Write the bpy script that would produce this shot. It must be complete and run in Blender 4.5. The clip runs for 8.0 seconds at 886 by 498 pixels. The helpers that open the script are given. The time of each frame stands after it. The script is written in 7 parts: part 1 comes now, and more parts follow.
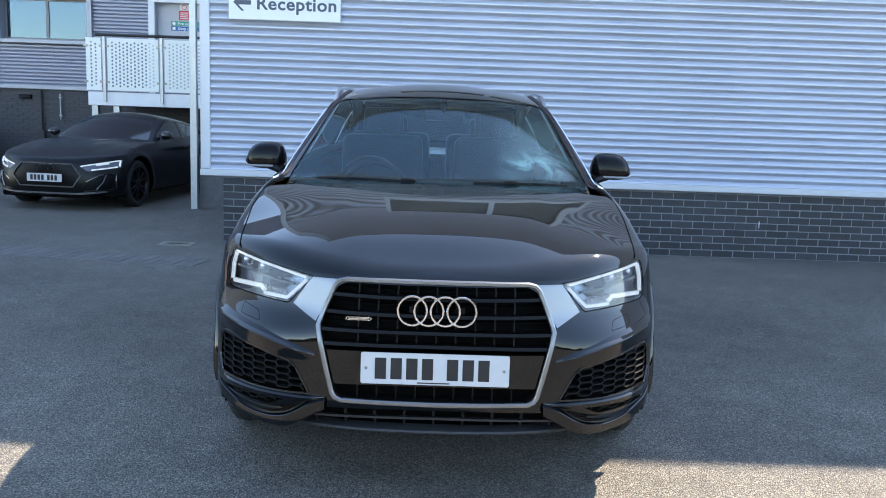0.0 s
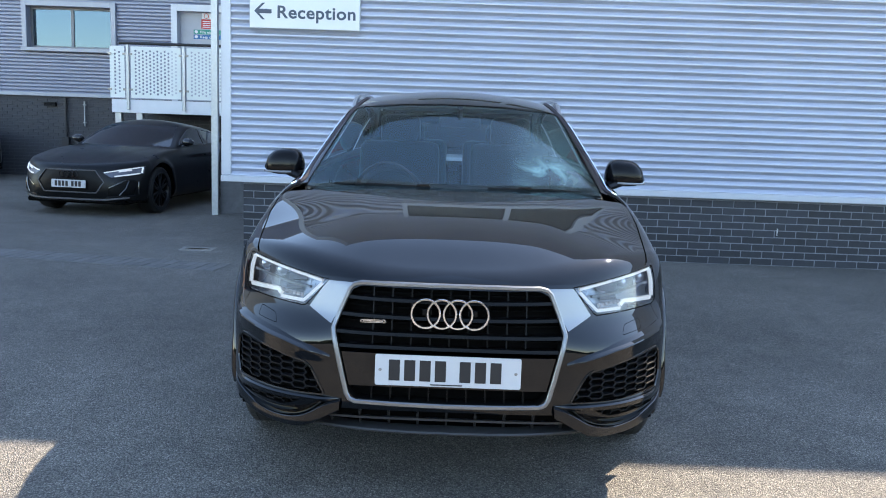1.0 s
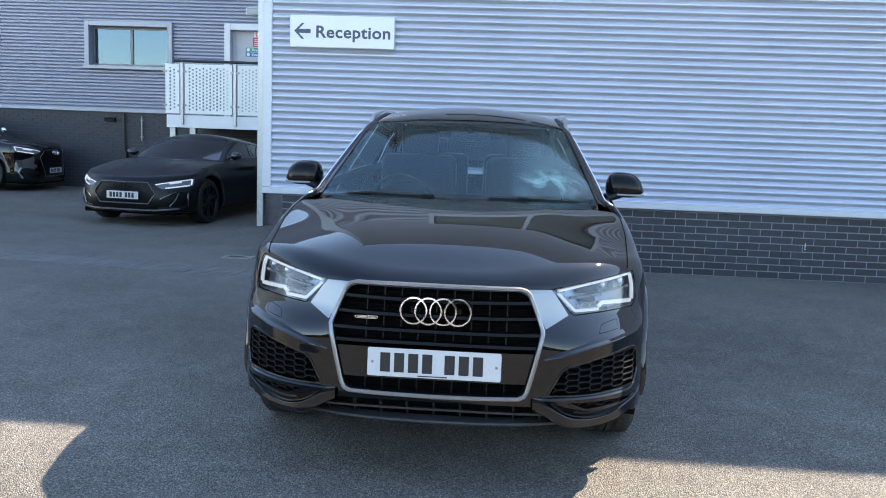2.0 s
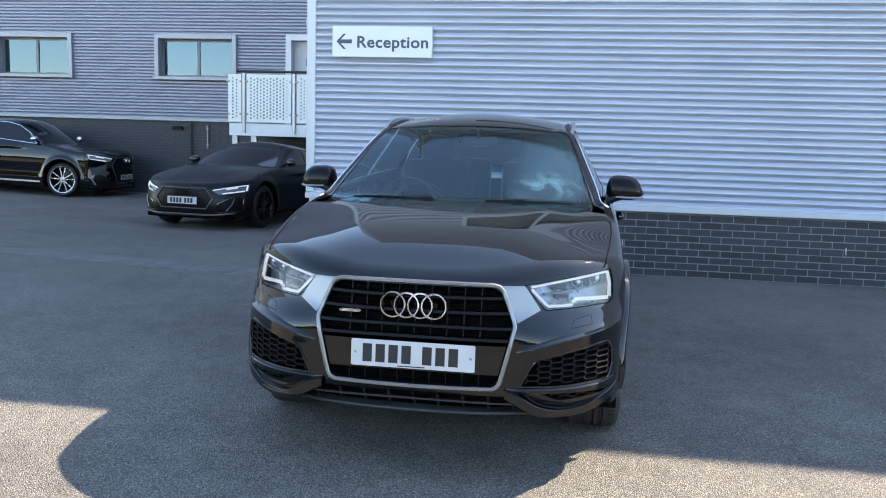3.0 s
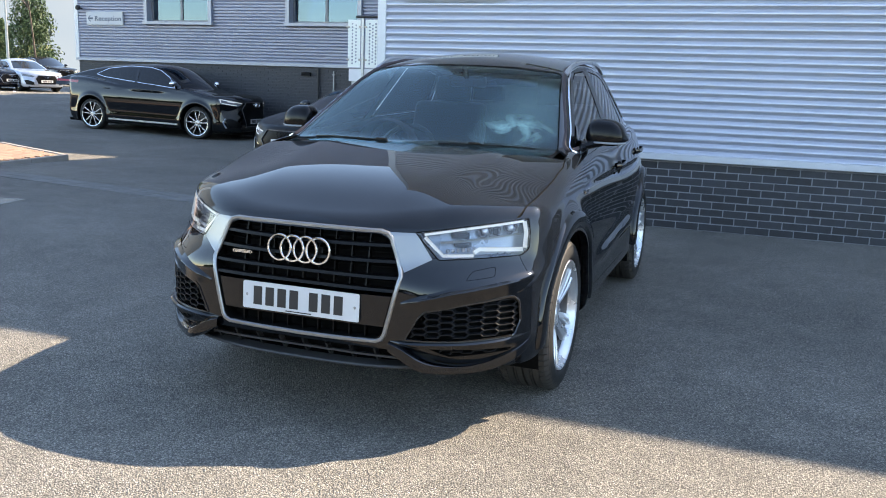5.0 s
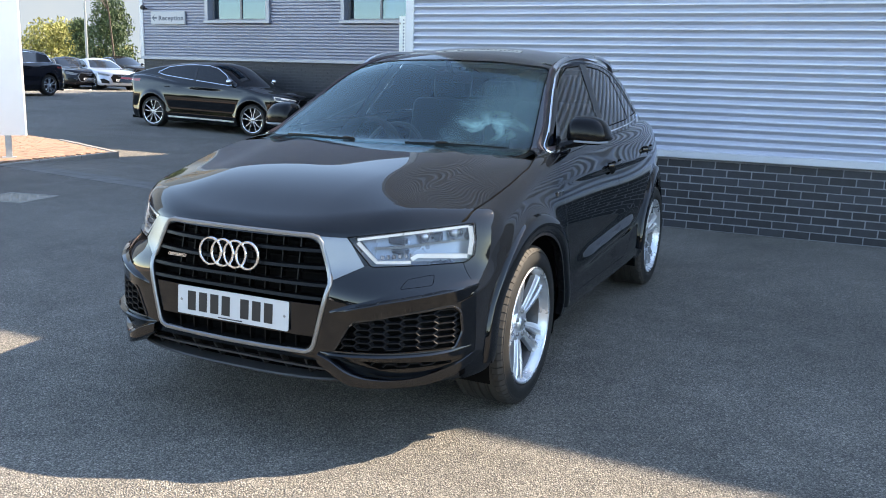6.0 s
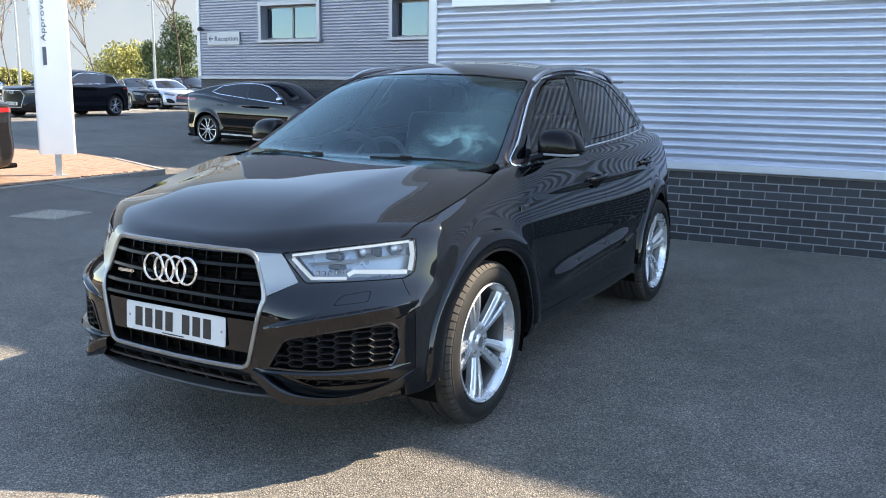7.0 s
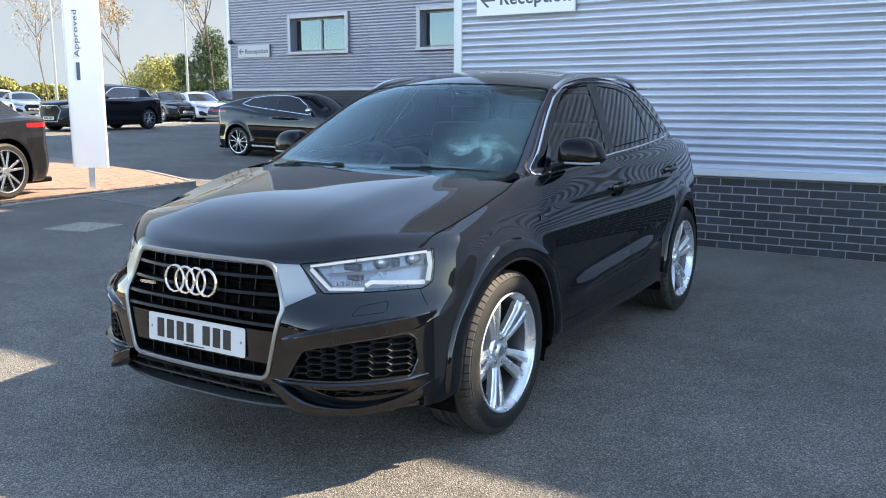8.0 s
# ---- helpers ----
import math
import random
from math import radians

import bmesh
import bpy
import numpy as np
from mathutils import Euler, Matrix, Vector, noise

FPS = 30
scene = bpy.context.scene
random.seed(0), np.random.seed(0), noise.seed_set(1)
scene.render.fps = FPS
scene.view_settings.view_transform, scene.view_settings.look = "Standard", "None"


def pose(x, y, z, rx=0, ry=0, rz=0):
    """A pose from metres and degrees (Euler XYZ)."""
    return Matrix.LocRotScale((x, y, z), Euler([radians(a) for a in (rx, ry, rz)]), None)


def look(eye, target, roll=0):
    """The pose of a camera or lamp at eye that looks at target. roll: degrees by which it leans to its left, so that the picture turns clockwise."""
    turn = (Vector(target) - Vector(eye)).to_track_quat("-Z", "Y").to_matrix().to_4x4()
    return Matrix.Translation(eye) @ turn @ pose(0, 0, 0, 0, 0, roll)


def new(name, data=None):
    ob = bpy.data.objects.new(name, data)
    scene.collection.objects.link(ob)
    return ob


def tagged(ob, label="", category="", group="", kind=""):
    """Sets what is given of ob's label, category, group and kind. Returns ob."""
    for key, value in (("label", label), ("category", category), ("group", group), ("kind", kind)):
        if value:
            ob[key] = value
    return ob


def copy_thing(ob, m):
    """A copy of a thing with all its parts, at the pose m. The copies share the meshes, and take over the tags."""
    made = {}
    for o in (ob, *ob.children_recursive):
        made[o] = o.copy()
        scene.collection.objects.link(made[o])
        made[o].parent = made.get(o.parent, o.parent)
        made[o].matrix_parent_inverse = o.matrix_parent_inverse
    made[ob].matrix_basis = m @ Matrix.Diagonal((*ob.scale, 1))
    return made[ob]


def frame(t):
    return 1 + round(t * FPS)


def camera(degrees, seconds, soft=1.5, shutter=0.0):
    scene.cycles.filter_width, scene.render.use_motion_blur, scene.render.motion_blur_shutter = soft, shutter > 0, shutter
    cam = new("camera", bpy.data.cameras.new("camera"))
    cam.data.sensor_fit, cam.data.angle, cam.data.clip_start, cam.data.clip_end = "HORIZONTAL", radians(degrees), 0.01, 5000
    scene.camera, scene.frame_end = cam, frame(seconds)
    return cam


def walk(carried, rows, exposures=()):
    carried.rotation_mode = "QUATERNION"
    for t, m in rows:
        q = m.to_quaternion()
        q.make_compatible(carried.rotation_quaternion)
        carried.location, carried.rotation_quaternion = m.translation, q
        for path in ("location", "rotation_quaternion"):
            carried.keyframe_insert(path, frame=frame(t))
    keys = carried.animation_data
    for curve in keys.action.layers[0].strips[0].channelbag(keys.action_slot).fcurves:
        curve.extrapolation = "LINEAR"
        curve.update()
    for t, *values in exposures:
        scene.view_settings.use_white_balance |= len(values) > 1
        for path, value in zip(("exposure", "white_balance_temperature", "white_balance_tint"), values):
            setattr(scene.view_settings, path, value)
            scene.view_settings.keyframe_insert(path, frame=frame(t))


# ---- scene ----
cam = camera(54.8, 8.0, soft=1.0)
PATH = [
    (0, (-0.031, -2.886, 1.401), (-0.001, -0.91, 1.09), 2.0),
    (0.5, (-0.03, -2.907, 1.402), (-0.011, -0.93, 1.096), 2.0),
    (1, (-0.009, -2.942, 1.4), (-0.025, -0.964, 1.104), 2.0),
    (1.5, (0.085, -3.045, 1.402), (0.012, -1.066, 1.12), 2.0),
    (2.8, (0.563, -3.386, 1.404), (0.292, -1.421, 1.153), 1.9),
    (3, (0.644, -3.38, 1.408), (0.337, -1.42, 1.152), 1.7),
    (3.5, (0.939, -3.332, 1.398), (0.542, -1.391, 1.124), 1.4),
    (4, (1.16, -3.191, 1.391), (0.668, -1.277, 1.082), 1.1),
    (4.5, (1.364, -3.007, 1.395), (0.78, -1.126, 1.048), 1.3),
    (4.7, (1.475, -2.97, 1.383), (0.857, -1.103, 1.02), 1.6),
    (5.8, (1.976, -2.591, 1.403), (1.189, -0.798, 0.998), 2.0),
    (6, (2.035, -2.507, 1.398), (1.212, -0.727, 1.003), 1.7),
    (6.5, (2.255, -2.347, 1.384), (1.35, -0.604, 1.004), 1.3),
    (7, (2.431, -2.24, 1.4), (1.466, -0.527, 1.036), 0.8),
    (7.5, (2.467, -2.209, 1.403), (1.456, -0.52, 1.052), 0.3),
    (8, (2.471, -2.209, 1.403), (1.441, -0.53, 1.059), 0.0),
]
walk(cam, [(t, look(eye, target, roll)) for t, eye, target, roll in PATH], exposures=[(0, 2.2, 6900, 10), (3, 2.15, 7000, 10), (4.5, 2.15, 7300, 10), (8, 2.15, 7300, 10)])

# ---- light ----
SUN = Vector((0.77, 0.76, 1.0)).normalized()
world = bpy.data.worlds.new("sky")
scene.world = world
world.use_nodes = True
wn = world.node_tree
sky = wn.nodes.new("ShaderNodeTexSky")
sky.sky_type = "NISHITA"
sky.sun_disc = False
sky.sun_elevation = math.asin(SUN.z)
sky.sun_rotation = math.atan2(SUN.x, SUN.y)
sky.altitude, sky.air_density, sky.dust_density, sky.ozone_density = 50, 1.0, 0.15, 1.0
wn.nodes["Background"].inputs["Strength"].default_value = 0.15
wn.links.new(sky.outputs["Color"], wn.nodes["Background"].inputs["Color"])
sun = new("sun", bpy.data.lights.new("sun", "SUN"))
sun.data.energy, sun.data.angle, sun.data.color = 4.3, radians(0.53), (1.0, 0.88, 0.73)
sun.matrix_world = look(SUN * 60, (0, 0, 0))

# ---- materials ----
MATS = {}


def nodes_of(name):
    m = bpy.data.materials.new(name)
    m.use_nodes = True
    t = m.node_tree
    return m, t, t.nodes["Principled BSDF"]


def add(t, kind, **values):
    n = t.nodes.new(kind)
    for k, v in values.items():
        n.inputs[k.replace("_", " ")].default_value = v
    return n


def ramp(t, src, stops):
    r = t.nodes.new("ShaderNodeValToRGB")
    e = r.color_ramp.elements
    while len(e) < len(stops):
        e.new(0.5)
    for el, (p, c) in zip(e, stops):
        el.position, el.color = p, (*c, 1) if len(c) == 3 else c
    t.links.new(src, r.inputs["Fac"])
    return r


def grey(v):
    return (v, v, v)


def surface(name, colour, rough=0.5, metal=0.0, coat=0.0, var=0.15, scale=6.0, fine=90.0, bump=0.0, random=0.0, rough_var=0.1, spec=0.5, coat_ior=1.36):
    """A plain material with stains at one scale, grain at another, and a little relief; random varies it from object to object."""
    m, t, b = nodes_of(name)
    geo = t.nodes.new("ShaderNodeNewGeometry")
    big = add(t, "ShaderNodeTexNoise", Scale=scale, Detail=4.0, Roughness=0.6)
    small = add(t, "ShaderNodeTexNoise", Scale=fine, Detail=3.0, Roughness=0.6)
    for n in (big, small):
        t.links.new(geo.outputs["Position"], n.inputs["Vector"])
    mix = t.nodes.new("ShaderNodeMath")
    mix.operation = "MULTIPLY_ADD"
    mix.inputs[1].default_value = 0.35
    t.links.new(small.outputs["Fac"], mix.inputs[0])
    scaled = t.nodes.new("ShaderNodeMath")
    scaled.operation = "MULTIPLY"
    scaled.inputs[1].default_value = 0.65
    t.links.new(big.outputs["Fac"], scaled.inputs[0])
    t.links.new(scaled.outputs[0], mix.inputs[2])
    value = mix.outputs[0]
    if random:
        info = t.nodes.new("ShaderNodeObjectInfo")
        r = t.nodes.new("ShaderNodeMath")
        r.operation = "MULTIPLY_ADD"
        r.inputs[1].default_value = random
        t.links.new(info.outputs["Random"], r.inputs[0])
        t.links.new(value, r.inputs[2])
        off = t.nodes.new("ShaderNodeMath")
        off.operation = "SUBTRACT"
        off.inputs[1].default_value = random / 2
        t.links.new(r.outputs[0], off.inputs[0])
        value = off.outputs[0]
    c = Vector(colour)
    cr = ramp(t, value, [(0.3, tuple(c * (1 - var))), (0.7, tuple(c * (1 + var)))])
    t.links.new(cr.outputs["Color"], b.inputs["Base Color"])
    rr = ramp(t, big.outputs["Fac"], [(0.3, grey(max(0.0, rough - rough_var * rough))), (0.7, grey(min(1.0, rough + rough_var * rough)))])
    t.links.new(rr.outputs["Color"], b.inputs["Roughness"])
    b.inputs["Metallic"].default_value = metal
    b.inputs["Specular IOR Level"].default_value = spec
    if coat:
        b.inputs["Coat Weight"].default_value = coat
        b.inputs["Coat Roughness"].default_value = 0.02
        b.inputs["Coat IOR"].default_value = coat_ior
    if bump:
        bp = add(t, "ShaderNodeBump", Strength=0.6, Distance=bump)
        t.links.new(small.outputs["Fac"], bp.inputs["Height"])
        t.links.new(bp.outputs["Normal"], b.inputs["Normal"])
    MATS[name] = m
    return m


def glass_pane(name, tint, ior=1.5, gloss=1.0, hue=(1, 1, 1)):
    """A thin pane: light passes straight through, tinted, with a mirror's gloss that grows towards grazing."""
    m = bpy.data.materials.new(name)
    m.use_nodes = True
    t = m.node_tree
    t.nodes.clear()
    out = t.nodes.new("ShaderNodeOutputMaterial")
    tr = t.nodes.new("ShaderNodeBsdfTransparent")
    tr.inputs["Color"].default_value = (*tint, 1)
    gl = t.nodes.new("ShaderNodeBsdfGlossy")
    gl.inputs["Roughness"].default_value = 0.01
    gl.inputs["Color"].default_value = (gloss * hue[0], gloss * hue[1], gloss * hue[2], 1)
    fr = t.nodes.new("ShaderNodeFresnel")
    fr.inputs["IOR"].default_value = ior
    mx = t.nodes.new("ShaderNodeMixShader")
    t.links.new(fr.outputs[0], mx.inputs[0])
    t.links.new(tr.outputs[0], mx.inputs[1])
    t.links.new(gl.outputs[0], mx.inputs[2])
    t.links.new(mx.outputs[0], out.inputs["Surface"])
    MATS[name] = m
    return m


def mist(name):
    """A thin cloudy film with a ragged outline, dense low down and thinning upwards."""
    m = bpy.data.materials.new(name)
    m.use_nodes = True
    t = m.node_tree
    t.nodes.clear()
    out = t.nodes.new("ShaderNodeOutputMaterial")
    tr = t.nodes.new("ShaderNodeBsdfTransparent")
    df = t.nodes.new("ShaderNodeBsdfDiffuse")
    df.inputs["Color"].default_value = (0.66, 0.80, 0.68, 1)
    geo = t.nodes.new("ShaderNodeNewGeometry")
    noise = t.nodes.new("ShaderNodeTexNoise")
    noise.inputs["Scale"].default_value = 6.0
    noise.inputs["Detail"].default_value = 3.0
    noise.inputs["Roughness"].default_value = 0.62
    noise.inputs["Distortion"].default_value = 0.8
    t.links.new(geo.outputs["Position"], noise.inputs["Vector"])
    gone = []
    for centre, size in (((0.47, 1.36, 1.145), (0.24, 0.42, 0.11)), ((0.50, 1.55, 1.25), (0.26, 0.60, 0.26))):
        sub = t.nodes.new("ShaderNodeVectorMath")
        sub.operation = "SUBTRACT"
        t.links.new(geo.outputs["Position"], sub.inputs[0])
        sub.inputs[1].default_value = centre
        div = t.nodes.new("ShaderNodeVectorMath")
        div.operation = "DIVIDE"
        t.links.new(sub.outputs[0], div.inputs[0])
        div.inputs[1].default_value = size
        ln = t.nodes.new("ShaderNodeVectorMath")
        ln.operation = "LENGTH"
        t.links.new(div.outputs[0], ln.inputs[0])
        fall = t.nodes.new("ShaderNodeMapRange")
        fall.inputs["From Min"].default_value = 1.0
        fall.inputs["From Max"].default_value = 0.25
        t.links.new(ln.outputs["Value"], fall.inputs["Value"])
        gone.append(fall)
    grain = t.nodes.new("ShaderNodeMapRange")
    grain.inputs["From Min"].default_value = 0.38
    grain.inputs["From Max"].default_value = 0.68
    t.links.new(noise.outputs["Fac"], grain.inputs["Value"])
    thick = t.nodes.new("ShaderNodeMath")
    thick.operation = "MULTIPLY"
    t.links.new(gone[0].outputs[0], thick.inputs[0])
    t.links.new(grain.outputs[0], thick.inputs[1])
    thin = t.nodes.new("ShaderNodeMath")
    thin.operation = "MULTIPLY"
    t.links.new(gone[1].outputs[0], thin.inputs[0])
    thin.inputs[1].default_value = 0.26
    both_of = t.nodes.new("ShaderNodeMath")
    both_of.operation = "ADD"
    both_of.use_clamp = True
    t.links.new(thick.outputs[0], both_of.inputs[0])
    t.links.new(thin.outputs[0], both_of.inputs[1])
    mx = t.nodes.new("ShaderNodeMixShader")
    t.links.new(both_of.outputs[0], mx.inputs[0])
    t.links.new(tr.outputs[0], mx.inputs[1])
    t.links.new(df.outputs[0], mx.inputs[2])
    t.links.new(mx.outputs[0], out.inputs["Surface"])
    MATS[name] = m
    return m


def glow(name, colour, strength, base=0.8):
    m, t, b = nodes_of(name)
    b.inputs["Base Color"].default_value = (base, base, base, 1)
    b.inputs["Emission Color"].default_value = (*colour, 1)
    b.inputs["Emission Strength"].default_value = strength
    b.inputs["Roughness"].default_value = 0.25
    MATS[name] = m
    return m


def asphalt():
    """Worn tarmac: a dark binder with paler stones of about a centimetre, patches, and joints between layings."""
    m, t, b = nodes_of("asphalt")
    geo = t.nodes.new("ShaderNodeNewGeometry")
    pos = geo.outputs["Position"]
    stones = add(t, "ShaderNodeTexVoronoi", Scale=150.0, Randomness=1.0)
    tone = add(t, "ShaderNodeTexVoronoi", Scale=150.0, Randomness=1.0)
    patch = add(t, "ShaderNodeTexNoise", Scale=0.55, Detail=5.0, Roughness=0.62)
    stain = add(t, "ShaderNodeTexNoise", Scale=4.5, Detail=5.0, Roughness=0.65)
    grit = add(t, "ShaderNodeTexNoise", Scale=180.0, Detail=2.0)
    for n in (stones, tone, patch, stain, grit):
        t.links.new(pos, n.inputs["Vector"])
    sep = t.nodes.new("ShaderNodeSeparateColor")
    t.links.new(tone.outputs["Color"], sep.inputs[0])
    stone = ramp(t, sep.outputs[0], [(0.0, (0.120, 0.113, 0.101)), (0.5, (0.168, 0.157, 0.140)), (0.85, (0.218, 0.202, 0.177)), (1.0, (0.33, 0.305, 0.262))])
    gap = ramp(t, stones.outputs["Distance"], [(0.34, grey(1.10)), (0.50, grey(0.88)), (0.66, grey(0.48))])
    mul = t.nodes.new("ShaderNodeMixRGB")
    mul.blend_type = "MULTIPLY"
    mul.inputs[0].default_value = 1.0
    t.links.new(stone.outputs[0], mul.inputs[1])
    t.links.new(gap.outputs[0], mul.inputs[2])
    pr = ramp(t, patch.outputs["Fac"], [(0.32, grey(0.80)), (0.68, grey(1.22))])
    sr = ramp(t, stain.outputs["Fac"], [(0.30, grey(0.86)), (0.70, grey(1.12))])
    last = mul
    for r in (pr, sr):
        k = t.nodes.new("ShaderNodeMixRGB")
        k.blend_type = "MULTIPLY"
        k.inputs[0].default_value = 1.0
        t.links.new(last.outputs[0], k.inputs[1])
        t.links.new(r.outputs[0], k.inputs[2])
        last = k
    t.links.new(last.outputs[0], b.inputs["Base Color"])
    b.inputs["Roughness"].default_value = 0.82
    b.inputs["Specular IOR Level"].default_value = 0.35
    inv = t.nodes.new("ShaderNodeMath")
    inv.operation = "SUBTRACT"
    inv.inputs[0].default_value = 1.0
    t.links.new(stones.outputs["Distance"], inv.inputs[1])
    bp = add(t, "ShaderNodeBump", Strength=1.0, Distance=0.008)
    t.links.new(inv.outputs[0], bp.inputs["Height"])
    b2 = add(t, "ShaderNodeBump", Strength=0.5, Distance=0.002)
    t.links.new(grit.outputs["Fac"], b2.inputs["Height"])
    t.links.new(bp.outputs["Normal"], b2.inputs["Normal"])
    t.links.new(b2.outputs["Normal"], b.inputs["Normal"])
    MATS["asphalt"] = m


asphalt()
surface("paint_black", (0.0017, 0.0023, 0.0036), rough=0.5, coat=1.0, var=0.3, scale=2.0, fine=500, rough_var=0.25, spec=0.0, coat_ior=1.54)
# lighter blacks for wing and bonnet: fine dust plus a painted bluish sheen
surface("paint_dust_sheen", (0.0058, 0.0074, 0.0104), rough=0.55, coat=1.0, var=0.45, scale=3.0, fine=300, rough_var=0.25, spec=0.0, coat_ior=1.45)
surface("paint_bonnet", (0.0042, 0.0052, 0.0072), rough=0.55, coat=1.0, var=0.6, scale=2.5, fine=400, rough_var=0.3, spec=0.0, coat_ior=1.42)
surface("paint_navy", (0.003, 0.004, 0.008), rough=0.4, coat=1.0, var=0.2, spec=0.0)
surface("paint_grey_dark", (0.011, 0.011, 0.0125), rough=0.4, coat=1.0, var=0.2, spec=0.0)
surface("paint_satin_black", (0.0026, 0.0029, 0.0036), rough=0.30, var=0.15, spec=0.26)
surface("paint_silver", (0.30, 0.34, 0.42), rough=0.3, metal=0.4, coat=1.0, var=0.05)
surface("paint_white", (0.60, 0.62, 0.65), rough=0.3, coat=0.8, var=0.03)
surface("gloss_black", (0.008, 0.008, 0.009), rough=0.12, var=0.2, coat=0.6)
surface("plastic_black", (0.016, 0.016, 0.017), rough=0.55, var=0.2, fine=300, bump=0.0004)
surface("rubber", (0.0055, 0.0054, 0.0053), rough=0.65, var=0.35, scale=9, fine=140, bump=0.0006)
surface("gap_black", (0.002, 0.002, 0.002), rough=0.9, var=0.1, spec=0.1)
surface("alloy", (0.52, 0.54, 0.57), rough=0.26, metal=0.85, var=0.08, scale=12)
surface("alloy_dark", (0.018, 0.018, 0.020), rough=0.3, metal=0.6, var=0.1)
surface("silver_satin", (0.44, 0.455, 0.48), rough=0.30, metal=0.9, var=0.05)
surface("chrome", (0.82, 0.83, 0.85), rough=0.07, metal=1.0, var=0.03)
surface("steel_disc", (0.30, 0.29, 0.28), rough=0.35, metal=0.9, var=0.15, scale=30)
surface("interior", (0.030, 0.018, 0.020), rough=0.65, var=0.2, bump=0.0008)
surface("seat_leather", (0.020, 0.020, 0.022), rough=0.5, var=0.2)
surface("plate_white", (0.53, 0.53, 0.535), rough=0.3, var=0.03)
surface("plate_ink", (0.012, 0.012, 0.014), rough=0.4, var=0.1)
surface("cladding", (0.47, 0.495, 0.565), rough=0.40, metal=0.6, var=0.06, scale=1.3, fine=40, rough_var=0.2)
surface("trim_grey", (0.50, 0.52, 0.56), rough=0.4, metal=0.2, var=0.06, scale=3)
surface("galvanised", (0.42, 0.44, 0.46), rough=0.4, metal=0.7, var=0.15, scale=18)
surface("panel_white", (0.72, 0.76, 0.74), rough=0.45, var=0.05, scale=2)
surface("brick", (0.024, 0.0262, 0.033), rough=0.55, var=0.35, scale=14, fine=150, bump=0.0012, random=0.35)
surface("mortar", (0.225, 0.232, 0.25), rough=0.9, var=0.2, scale=9, fine=200, bump=0.001)
surface("paver_grey", (0.120, 0.115, 0.108), rough=0.8, var=0.2, random=0.3, fine=160, bump=0.001)
surface("paver_buff", (0.23, 0.145, 0.10), rough=0.8, var=0.22, random=0.35, fine=160, bump=0.001)
surface("paver_sand", (0.20, 0.15, 0.115), rough=0.9, var=0.2)
surface("concrete", (0.24, 0.225, 0.205), rough=0.85, var=0.18, scale=5, fine=120, bump=0.001)
surface("sign_white", (0.71, 0.72, 0.73), rough=0.4, var=0.03, scale=3)
# white sign face with the far wall's shade put into its grey
surface("sign_white_shaded", (0.42, 0.44, 0.47), rough=0.5, var=0.05, scale=3)
surface("sign_ink", (0.055, 0.075, 0.11), rough=0.5, var=0.1)
surface("sign_red", (0.55, 0.035, 0.03), rough=0.5, var=0.1)
surface("sign_green", (0.03, 0.28, 0.20), rough=0.5, var=0.1)
surface("sign_blue", (0.02, 0.13, 0.33), rough=0.5, var=0.1)
surface("door_grey", (0.40, 0.42, 0.46), rough=0.45, var=0.06)
surface("dark_room", (0.03, 0.03, 0.032), rough=0.8, var=0.2)
surface("bark", (0.11, 0.085, 0.065), rough=0.9, var=0.3, scale=20, bump=0.004)
surface("line_paint", (0.55, 0.54, 0.5), rough=0.8, var=0.2, scale=12)
surface("pole_grey", (0.33, 0.35, 0.36), rough=0.45, metal=0.5, var=0.1)
surface("drain_iron", (0.24, 0.225, 0.20), rough=0.6, metal=0.5, var=0.3, scale=40, bump=0.001)
surface("red_lens", (0.24, 0.010, 0.010), rough=0.12, coat=1.0, var=0.1)
surface("roof_sheet", (0.30, 0.31, 0.33), rough=0.5, metal=0.3, var=0.1)
glass_pane("glass_clear", (0.86, 0.93, 0.92), ior=1.43, hue=(0.68, 0.86, 0.90))
glass_pane("glass_pale", (0.75, 0.74, 0.70), ior=1.35, hue=(0.8, 0.8, 0.8))
glass_pane("glass_tinted", (0.10, 0.11, 0.12))
glass_pane("glass_building", (0.16, 0.20, 0.25), ior=2.05, hue=(0.50, 0.74, 0.98))
glass_pane("lens_clear", (0.93, 0.95, 0.96), ior=1.45)
glow("lamp_white", (0.93, 0.97, 1.0), 0.06, 0.75)

# ---- mesh tools ----
def mesh_of(name, verts, faces, smooth=False):
    me = bpy.data.meshes.new(name)
    me.from_pydata([tuple(v) for v in verts], [], [tuple(f) for f in faces])
    me.update()
    if smooth:
        me.polygons.foreach_set("use_smooth", [True] * len(me.polygons))
    return me


def part(name, shape, material, parent=None, label="", smooth=False, at=None, sharp=35):
    """Links a shape, a bmesh or (verts, faces), as one mesh object under a thing or a part."""
    if isinstance(shape, bmesh.types.BMesh):
        me = bpy.data.meshes.new(name)
        shape.to_mesh(me)
        shape.free()
    elif isinstance(shape, bpy.types.Mesh):
        me = shape
    else:
        me = mesh_of(name, *shape)
    if smooth and not isinstance(shape, bpy.types.Mesh):
        me.polygons.foreach_set("use_smooth", [True] * len(me.polygons))
        me.set_sharp_from_angle(angle=radians(sharp))
    if not me.materials:
        me.materials.append(MATS[material])
    ob = new(name, me)
    if parent is not None:
        ob.parent = parent
    if at is not None:
        ob.matrix_local = at
    if label:
        ob["label"] = label
    return ob


def thing(name, m, label, category, group="", kind=""):
    ob = new(name)
    ob.matrix_world = m
    return tagged(ob, label, category, group, kind)


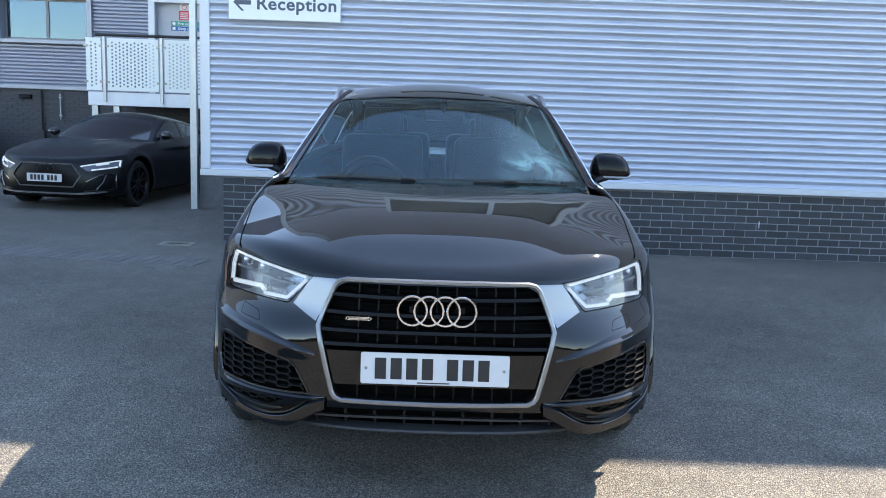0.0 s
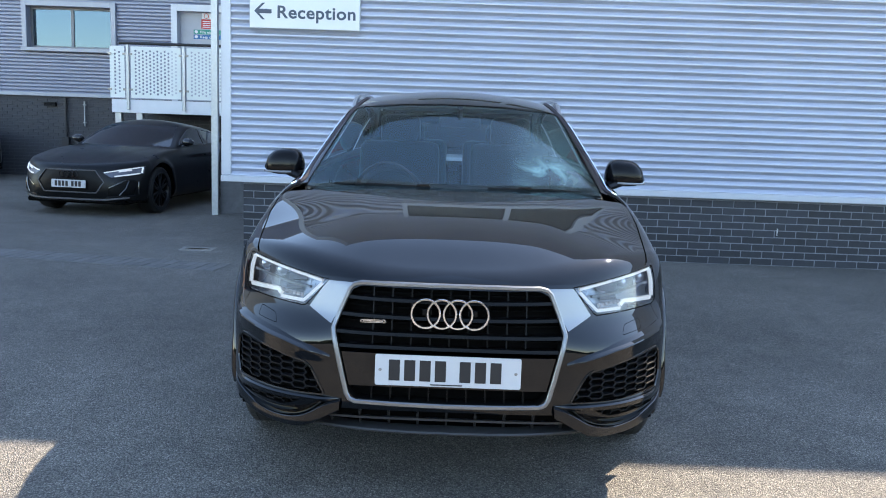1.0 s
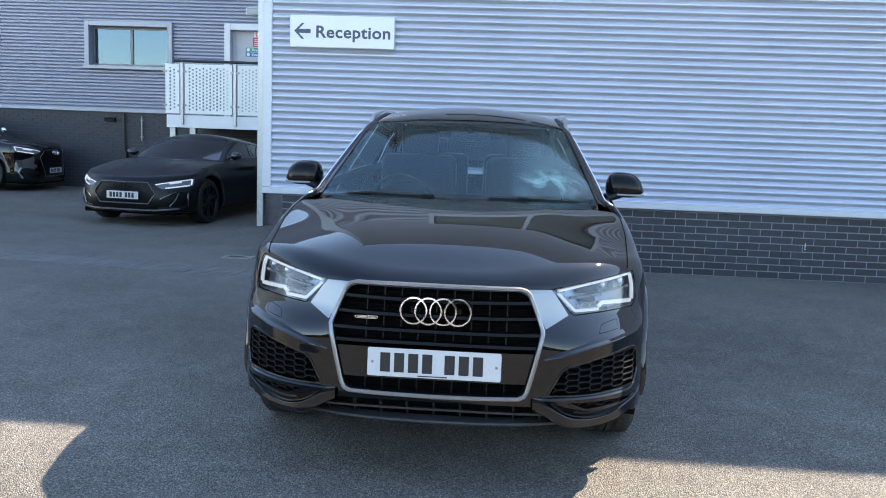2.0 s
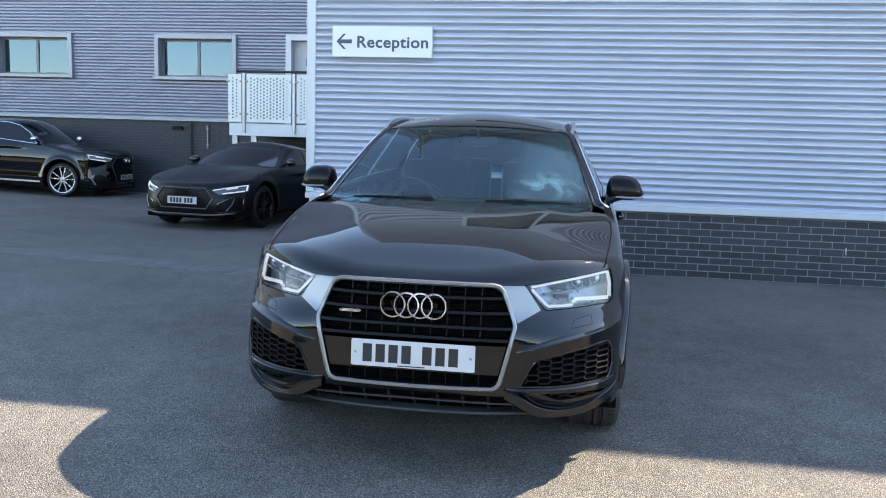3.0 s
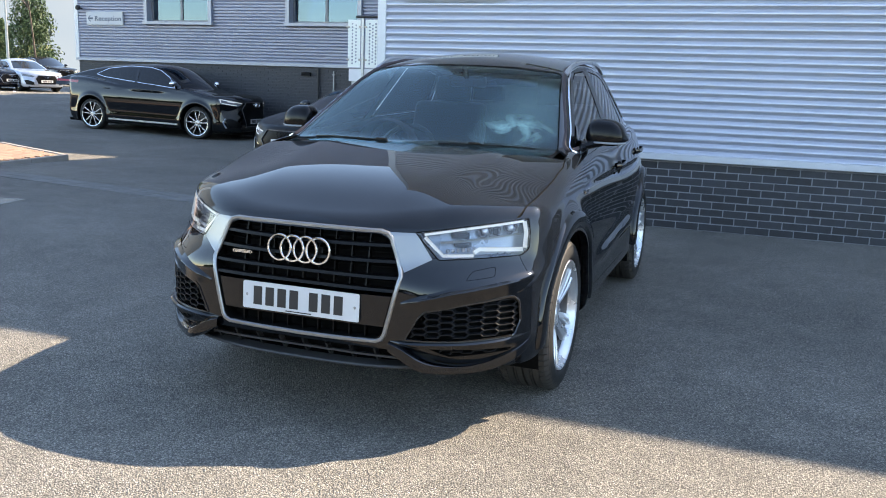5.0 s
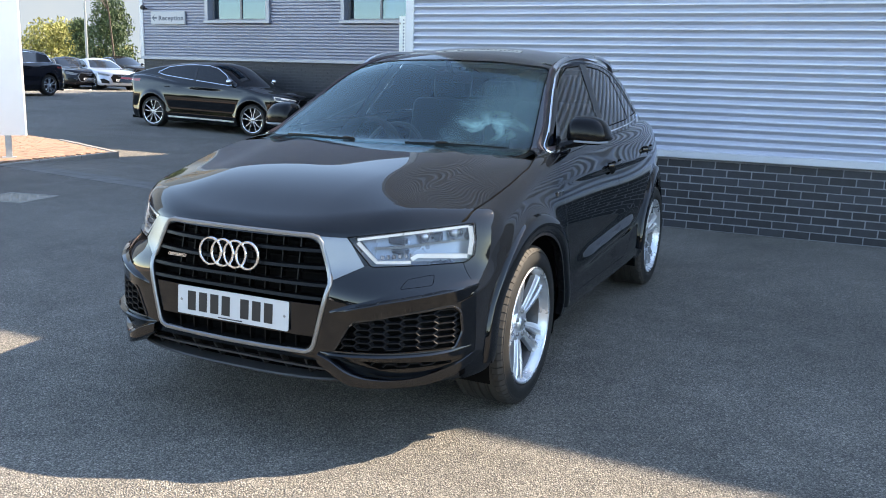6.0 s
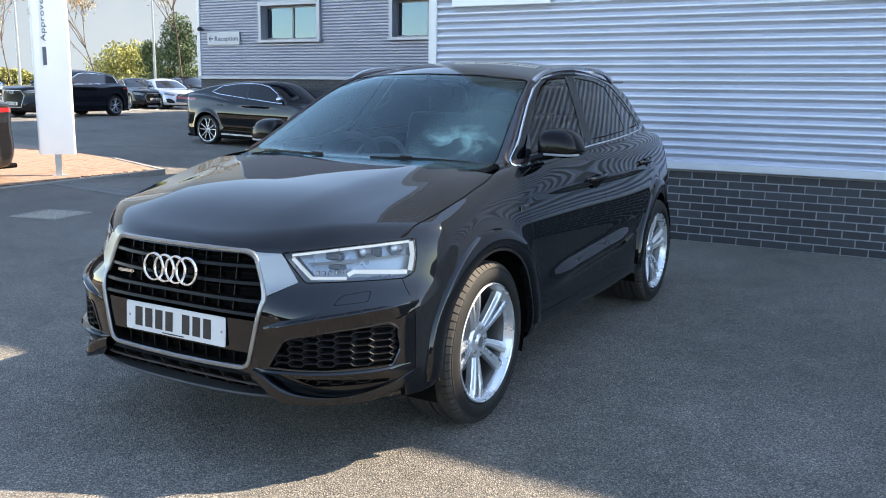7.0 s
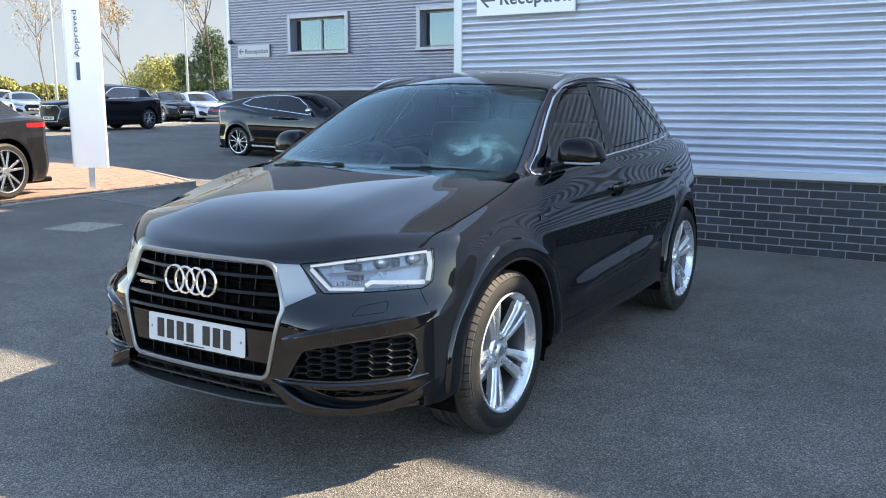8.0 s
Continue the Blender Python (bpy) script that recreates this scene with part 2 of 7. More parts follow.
def box(lo, hi, bevel=0.0, segments=1):
    bm = bmesh.new()
    bmesh.ops.create_cube(bm, size=1.0)
    lo, hi = Vector(lo), Vector(hi)
    for v in bm.verts:
        v.co = Vector((lo[i] + (v.co[i] + 0.5) * (hi[i] - lo[i]) for i in range(3)))
    if bevel:
        bmesh.ops.bevel(bm, geom=list(bm.edges), offset=bevel, segments=segments, affect="EDGES", profile=0.5)
    return bm


def join(*shapes):
    """Several (verts, faces) or bmeshes as one (verts, faces)."""
    vs, fs = [], []
    for s in shapes:
        if isinstance(s, bmesh.types.BMesh):
            s.verts.index_update()
            v, f = [tuple(q.co) for q in s.verts], [[q.index for q in p.verts] for p in s.faces]
            s.free()
        else:
            v, f = s
        k = len(vs)
        vs += [tuple(q) for q in v]
        fs += [[i + k for i in p] for p in f]
    return vs, fs


def moved(shape, m):
    if isinstance(shape, bmesh.types.BMesh):
        shape = join(shape)
    v, f = shape
    return [tuple(m @ Vector(q)) for q in v], f


def mirrored(shape):
    v, f = shape if not isinstance(shape, bmesh.types.BMesh) else join(shape)
    return [(-x, y, z) for x, y, z in v], [list(reversed(p)) for p in f]


def lathe(profile, n=32, axis="z", close=False, a0=0.0, a1=2 * math.pi):
    """Turns (radius, along) pairs about an axis."""
    full = abs(a1 - a0 - 2 * math.pi) < 1e-6
    rows = n if full else n + 1
    vs, fs = [], []
    for i in range(rows):
        a = a0 + (a1 - a0) * i / n
        c, s = math.cos(a), math.sin(a)
        for r, h in profile:
            vs.append({"z": (r * c, r * s, h), "x": (h, r * c, r * s), "y": (r * s, h, r * c)}[axis])
    k = len(profile)
    for i in range(n):
        j = (i + 1) % rows
        for q in range(k - 1 + (1 if close else 0)):
            q2 = (q + 1) % k
            fs.append((i * k + q, j * k + q, j * k + q2, i * k + q2))
    return vs, fs


def sweep(path, ring, closed=False, up=(0, 0, 1), caps=True):
    """Carries a ring of (side, up) points along a path; a ring may be a function of the place along it, from 0 to 1."""
    path = [Vector(p) for p in path]
    n = len(path)
    vs, fs = [], []
    for i, p in enumerate(path):
        a = path[(i - 1) % n] if closed or i else path[0]
        b = path[(i + 1) % n] if closed or i < n - 1 else path[-1]
        d = (b - a).normalized()
        u0 = up(i / max(1, n - 1)) if callable(up) else Vector(up)
        side = d.cross(u0)
        side = side.normalized() if side.length > 1e-6 else Vector((1, 0, 0))
        u = side.cross(d).normalized()
        r = ring(i / max(1, n - 1)) if callable(ring) else ring
        vs += [tuple(p + side * q[0] + u * q[1]) for q in r]
    k = len(r)
    for i in range(n if closed else n - 1):
        j = (i + 1) % n
        for q in range(k):
            q2 = (q + 1) % k
            fs.append((i * k + q, j * k + q, j * k + q2, i * k + q2))
    if caps and not closed:
        fs.append(list(range(k)))
        fs.append([(n - 1) * k + q for q in reversed(range(k))])
    return vs, fs


def ring_of(r, n=8, ry=None):
    ry = ry or r
    return [(r * math.cos(2 * math.pi * i / n), ry * math.sin(2 * math.pi * i / n)) for i in range(n)]


def rounded(poly, r, n=4):
    """A polygon with its corners rounded."""
    out = []
    k = len(poly)
    for i in range(k):
        p, a, b = Vector(poly[i]), Vector(poly[i - 1]), Vector(poly[(i + 1) % k])
        da, db = (a - p), (b - p)
        c = min(r, da.length * 0.45, db.length * 0.45)
        s, e = p + da.normalized() * c, p + db.normalized() * c
        for j in range(n + 1):
            q = j / n
            out.append(tuple(s * (1 - q) ** 2 + p * 2 * q * (1 - q) + e * q * q))
    return out


def slab(poly, z0, z1):
    """A flat polygon given thickness along z."""
    n = len(poly)
    vs = [(x, y, z0) for x, y in poly] + [(x, y, z1) for x, y in poly]
    fs = [list(reversed(range(n))), list(range(n, 2 * n))] + [(i, (i + 1) % n, n + (i + 1) % n, n + i) for i in range(n)]
    return vs, fs


def lettering(text, size, depth=0.002, spacing=1.0, bold=0.012):
    """Letters of the built-in font as (verts, faces), in the xz plane, facing -y, from x = 0."""
    cu = bpy.data.curves.new("text", "FONT")
    cu.body, cu.size, cu.extrude, cu.resolution_u, cu.space_character = text, size, depth, 4, spacing
    cu.offset = size * bold
    ob = bpy.data.objects.new("text", cu)
    scene.collection.objects.link(ob)
    dg = bpy.context.evaluated_depsgraph_get()
    me = bpy.data.meshes.new_from_object(ob.evaluated_get(dg))
    vs, fs = [(v.co.x, -v.co.z, v.co.y) for v in me.vertices], [list(p.vertices) for p in me.polygons]
    bpy.data.objects.remove(ob)
    bpy.data.curves.remove(cu)
    bpy.data.meshes.remove(me)
    return vs, fs



# ---- ground and buildings ----
def ground_z(x, y):
    """The yard falls a little towards the passage between the two buildings and rises to the far car park."""
    a = min(1, max(0, (y - 5.6) / 4.0))
    b = min(1, max(0, (-2.2 - x) / 2.0))
    c = min(1, max(0, (x + 14.5) / 4.0))
    d = min(1, max(0, (-16.5 - x) / 7.5))
    rise = 0.32 * d * d * (3 - 2 * d) + 0.009 * min(12, max(0, -24 - x))
    return rise - 0.12 * a * a * (3 - 2 * a) * b * b * (3 - 2 * b) * c * c * (3 - 2 * c)


def build_ground():
    xs = sorted(set([-1500, -600, -250, -120, -80, -60, -45, -35, -28] + [round(-24 + 0.8 * i, 2) for i in range(50)] + [20, 30, 45, 80, 150, 400, 1500]))
    ys = sorted(set([-1500, -400, -150, -70, -40, -25, -15] + [round(-10 + 0.8 * i, 2) for i in range(40)] + [26, 32, 40, 55, 75, 110, 180, 400, 1500]))
    vs = [(x, y, ground_z(x, y)) for x in xs for y in ys]
    k = len(ys)
    fs = [(i * k + j, i * k + k + j, i * k + k + j + 1, i * k + j + 1) for i in range(len(xs) - 1) for j in range(k - 1)]
    tagged(part("ground", (vs, fs), "asphalt", smooth=True), "worn grey asphalt yard with pale stones", "ground", kind="structure")


def corrugated(x0, x1, z0, z1, pitch, depth, holes=(), sharp=False):
    """A sheet with level corrugations facing -y, cut short round rectangular holes (x0, x1, z0, z1)."""
    n = 12
    zs, ys = [], []
    total = int(round((z1 - z0) / pitch * n))
    for i in range(total + 1):
        z = z0 + (z1 - z0) * i / total
        q = (z - z0) / pitch % 1.0
        # broad rounded crowns and narrower valleys
        d = 1 - 2 * (0.5 + 0.5 * math.cos(2 * math.pi * (q - 0.5))) ** 1.5
        if sharp:
            d = 1 - 2 * max(0.0, 1 - abs(q - 0.5) / 0.22) ** 0.8
        zs.append(z)
        ys.append(-depth / 2 * d)
    cuts = sorted({x0, x1, *[h for q in holes for h in q[:2]]})
    vs, fs = [], []
    for a, b in zip(cuts, cuts[1:]):
        for i in range(total):
            zm = (zs[i] + zs[i + 1]) / 2
            if any(h[0] - 1e-6 <= a and b <= h[1] + 1e-6 and h[2] < zm < h[3] for h in holes):
                continue
            k = len(vs)
            vs += [(a, ys[i], zs[i]), (b, ys[i], zs[i]), (b, ys[i + 1], zs[i + 1]), (a, ys[i + 1], zs[i + 1])]
            fs.append((k, k + 1, k + 2, k + 3))
    bm = bmesh.new()
    bv = [bm.verts.new(v) for v in vs]
    for f in fs:
        bm.faces.new([bv[i] for i in f])
    bmesh.ops.remove_doubles(bm, verts=bm.verts, dist=0.0004)
    return bm


A_Y, A_LEFT, A_RIGHT, A_TOP = 6.02, -2.43, 21.0, 7.20
B_Y, B_LEFT, B_RIGHT, B_TOP = 16.12, -16.05, -2.0, 8.5
WINDOWS_B = [(-13.72, -11.63, 2.61, 3.68), (-9.50, -7.44, 2.61, 3.68)]
DOOR_B = (-6.24, -4.80, 1.62, 3.70)
HIGH_A = (-0.65, 2.10, 3.22, 3.82)


def brick_wall(parent, x0, x1, z0, courses, face_y, seed, limit=(-99, 99), along="x", end=None, rows_skip=()):
    """Stretcher bond: each brick an object on shared meshes; a mortar bed stands just behind."""
    rnd = random.Random(seed)
    L, H, D = 0.215, 0.065, 0.09
    shapes = []
    for v in range(4):
        b = box((0, 0, 0), (L, D, H), 0.0035)
        for q in b.verts:
            q.co += Vector((rnd.uniform(-1, 1), rnd.uniform(-1, 1), rnd.uniform(-1, 1))) * 0.0012
        me = bpy.data.meshes.new("brick")
        b.to_mesh(me)
        b.free()
        me.materials.append(MATS["brick"])
        shapes.append(me)
    far = []
    made = 0
    for c in range(courses):
        z = z0 + 0.075 * c
        x = x0 - (0.1125 if c % 2 else 0)
        while x < x1:
            a, b = max(x, x0), min(x + L, x1)
            if b - a > 0.04:
                m = Matrix.Translation((a, face_y + rnd.uniform(-0.0015, 0.0015), z)) @ Matrix.Diagonal(((b - a) / L, 1, 1, 1))
                if limit[0] <= a <= limit[1] and made < 300:
                    o = new("brick", rnd.choice(shapes))
                    o.parent = parent
                    o.matrix_local = m
                    made += 1
                else:
                    far.append(moved(box((0, 0, 0), (L, D, H), 0.003), m))
            x += 0.225
    if far:
        o = part("brick_courses", join(*far), "brick", parent)
        o["kind"] = "stuff"


def window_b(x0, x1, z0, z1, k):
    w = thing("window_%d" % k, pose(0, 0, 0), "grey framed two-pane window reflecting blue sky", "window", kind="structure")
    y = B_Y - 0.02
    fr = 0.11
    rim = [box((x0, y - 0.07, z0), (x0 + fr, y + 0.22, z1), 0.006), box((x1 - fr, y - 0.07, z0), (x1, y + 0.22, z1), 0.006), box((x0 + fr, y - 0.07, z1 - fr), (x1 - fr, y + 0.22, z1), 0.006)]
    part("window_surround", join(*rim), "trim_window", w)
    part("window_sill", box((x0 - 0.02, y - 0.10, z0), (x1 + 0.02, y + 0.22, z0 + 0.08), 0.006), "trim_window", w)
    xi0, xi1, zi0, zi1 = x0 + fr, x1 - fr, z0 + 0.08, z1 - fr
    mid = (xi0 + xi1) / 2
    bars = [box((xi0, y + 0.14, zi0), (xi0 + 0.05, y + 0.2, zi1)), box((xi1 - 0.05, y + 0.14, zi0), (xi1, y + 0.2, zi1)), box((xi0 + 0.05, y + 0.14, zi1 - 0.05), (xi1 - 0.05, y + 0.2, zi1)), box((xi0 + 0.05, y + 0.14, zi0), (xi1 - 0.05, y + 0.2, zi0 + 0.05)), box((mid - 0.03, y + 0.138, zi0 + 0.05), (mid + 0.03, y + 0.2, zi1 - 0.05))]
    part("window_frame", join(*bars), "trim_dark", w)
    for a, b in ((xi0 + 0.05, mid - 0.03), (mid + 0.03, xi1 - 0.05)):
        part("pane", box((a, y + 0.165, zi0 + 0.05), (b, y + 0.172, zi1 - 0.05)), "glass_building", w)
    part("blind", box((xi0, y + 0.5, zi0), (xi1, y + 0.52, zi1)), "blind", w)


def sign(name, w, h, m, text_size, label, face="sign_white"):
    s = thing(name, m, label, "sign")
    part("panel", box((0, -0.045, 0), (w, 0.0, h), 0.004), face, s)
    part("border", box((-0.006, -0.03, -0.006), (w + 0.006, 0.004, h + 0.006), 0.003), "galvanised", s)
    z = h * 0.5
    a = h * 0.25
    arrow = ([(0.045 * h / 0.33, 0, z), (0.045 * h / 0.33 + a, 0, z + a), (0.045 * h / 0.33 + a * 1.35, 0, z + a), (0.045 * h / 0.33 + a * 0.62, 0, z + a * 0.26), (0.045 * h / 0.33 + a * 2.15, 0, z + a * 0.26), (0.045 * h / 0.33 + a * 2.15, 0, z - a * 0.26), (0.045 * h / 0.33 + a * 0.62, 0, z - a * 0.26), (0.045 * h / 0.33 + a * 1.35, 0, z - a), (0.045 * h / 0.33 + a, 0, z - a)], [])
    v = arrow[0]
    front = [(x, -0.048, zz) for x, _, zz in v]
    back = [(x, -0.044, zz) for x, _, zz in v]
    n = len(v)
    tri = [(0, 3, 1), (1, 3, 2), (0, 6, 3), (3, 6, 5), (3, 5, 4), (0, 8, 6), (8, 7, 6)]
    part("arrow", (front + back, [t for t in tri] + [(i, (i + 1) % n, n + (i + 1) % n, n + i) for i in range(n)]), "sign_ink", s)
    vs, fs = lettering("Reception", text_size, 0.0015, 1.06, 0.022)
    wide = max(q[0] for q in vs)
    x0 = 0.045 * h / 0.33 + a * 2.15 + 0.045 * w
    k = (w * 0.965 - x0) / wide
    part("lettering", ([(x0 + q[0] * k, q[1] - 0.0465, q[2] * 0.86 + h * 0.315) for q in vs], fs), "sign_ink", s)
    return s


def build_a():
    """The long shed behind the car: dark brick plinth, level corrugated sheet above it."""
    wa = thing("wall_south", pose(0, 0, 0), "silver corrugated metal wall on a dark brick plinth", "wall", kind="structure")
    z0 = 0.765
    part("cladding", moved(corrugated(A_LEFT + 0.10, A_RIGHT, z0, A_TOP, 0.076, 0.024, [HIGH_A]), Matrix.Translation((0, A_Y, 0))), "cladding", wa, smooth=True)
    part("corner_trim", box((A_LEFT, A_Y - 0.022, 0.765), (A_LEFT + 0.10, A_Y + 0.10, A_TOP), 0.006), "trim_grey", wa)
    part("drip_flashing", box((A_LEFT - 0.005, A_Y - 0.03, 0.695), (A_RIGHT, A_Y + 0.06, 0.762), 0.005), "trim_grey", wa)
    part("parapet_cap", box((A_LEFT - 0.04, A_Y - 0.04, A_TOP), (A_RIGHT, A_Y + 0.35, A_TOP + 0.06), 0.01), "trim_grey", wa)
    part("wall_core", box((A_LEFT + 0.02, A_Y + 0.20, 0.70), (A_RIGHT, A_Y + 0.30, HIGH_A[2]), 0), "dark_room", wa)
    part("wall_core", box((A_LEFT + 0.02, A_Y + 0.20, HIGH_A[3]), (A_RIGHT, A_Y + 0.30, A_TOP - 0.01), 0), "dark_room", wa)
    part("mortar_bed", box((-2.21, A_Y + 0.036, -0.2), (A_RIGHT, A_Y + 0.25, 0.70)), "mortar", wa)
    # high strip window
    w = thing("window_3", pose(0, 0, 0), "high dark strip window in the metal wall", "window", kind="structure")
    x0, x1, za, zb = HIGH_A
    part("window_frame", join(box((x0, A_Y - 0.03, za), (x0 + 0.07, A_Y + 0.1, zb)), box((x1 - 0.07, A_Y - 0.03, za), (x1, A_Y + 0.1, zb)), box((x0 + 0.07, A_Y - 0.03, zb - 0.07), (x1 - 0.07, A_Y + 0.1, zb)), box((x0 + 0.07, A_Y - 0.03, za), (x1 - 0.07, A_Y + 0.1, za + 0.07)), box(((x0 + x1) / 2 - 0.04, A_Y - 0.03, za + 0.07), ((x0 + x1) / 2 + 0.04, A_Y + 0.1, zb - 0.07))), "trim_grey", w)
    part("pane", box((x0 + 0.07, A_Y + 0.03, za + 0.07), ((x0 + x1) / 2 - 0.04, A_Y + 0.04, zb - 0.07)), "glass_pale", w)
    part("pane", box(((x0 + x1) / 2 + 0.04, A_Y + 0.03, za + 0.07), (x1 - 0.07, A_Y + 0.04, zb - 0.07)), "glass_pale", w)
    part("blind", box((x0, A_Y + 0.12, za), (x1, A_Y + 0.16, zb)), "trim_grey", w)
    sh = thing("shed", pose(0, 0, 0), "metal sheds behind the front wall", "building", kind="structure")
    part("side_wall", box((A_LEFT + 0.01, A_Y + 0.105, 0.70), (A_LEFT + 0.12, 9.6, A_TOP)), "cladding", sh)
    part("side_wall", box((-3.40, 9.64, 0.70), (-2.35, 9.78, A_TOP)), "cladding", sh)
    part("side_wall", box((-3.42, 9.79, -0.2), (-3.30, B_Y + 0.2, A_TOP)), "cladding", sh)
    part("plinth_return", box((-3.42, 9.60, -0.3), (-2.0, 9.78, 0.695)), "brick_pale", sh)
    part("plinth_side", box((-2.212, A_Y + 0.26, -0.2), (-2.0, 9.6, 0.695)), "brick_pale", sh)
    part("corner_angle", box((-3.52, 9.50, -0.2), (-3.43, 9.59, A_TOP)), "galvanised", sh)
    part("roof", box((A_LEFT + 0.13, A_Y + 0.36, A_TOP - 0.25), (A_RIGHT, 24, A_TOP - 0.08)), "roof_sheet", sh)
    part("end_wall", box((A_RIGHT, A_Y, -0.2), (A_RIGHT + 0.2, 24, A_TOP)), "cladding", sh)
    part("back_wall", box((-2.0, 24.0, -0.2), (A_RIGHT + 0.2, 24.2, A_TOP)), "cladding", sh)
    sign("reception_sign", 1.115, 0.33, pose(-2.125, A_Y - 0.012, 2.275), 0.2, "white wall sign with an arrow reading Reception")
    return wa


def build_b():
    """The building beyond: brick below, sheet above with two windows, a door to a perforated balcony."""
    wb = thing("wall_west", pose(0, 0, 0), "grey corrugated metal wall above dark brickwork", "wall", kind="structure")
    holes = WINDOWS_B + [DOOR_B]
    part("cladding", moved(corrugated(B_LEFT + 0.12, B_RIGHT, 1.72, B_TOP, 0.0762, 0.024, holes, sharp=True), Matrix.Translation((0, B_Y, 0))), "cladding_dark", wb)
    part("corner_trim", box((B_LEFT, B_Y - 0.03, 1.66), (B_LEFT + 0.12, B_Y + 0.1, B_TOP), 0.006), "trim_grey", wb)
    part("drip_flashing", box((B_LEFT - 0.01, B_Y - 0.035, 1.645), (B_RIGHT, B_Y + 0.08, 1.72), 0.005), "trim_window", wb)
    part("parapet_cap", box((B_LEFT - 0.05, B_Y - 0.05, B_TOP), (B_RIGHT, B_Y + 0.4, B_TOP + 0.08), 0.01), "trim_grey", wb)
    xs = [B_LEFT + 0.02] + [q for h in sorted(holes) for q in h[:2]] + [B_RIGHT]
    for a, b in zip(xs[::2], xs[1::2]):
        part("wall_core", box((a, B_Y + 0.12, 1.7), (b, B_Y + 0.28, B_TOP - 0.02)), "dark_room", wb)
    for h in holes:
        part("wall_core", box((h[0], B_Y + 0.12, h[3]), (h[1], B_Y + 0.28, B_TOP - 0.02)), "dark_room", wb)
        if h[2] > 1.8:
            part("wall_core", box((h[0], B_Y + 0.12, 1.7), (h[1], B_Y + 0.28, h[2])), "dark_room", wb)
    part("mortar_bed", box((B_LEFT + 0.06, B_Y + 0.038, -0.4), (B_RIGHT, B_Y + 0.3, 1.645)), "mortar_dark", wb)
    bd = thing("office_block", pose(0, 0, 0), "metal clad office block, its side and flat roof", "building", kind="structure")
    part("side_wall", box((B_LEFT + 0.01, B_Y + 0.31, -0.3), (B_LEFT + 0.2, 34, B_TOP)), "cladding_dark", bd)
    part("back_wall", box((B_LEFT + 0.21, 33.8, -0.3), (B_RIGHT, 34, B_TOP)), "cladding_dark", bd)
    part("roof", box((B_LEFT + 0.21, B_Y + 0.41, B_TOP - 0.3), (B_RIGHT, 33.79, B_TOP - 0.1)), "roof_sheet", bd)
    part("floor", box((B_LEFT + 0.21, B_Y + 0.31, 1.2), (B_RIGHT, 33.79, 1.6)), "dark_room", bd)
    for k, h in enumerate(WINDOWS_B):
        window_b(*h, k + 1)
    sign("reception_sign", 1.19, 0.33, pose(-15.6, B_Y - 0.03, 2.585), 0.2, "white Reception sign, greyed for shade, with an arrow beside a lamp", "sign_white_shaded")
    # flood lamp by the sign
    fl = thing("flood_lamp", pose(-15.78, B_Y - 0.02, 3.0), "small dark security lamp on the wall", "lamp")
    part("bracket", box((-0.02, -0.12, -0.02), (0.02, 0.0, 0.02), 0.004), "plastic_black", fl)
    part("lamp_head", moved(lathe([(0.0, -0.06), (0.05, -0.055), (0.07, 0.0), (0.05, 0.05), (0.0, 0.06)], 14, "y"), pose(0, -0.15, 0.02, 20, 0, 0)), "plastic_black", fl, smooth=True)
    dl = thing("bulkhead_lamp", pose(-5.56, B_Y - 0.02, 3.97), "pale oblong lamp above the fire door", "lamp")
    part("housing", box((-0.17, -0.10, -0.085), (0.17, 0.0, 0.085), 0.02, 2), "panel_trim", dl)
    part("diffuser", box((-0.15, -0.125, -0.065), (0.15, -0.095, 0.065), 0.012, 2), "lens_grey", dl)
    # door with its notices
    x0, x1, za, zb = DOOR_B
    d = thing("door_1", pose(0, 0, 0), "grey metal fire door with safety notices", "door", kind="structure")
    y = B_Y - 0.02
    part("door_frame", join(box((x0, y - 0.05, za), (x0 + 0.14, y + 0.25, zb), 0.005), box((x1 - 0.14, y - 0.05, za), (x1, y + 0.25, zb), 0.005), box((x0 + 0.14, y - 0.05, zb - 0.14), (x1 - 0.14, y + 0.25, zb), 0.005)), "trim_grey", d)
    leaf = part("door_leaf", box((x0 + 0.14, y + 0.14, za), (x1 - 0.14, y + 0.19, zb - 0.14), 0.003), "door_grey", d)
    f = y + 0.138
    part("notice", box((-5.63, f - 0.004, 3.22), (-5.40, f, 3.42), 0.001), "sign_red", leaf, "red warning notice")
    part("notice", box((-5.61, f - 0.004, 3.43), (-5.42, f, 3.55), 0.001), "sign_white", leaf, "white notice above the red one")
    part("notice_ring", moved(lathe([(0.042, -0.002), (0.056, -0.002), (0.056, 0.0)], 20, "y"), pose(-5.515, f - 0.0045, 3.49)), "sign_red", leaf)
    for k in range(4):
        part("bar", box((-5.60, f - 0.006, 3.245 + 0.04 * k), (-5.43, f - 0.004, 3.262 + 0.04 * k)), "sign_white", leaf)
    for z, mat_name, words in ((3.10, "sign_green", "Fire exit"), (2.995, "sign_blue", "Keep clear")):
        nt = part("notice", box((-5.80, f - 0.004, z), (-5.15, f, z + 0.095), 0.001), mat_name, leaf, "notice reading " + words)
        vs, fs = lettering(words, 0.085, 0.001)
        part("lettering", ([(q[0] - 5.66, q[1] + f - 0.0055, q[2] + z + 0.018) for q in vs], fs), "sign_white", nt)
        part("symbol", moved(lathe([(0.0, -0.0015), (0.036, -0.0015), (0.036, 0.0)], 16, "y"), pose(-5.74, f - 0.004, z + 0.048)), "sign_white", nt)
    return wb


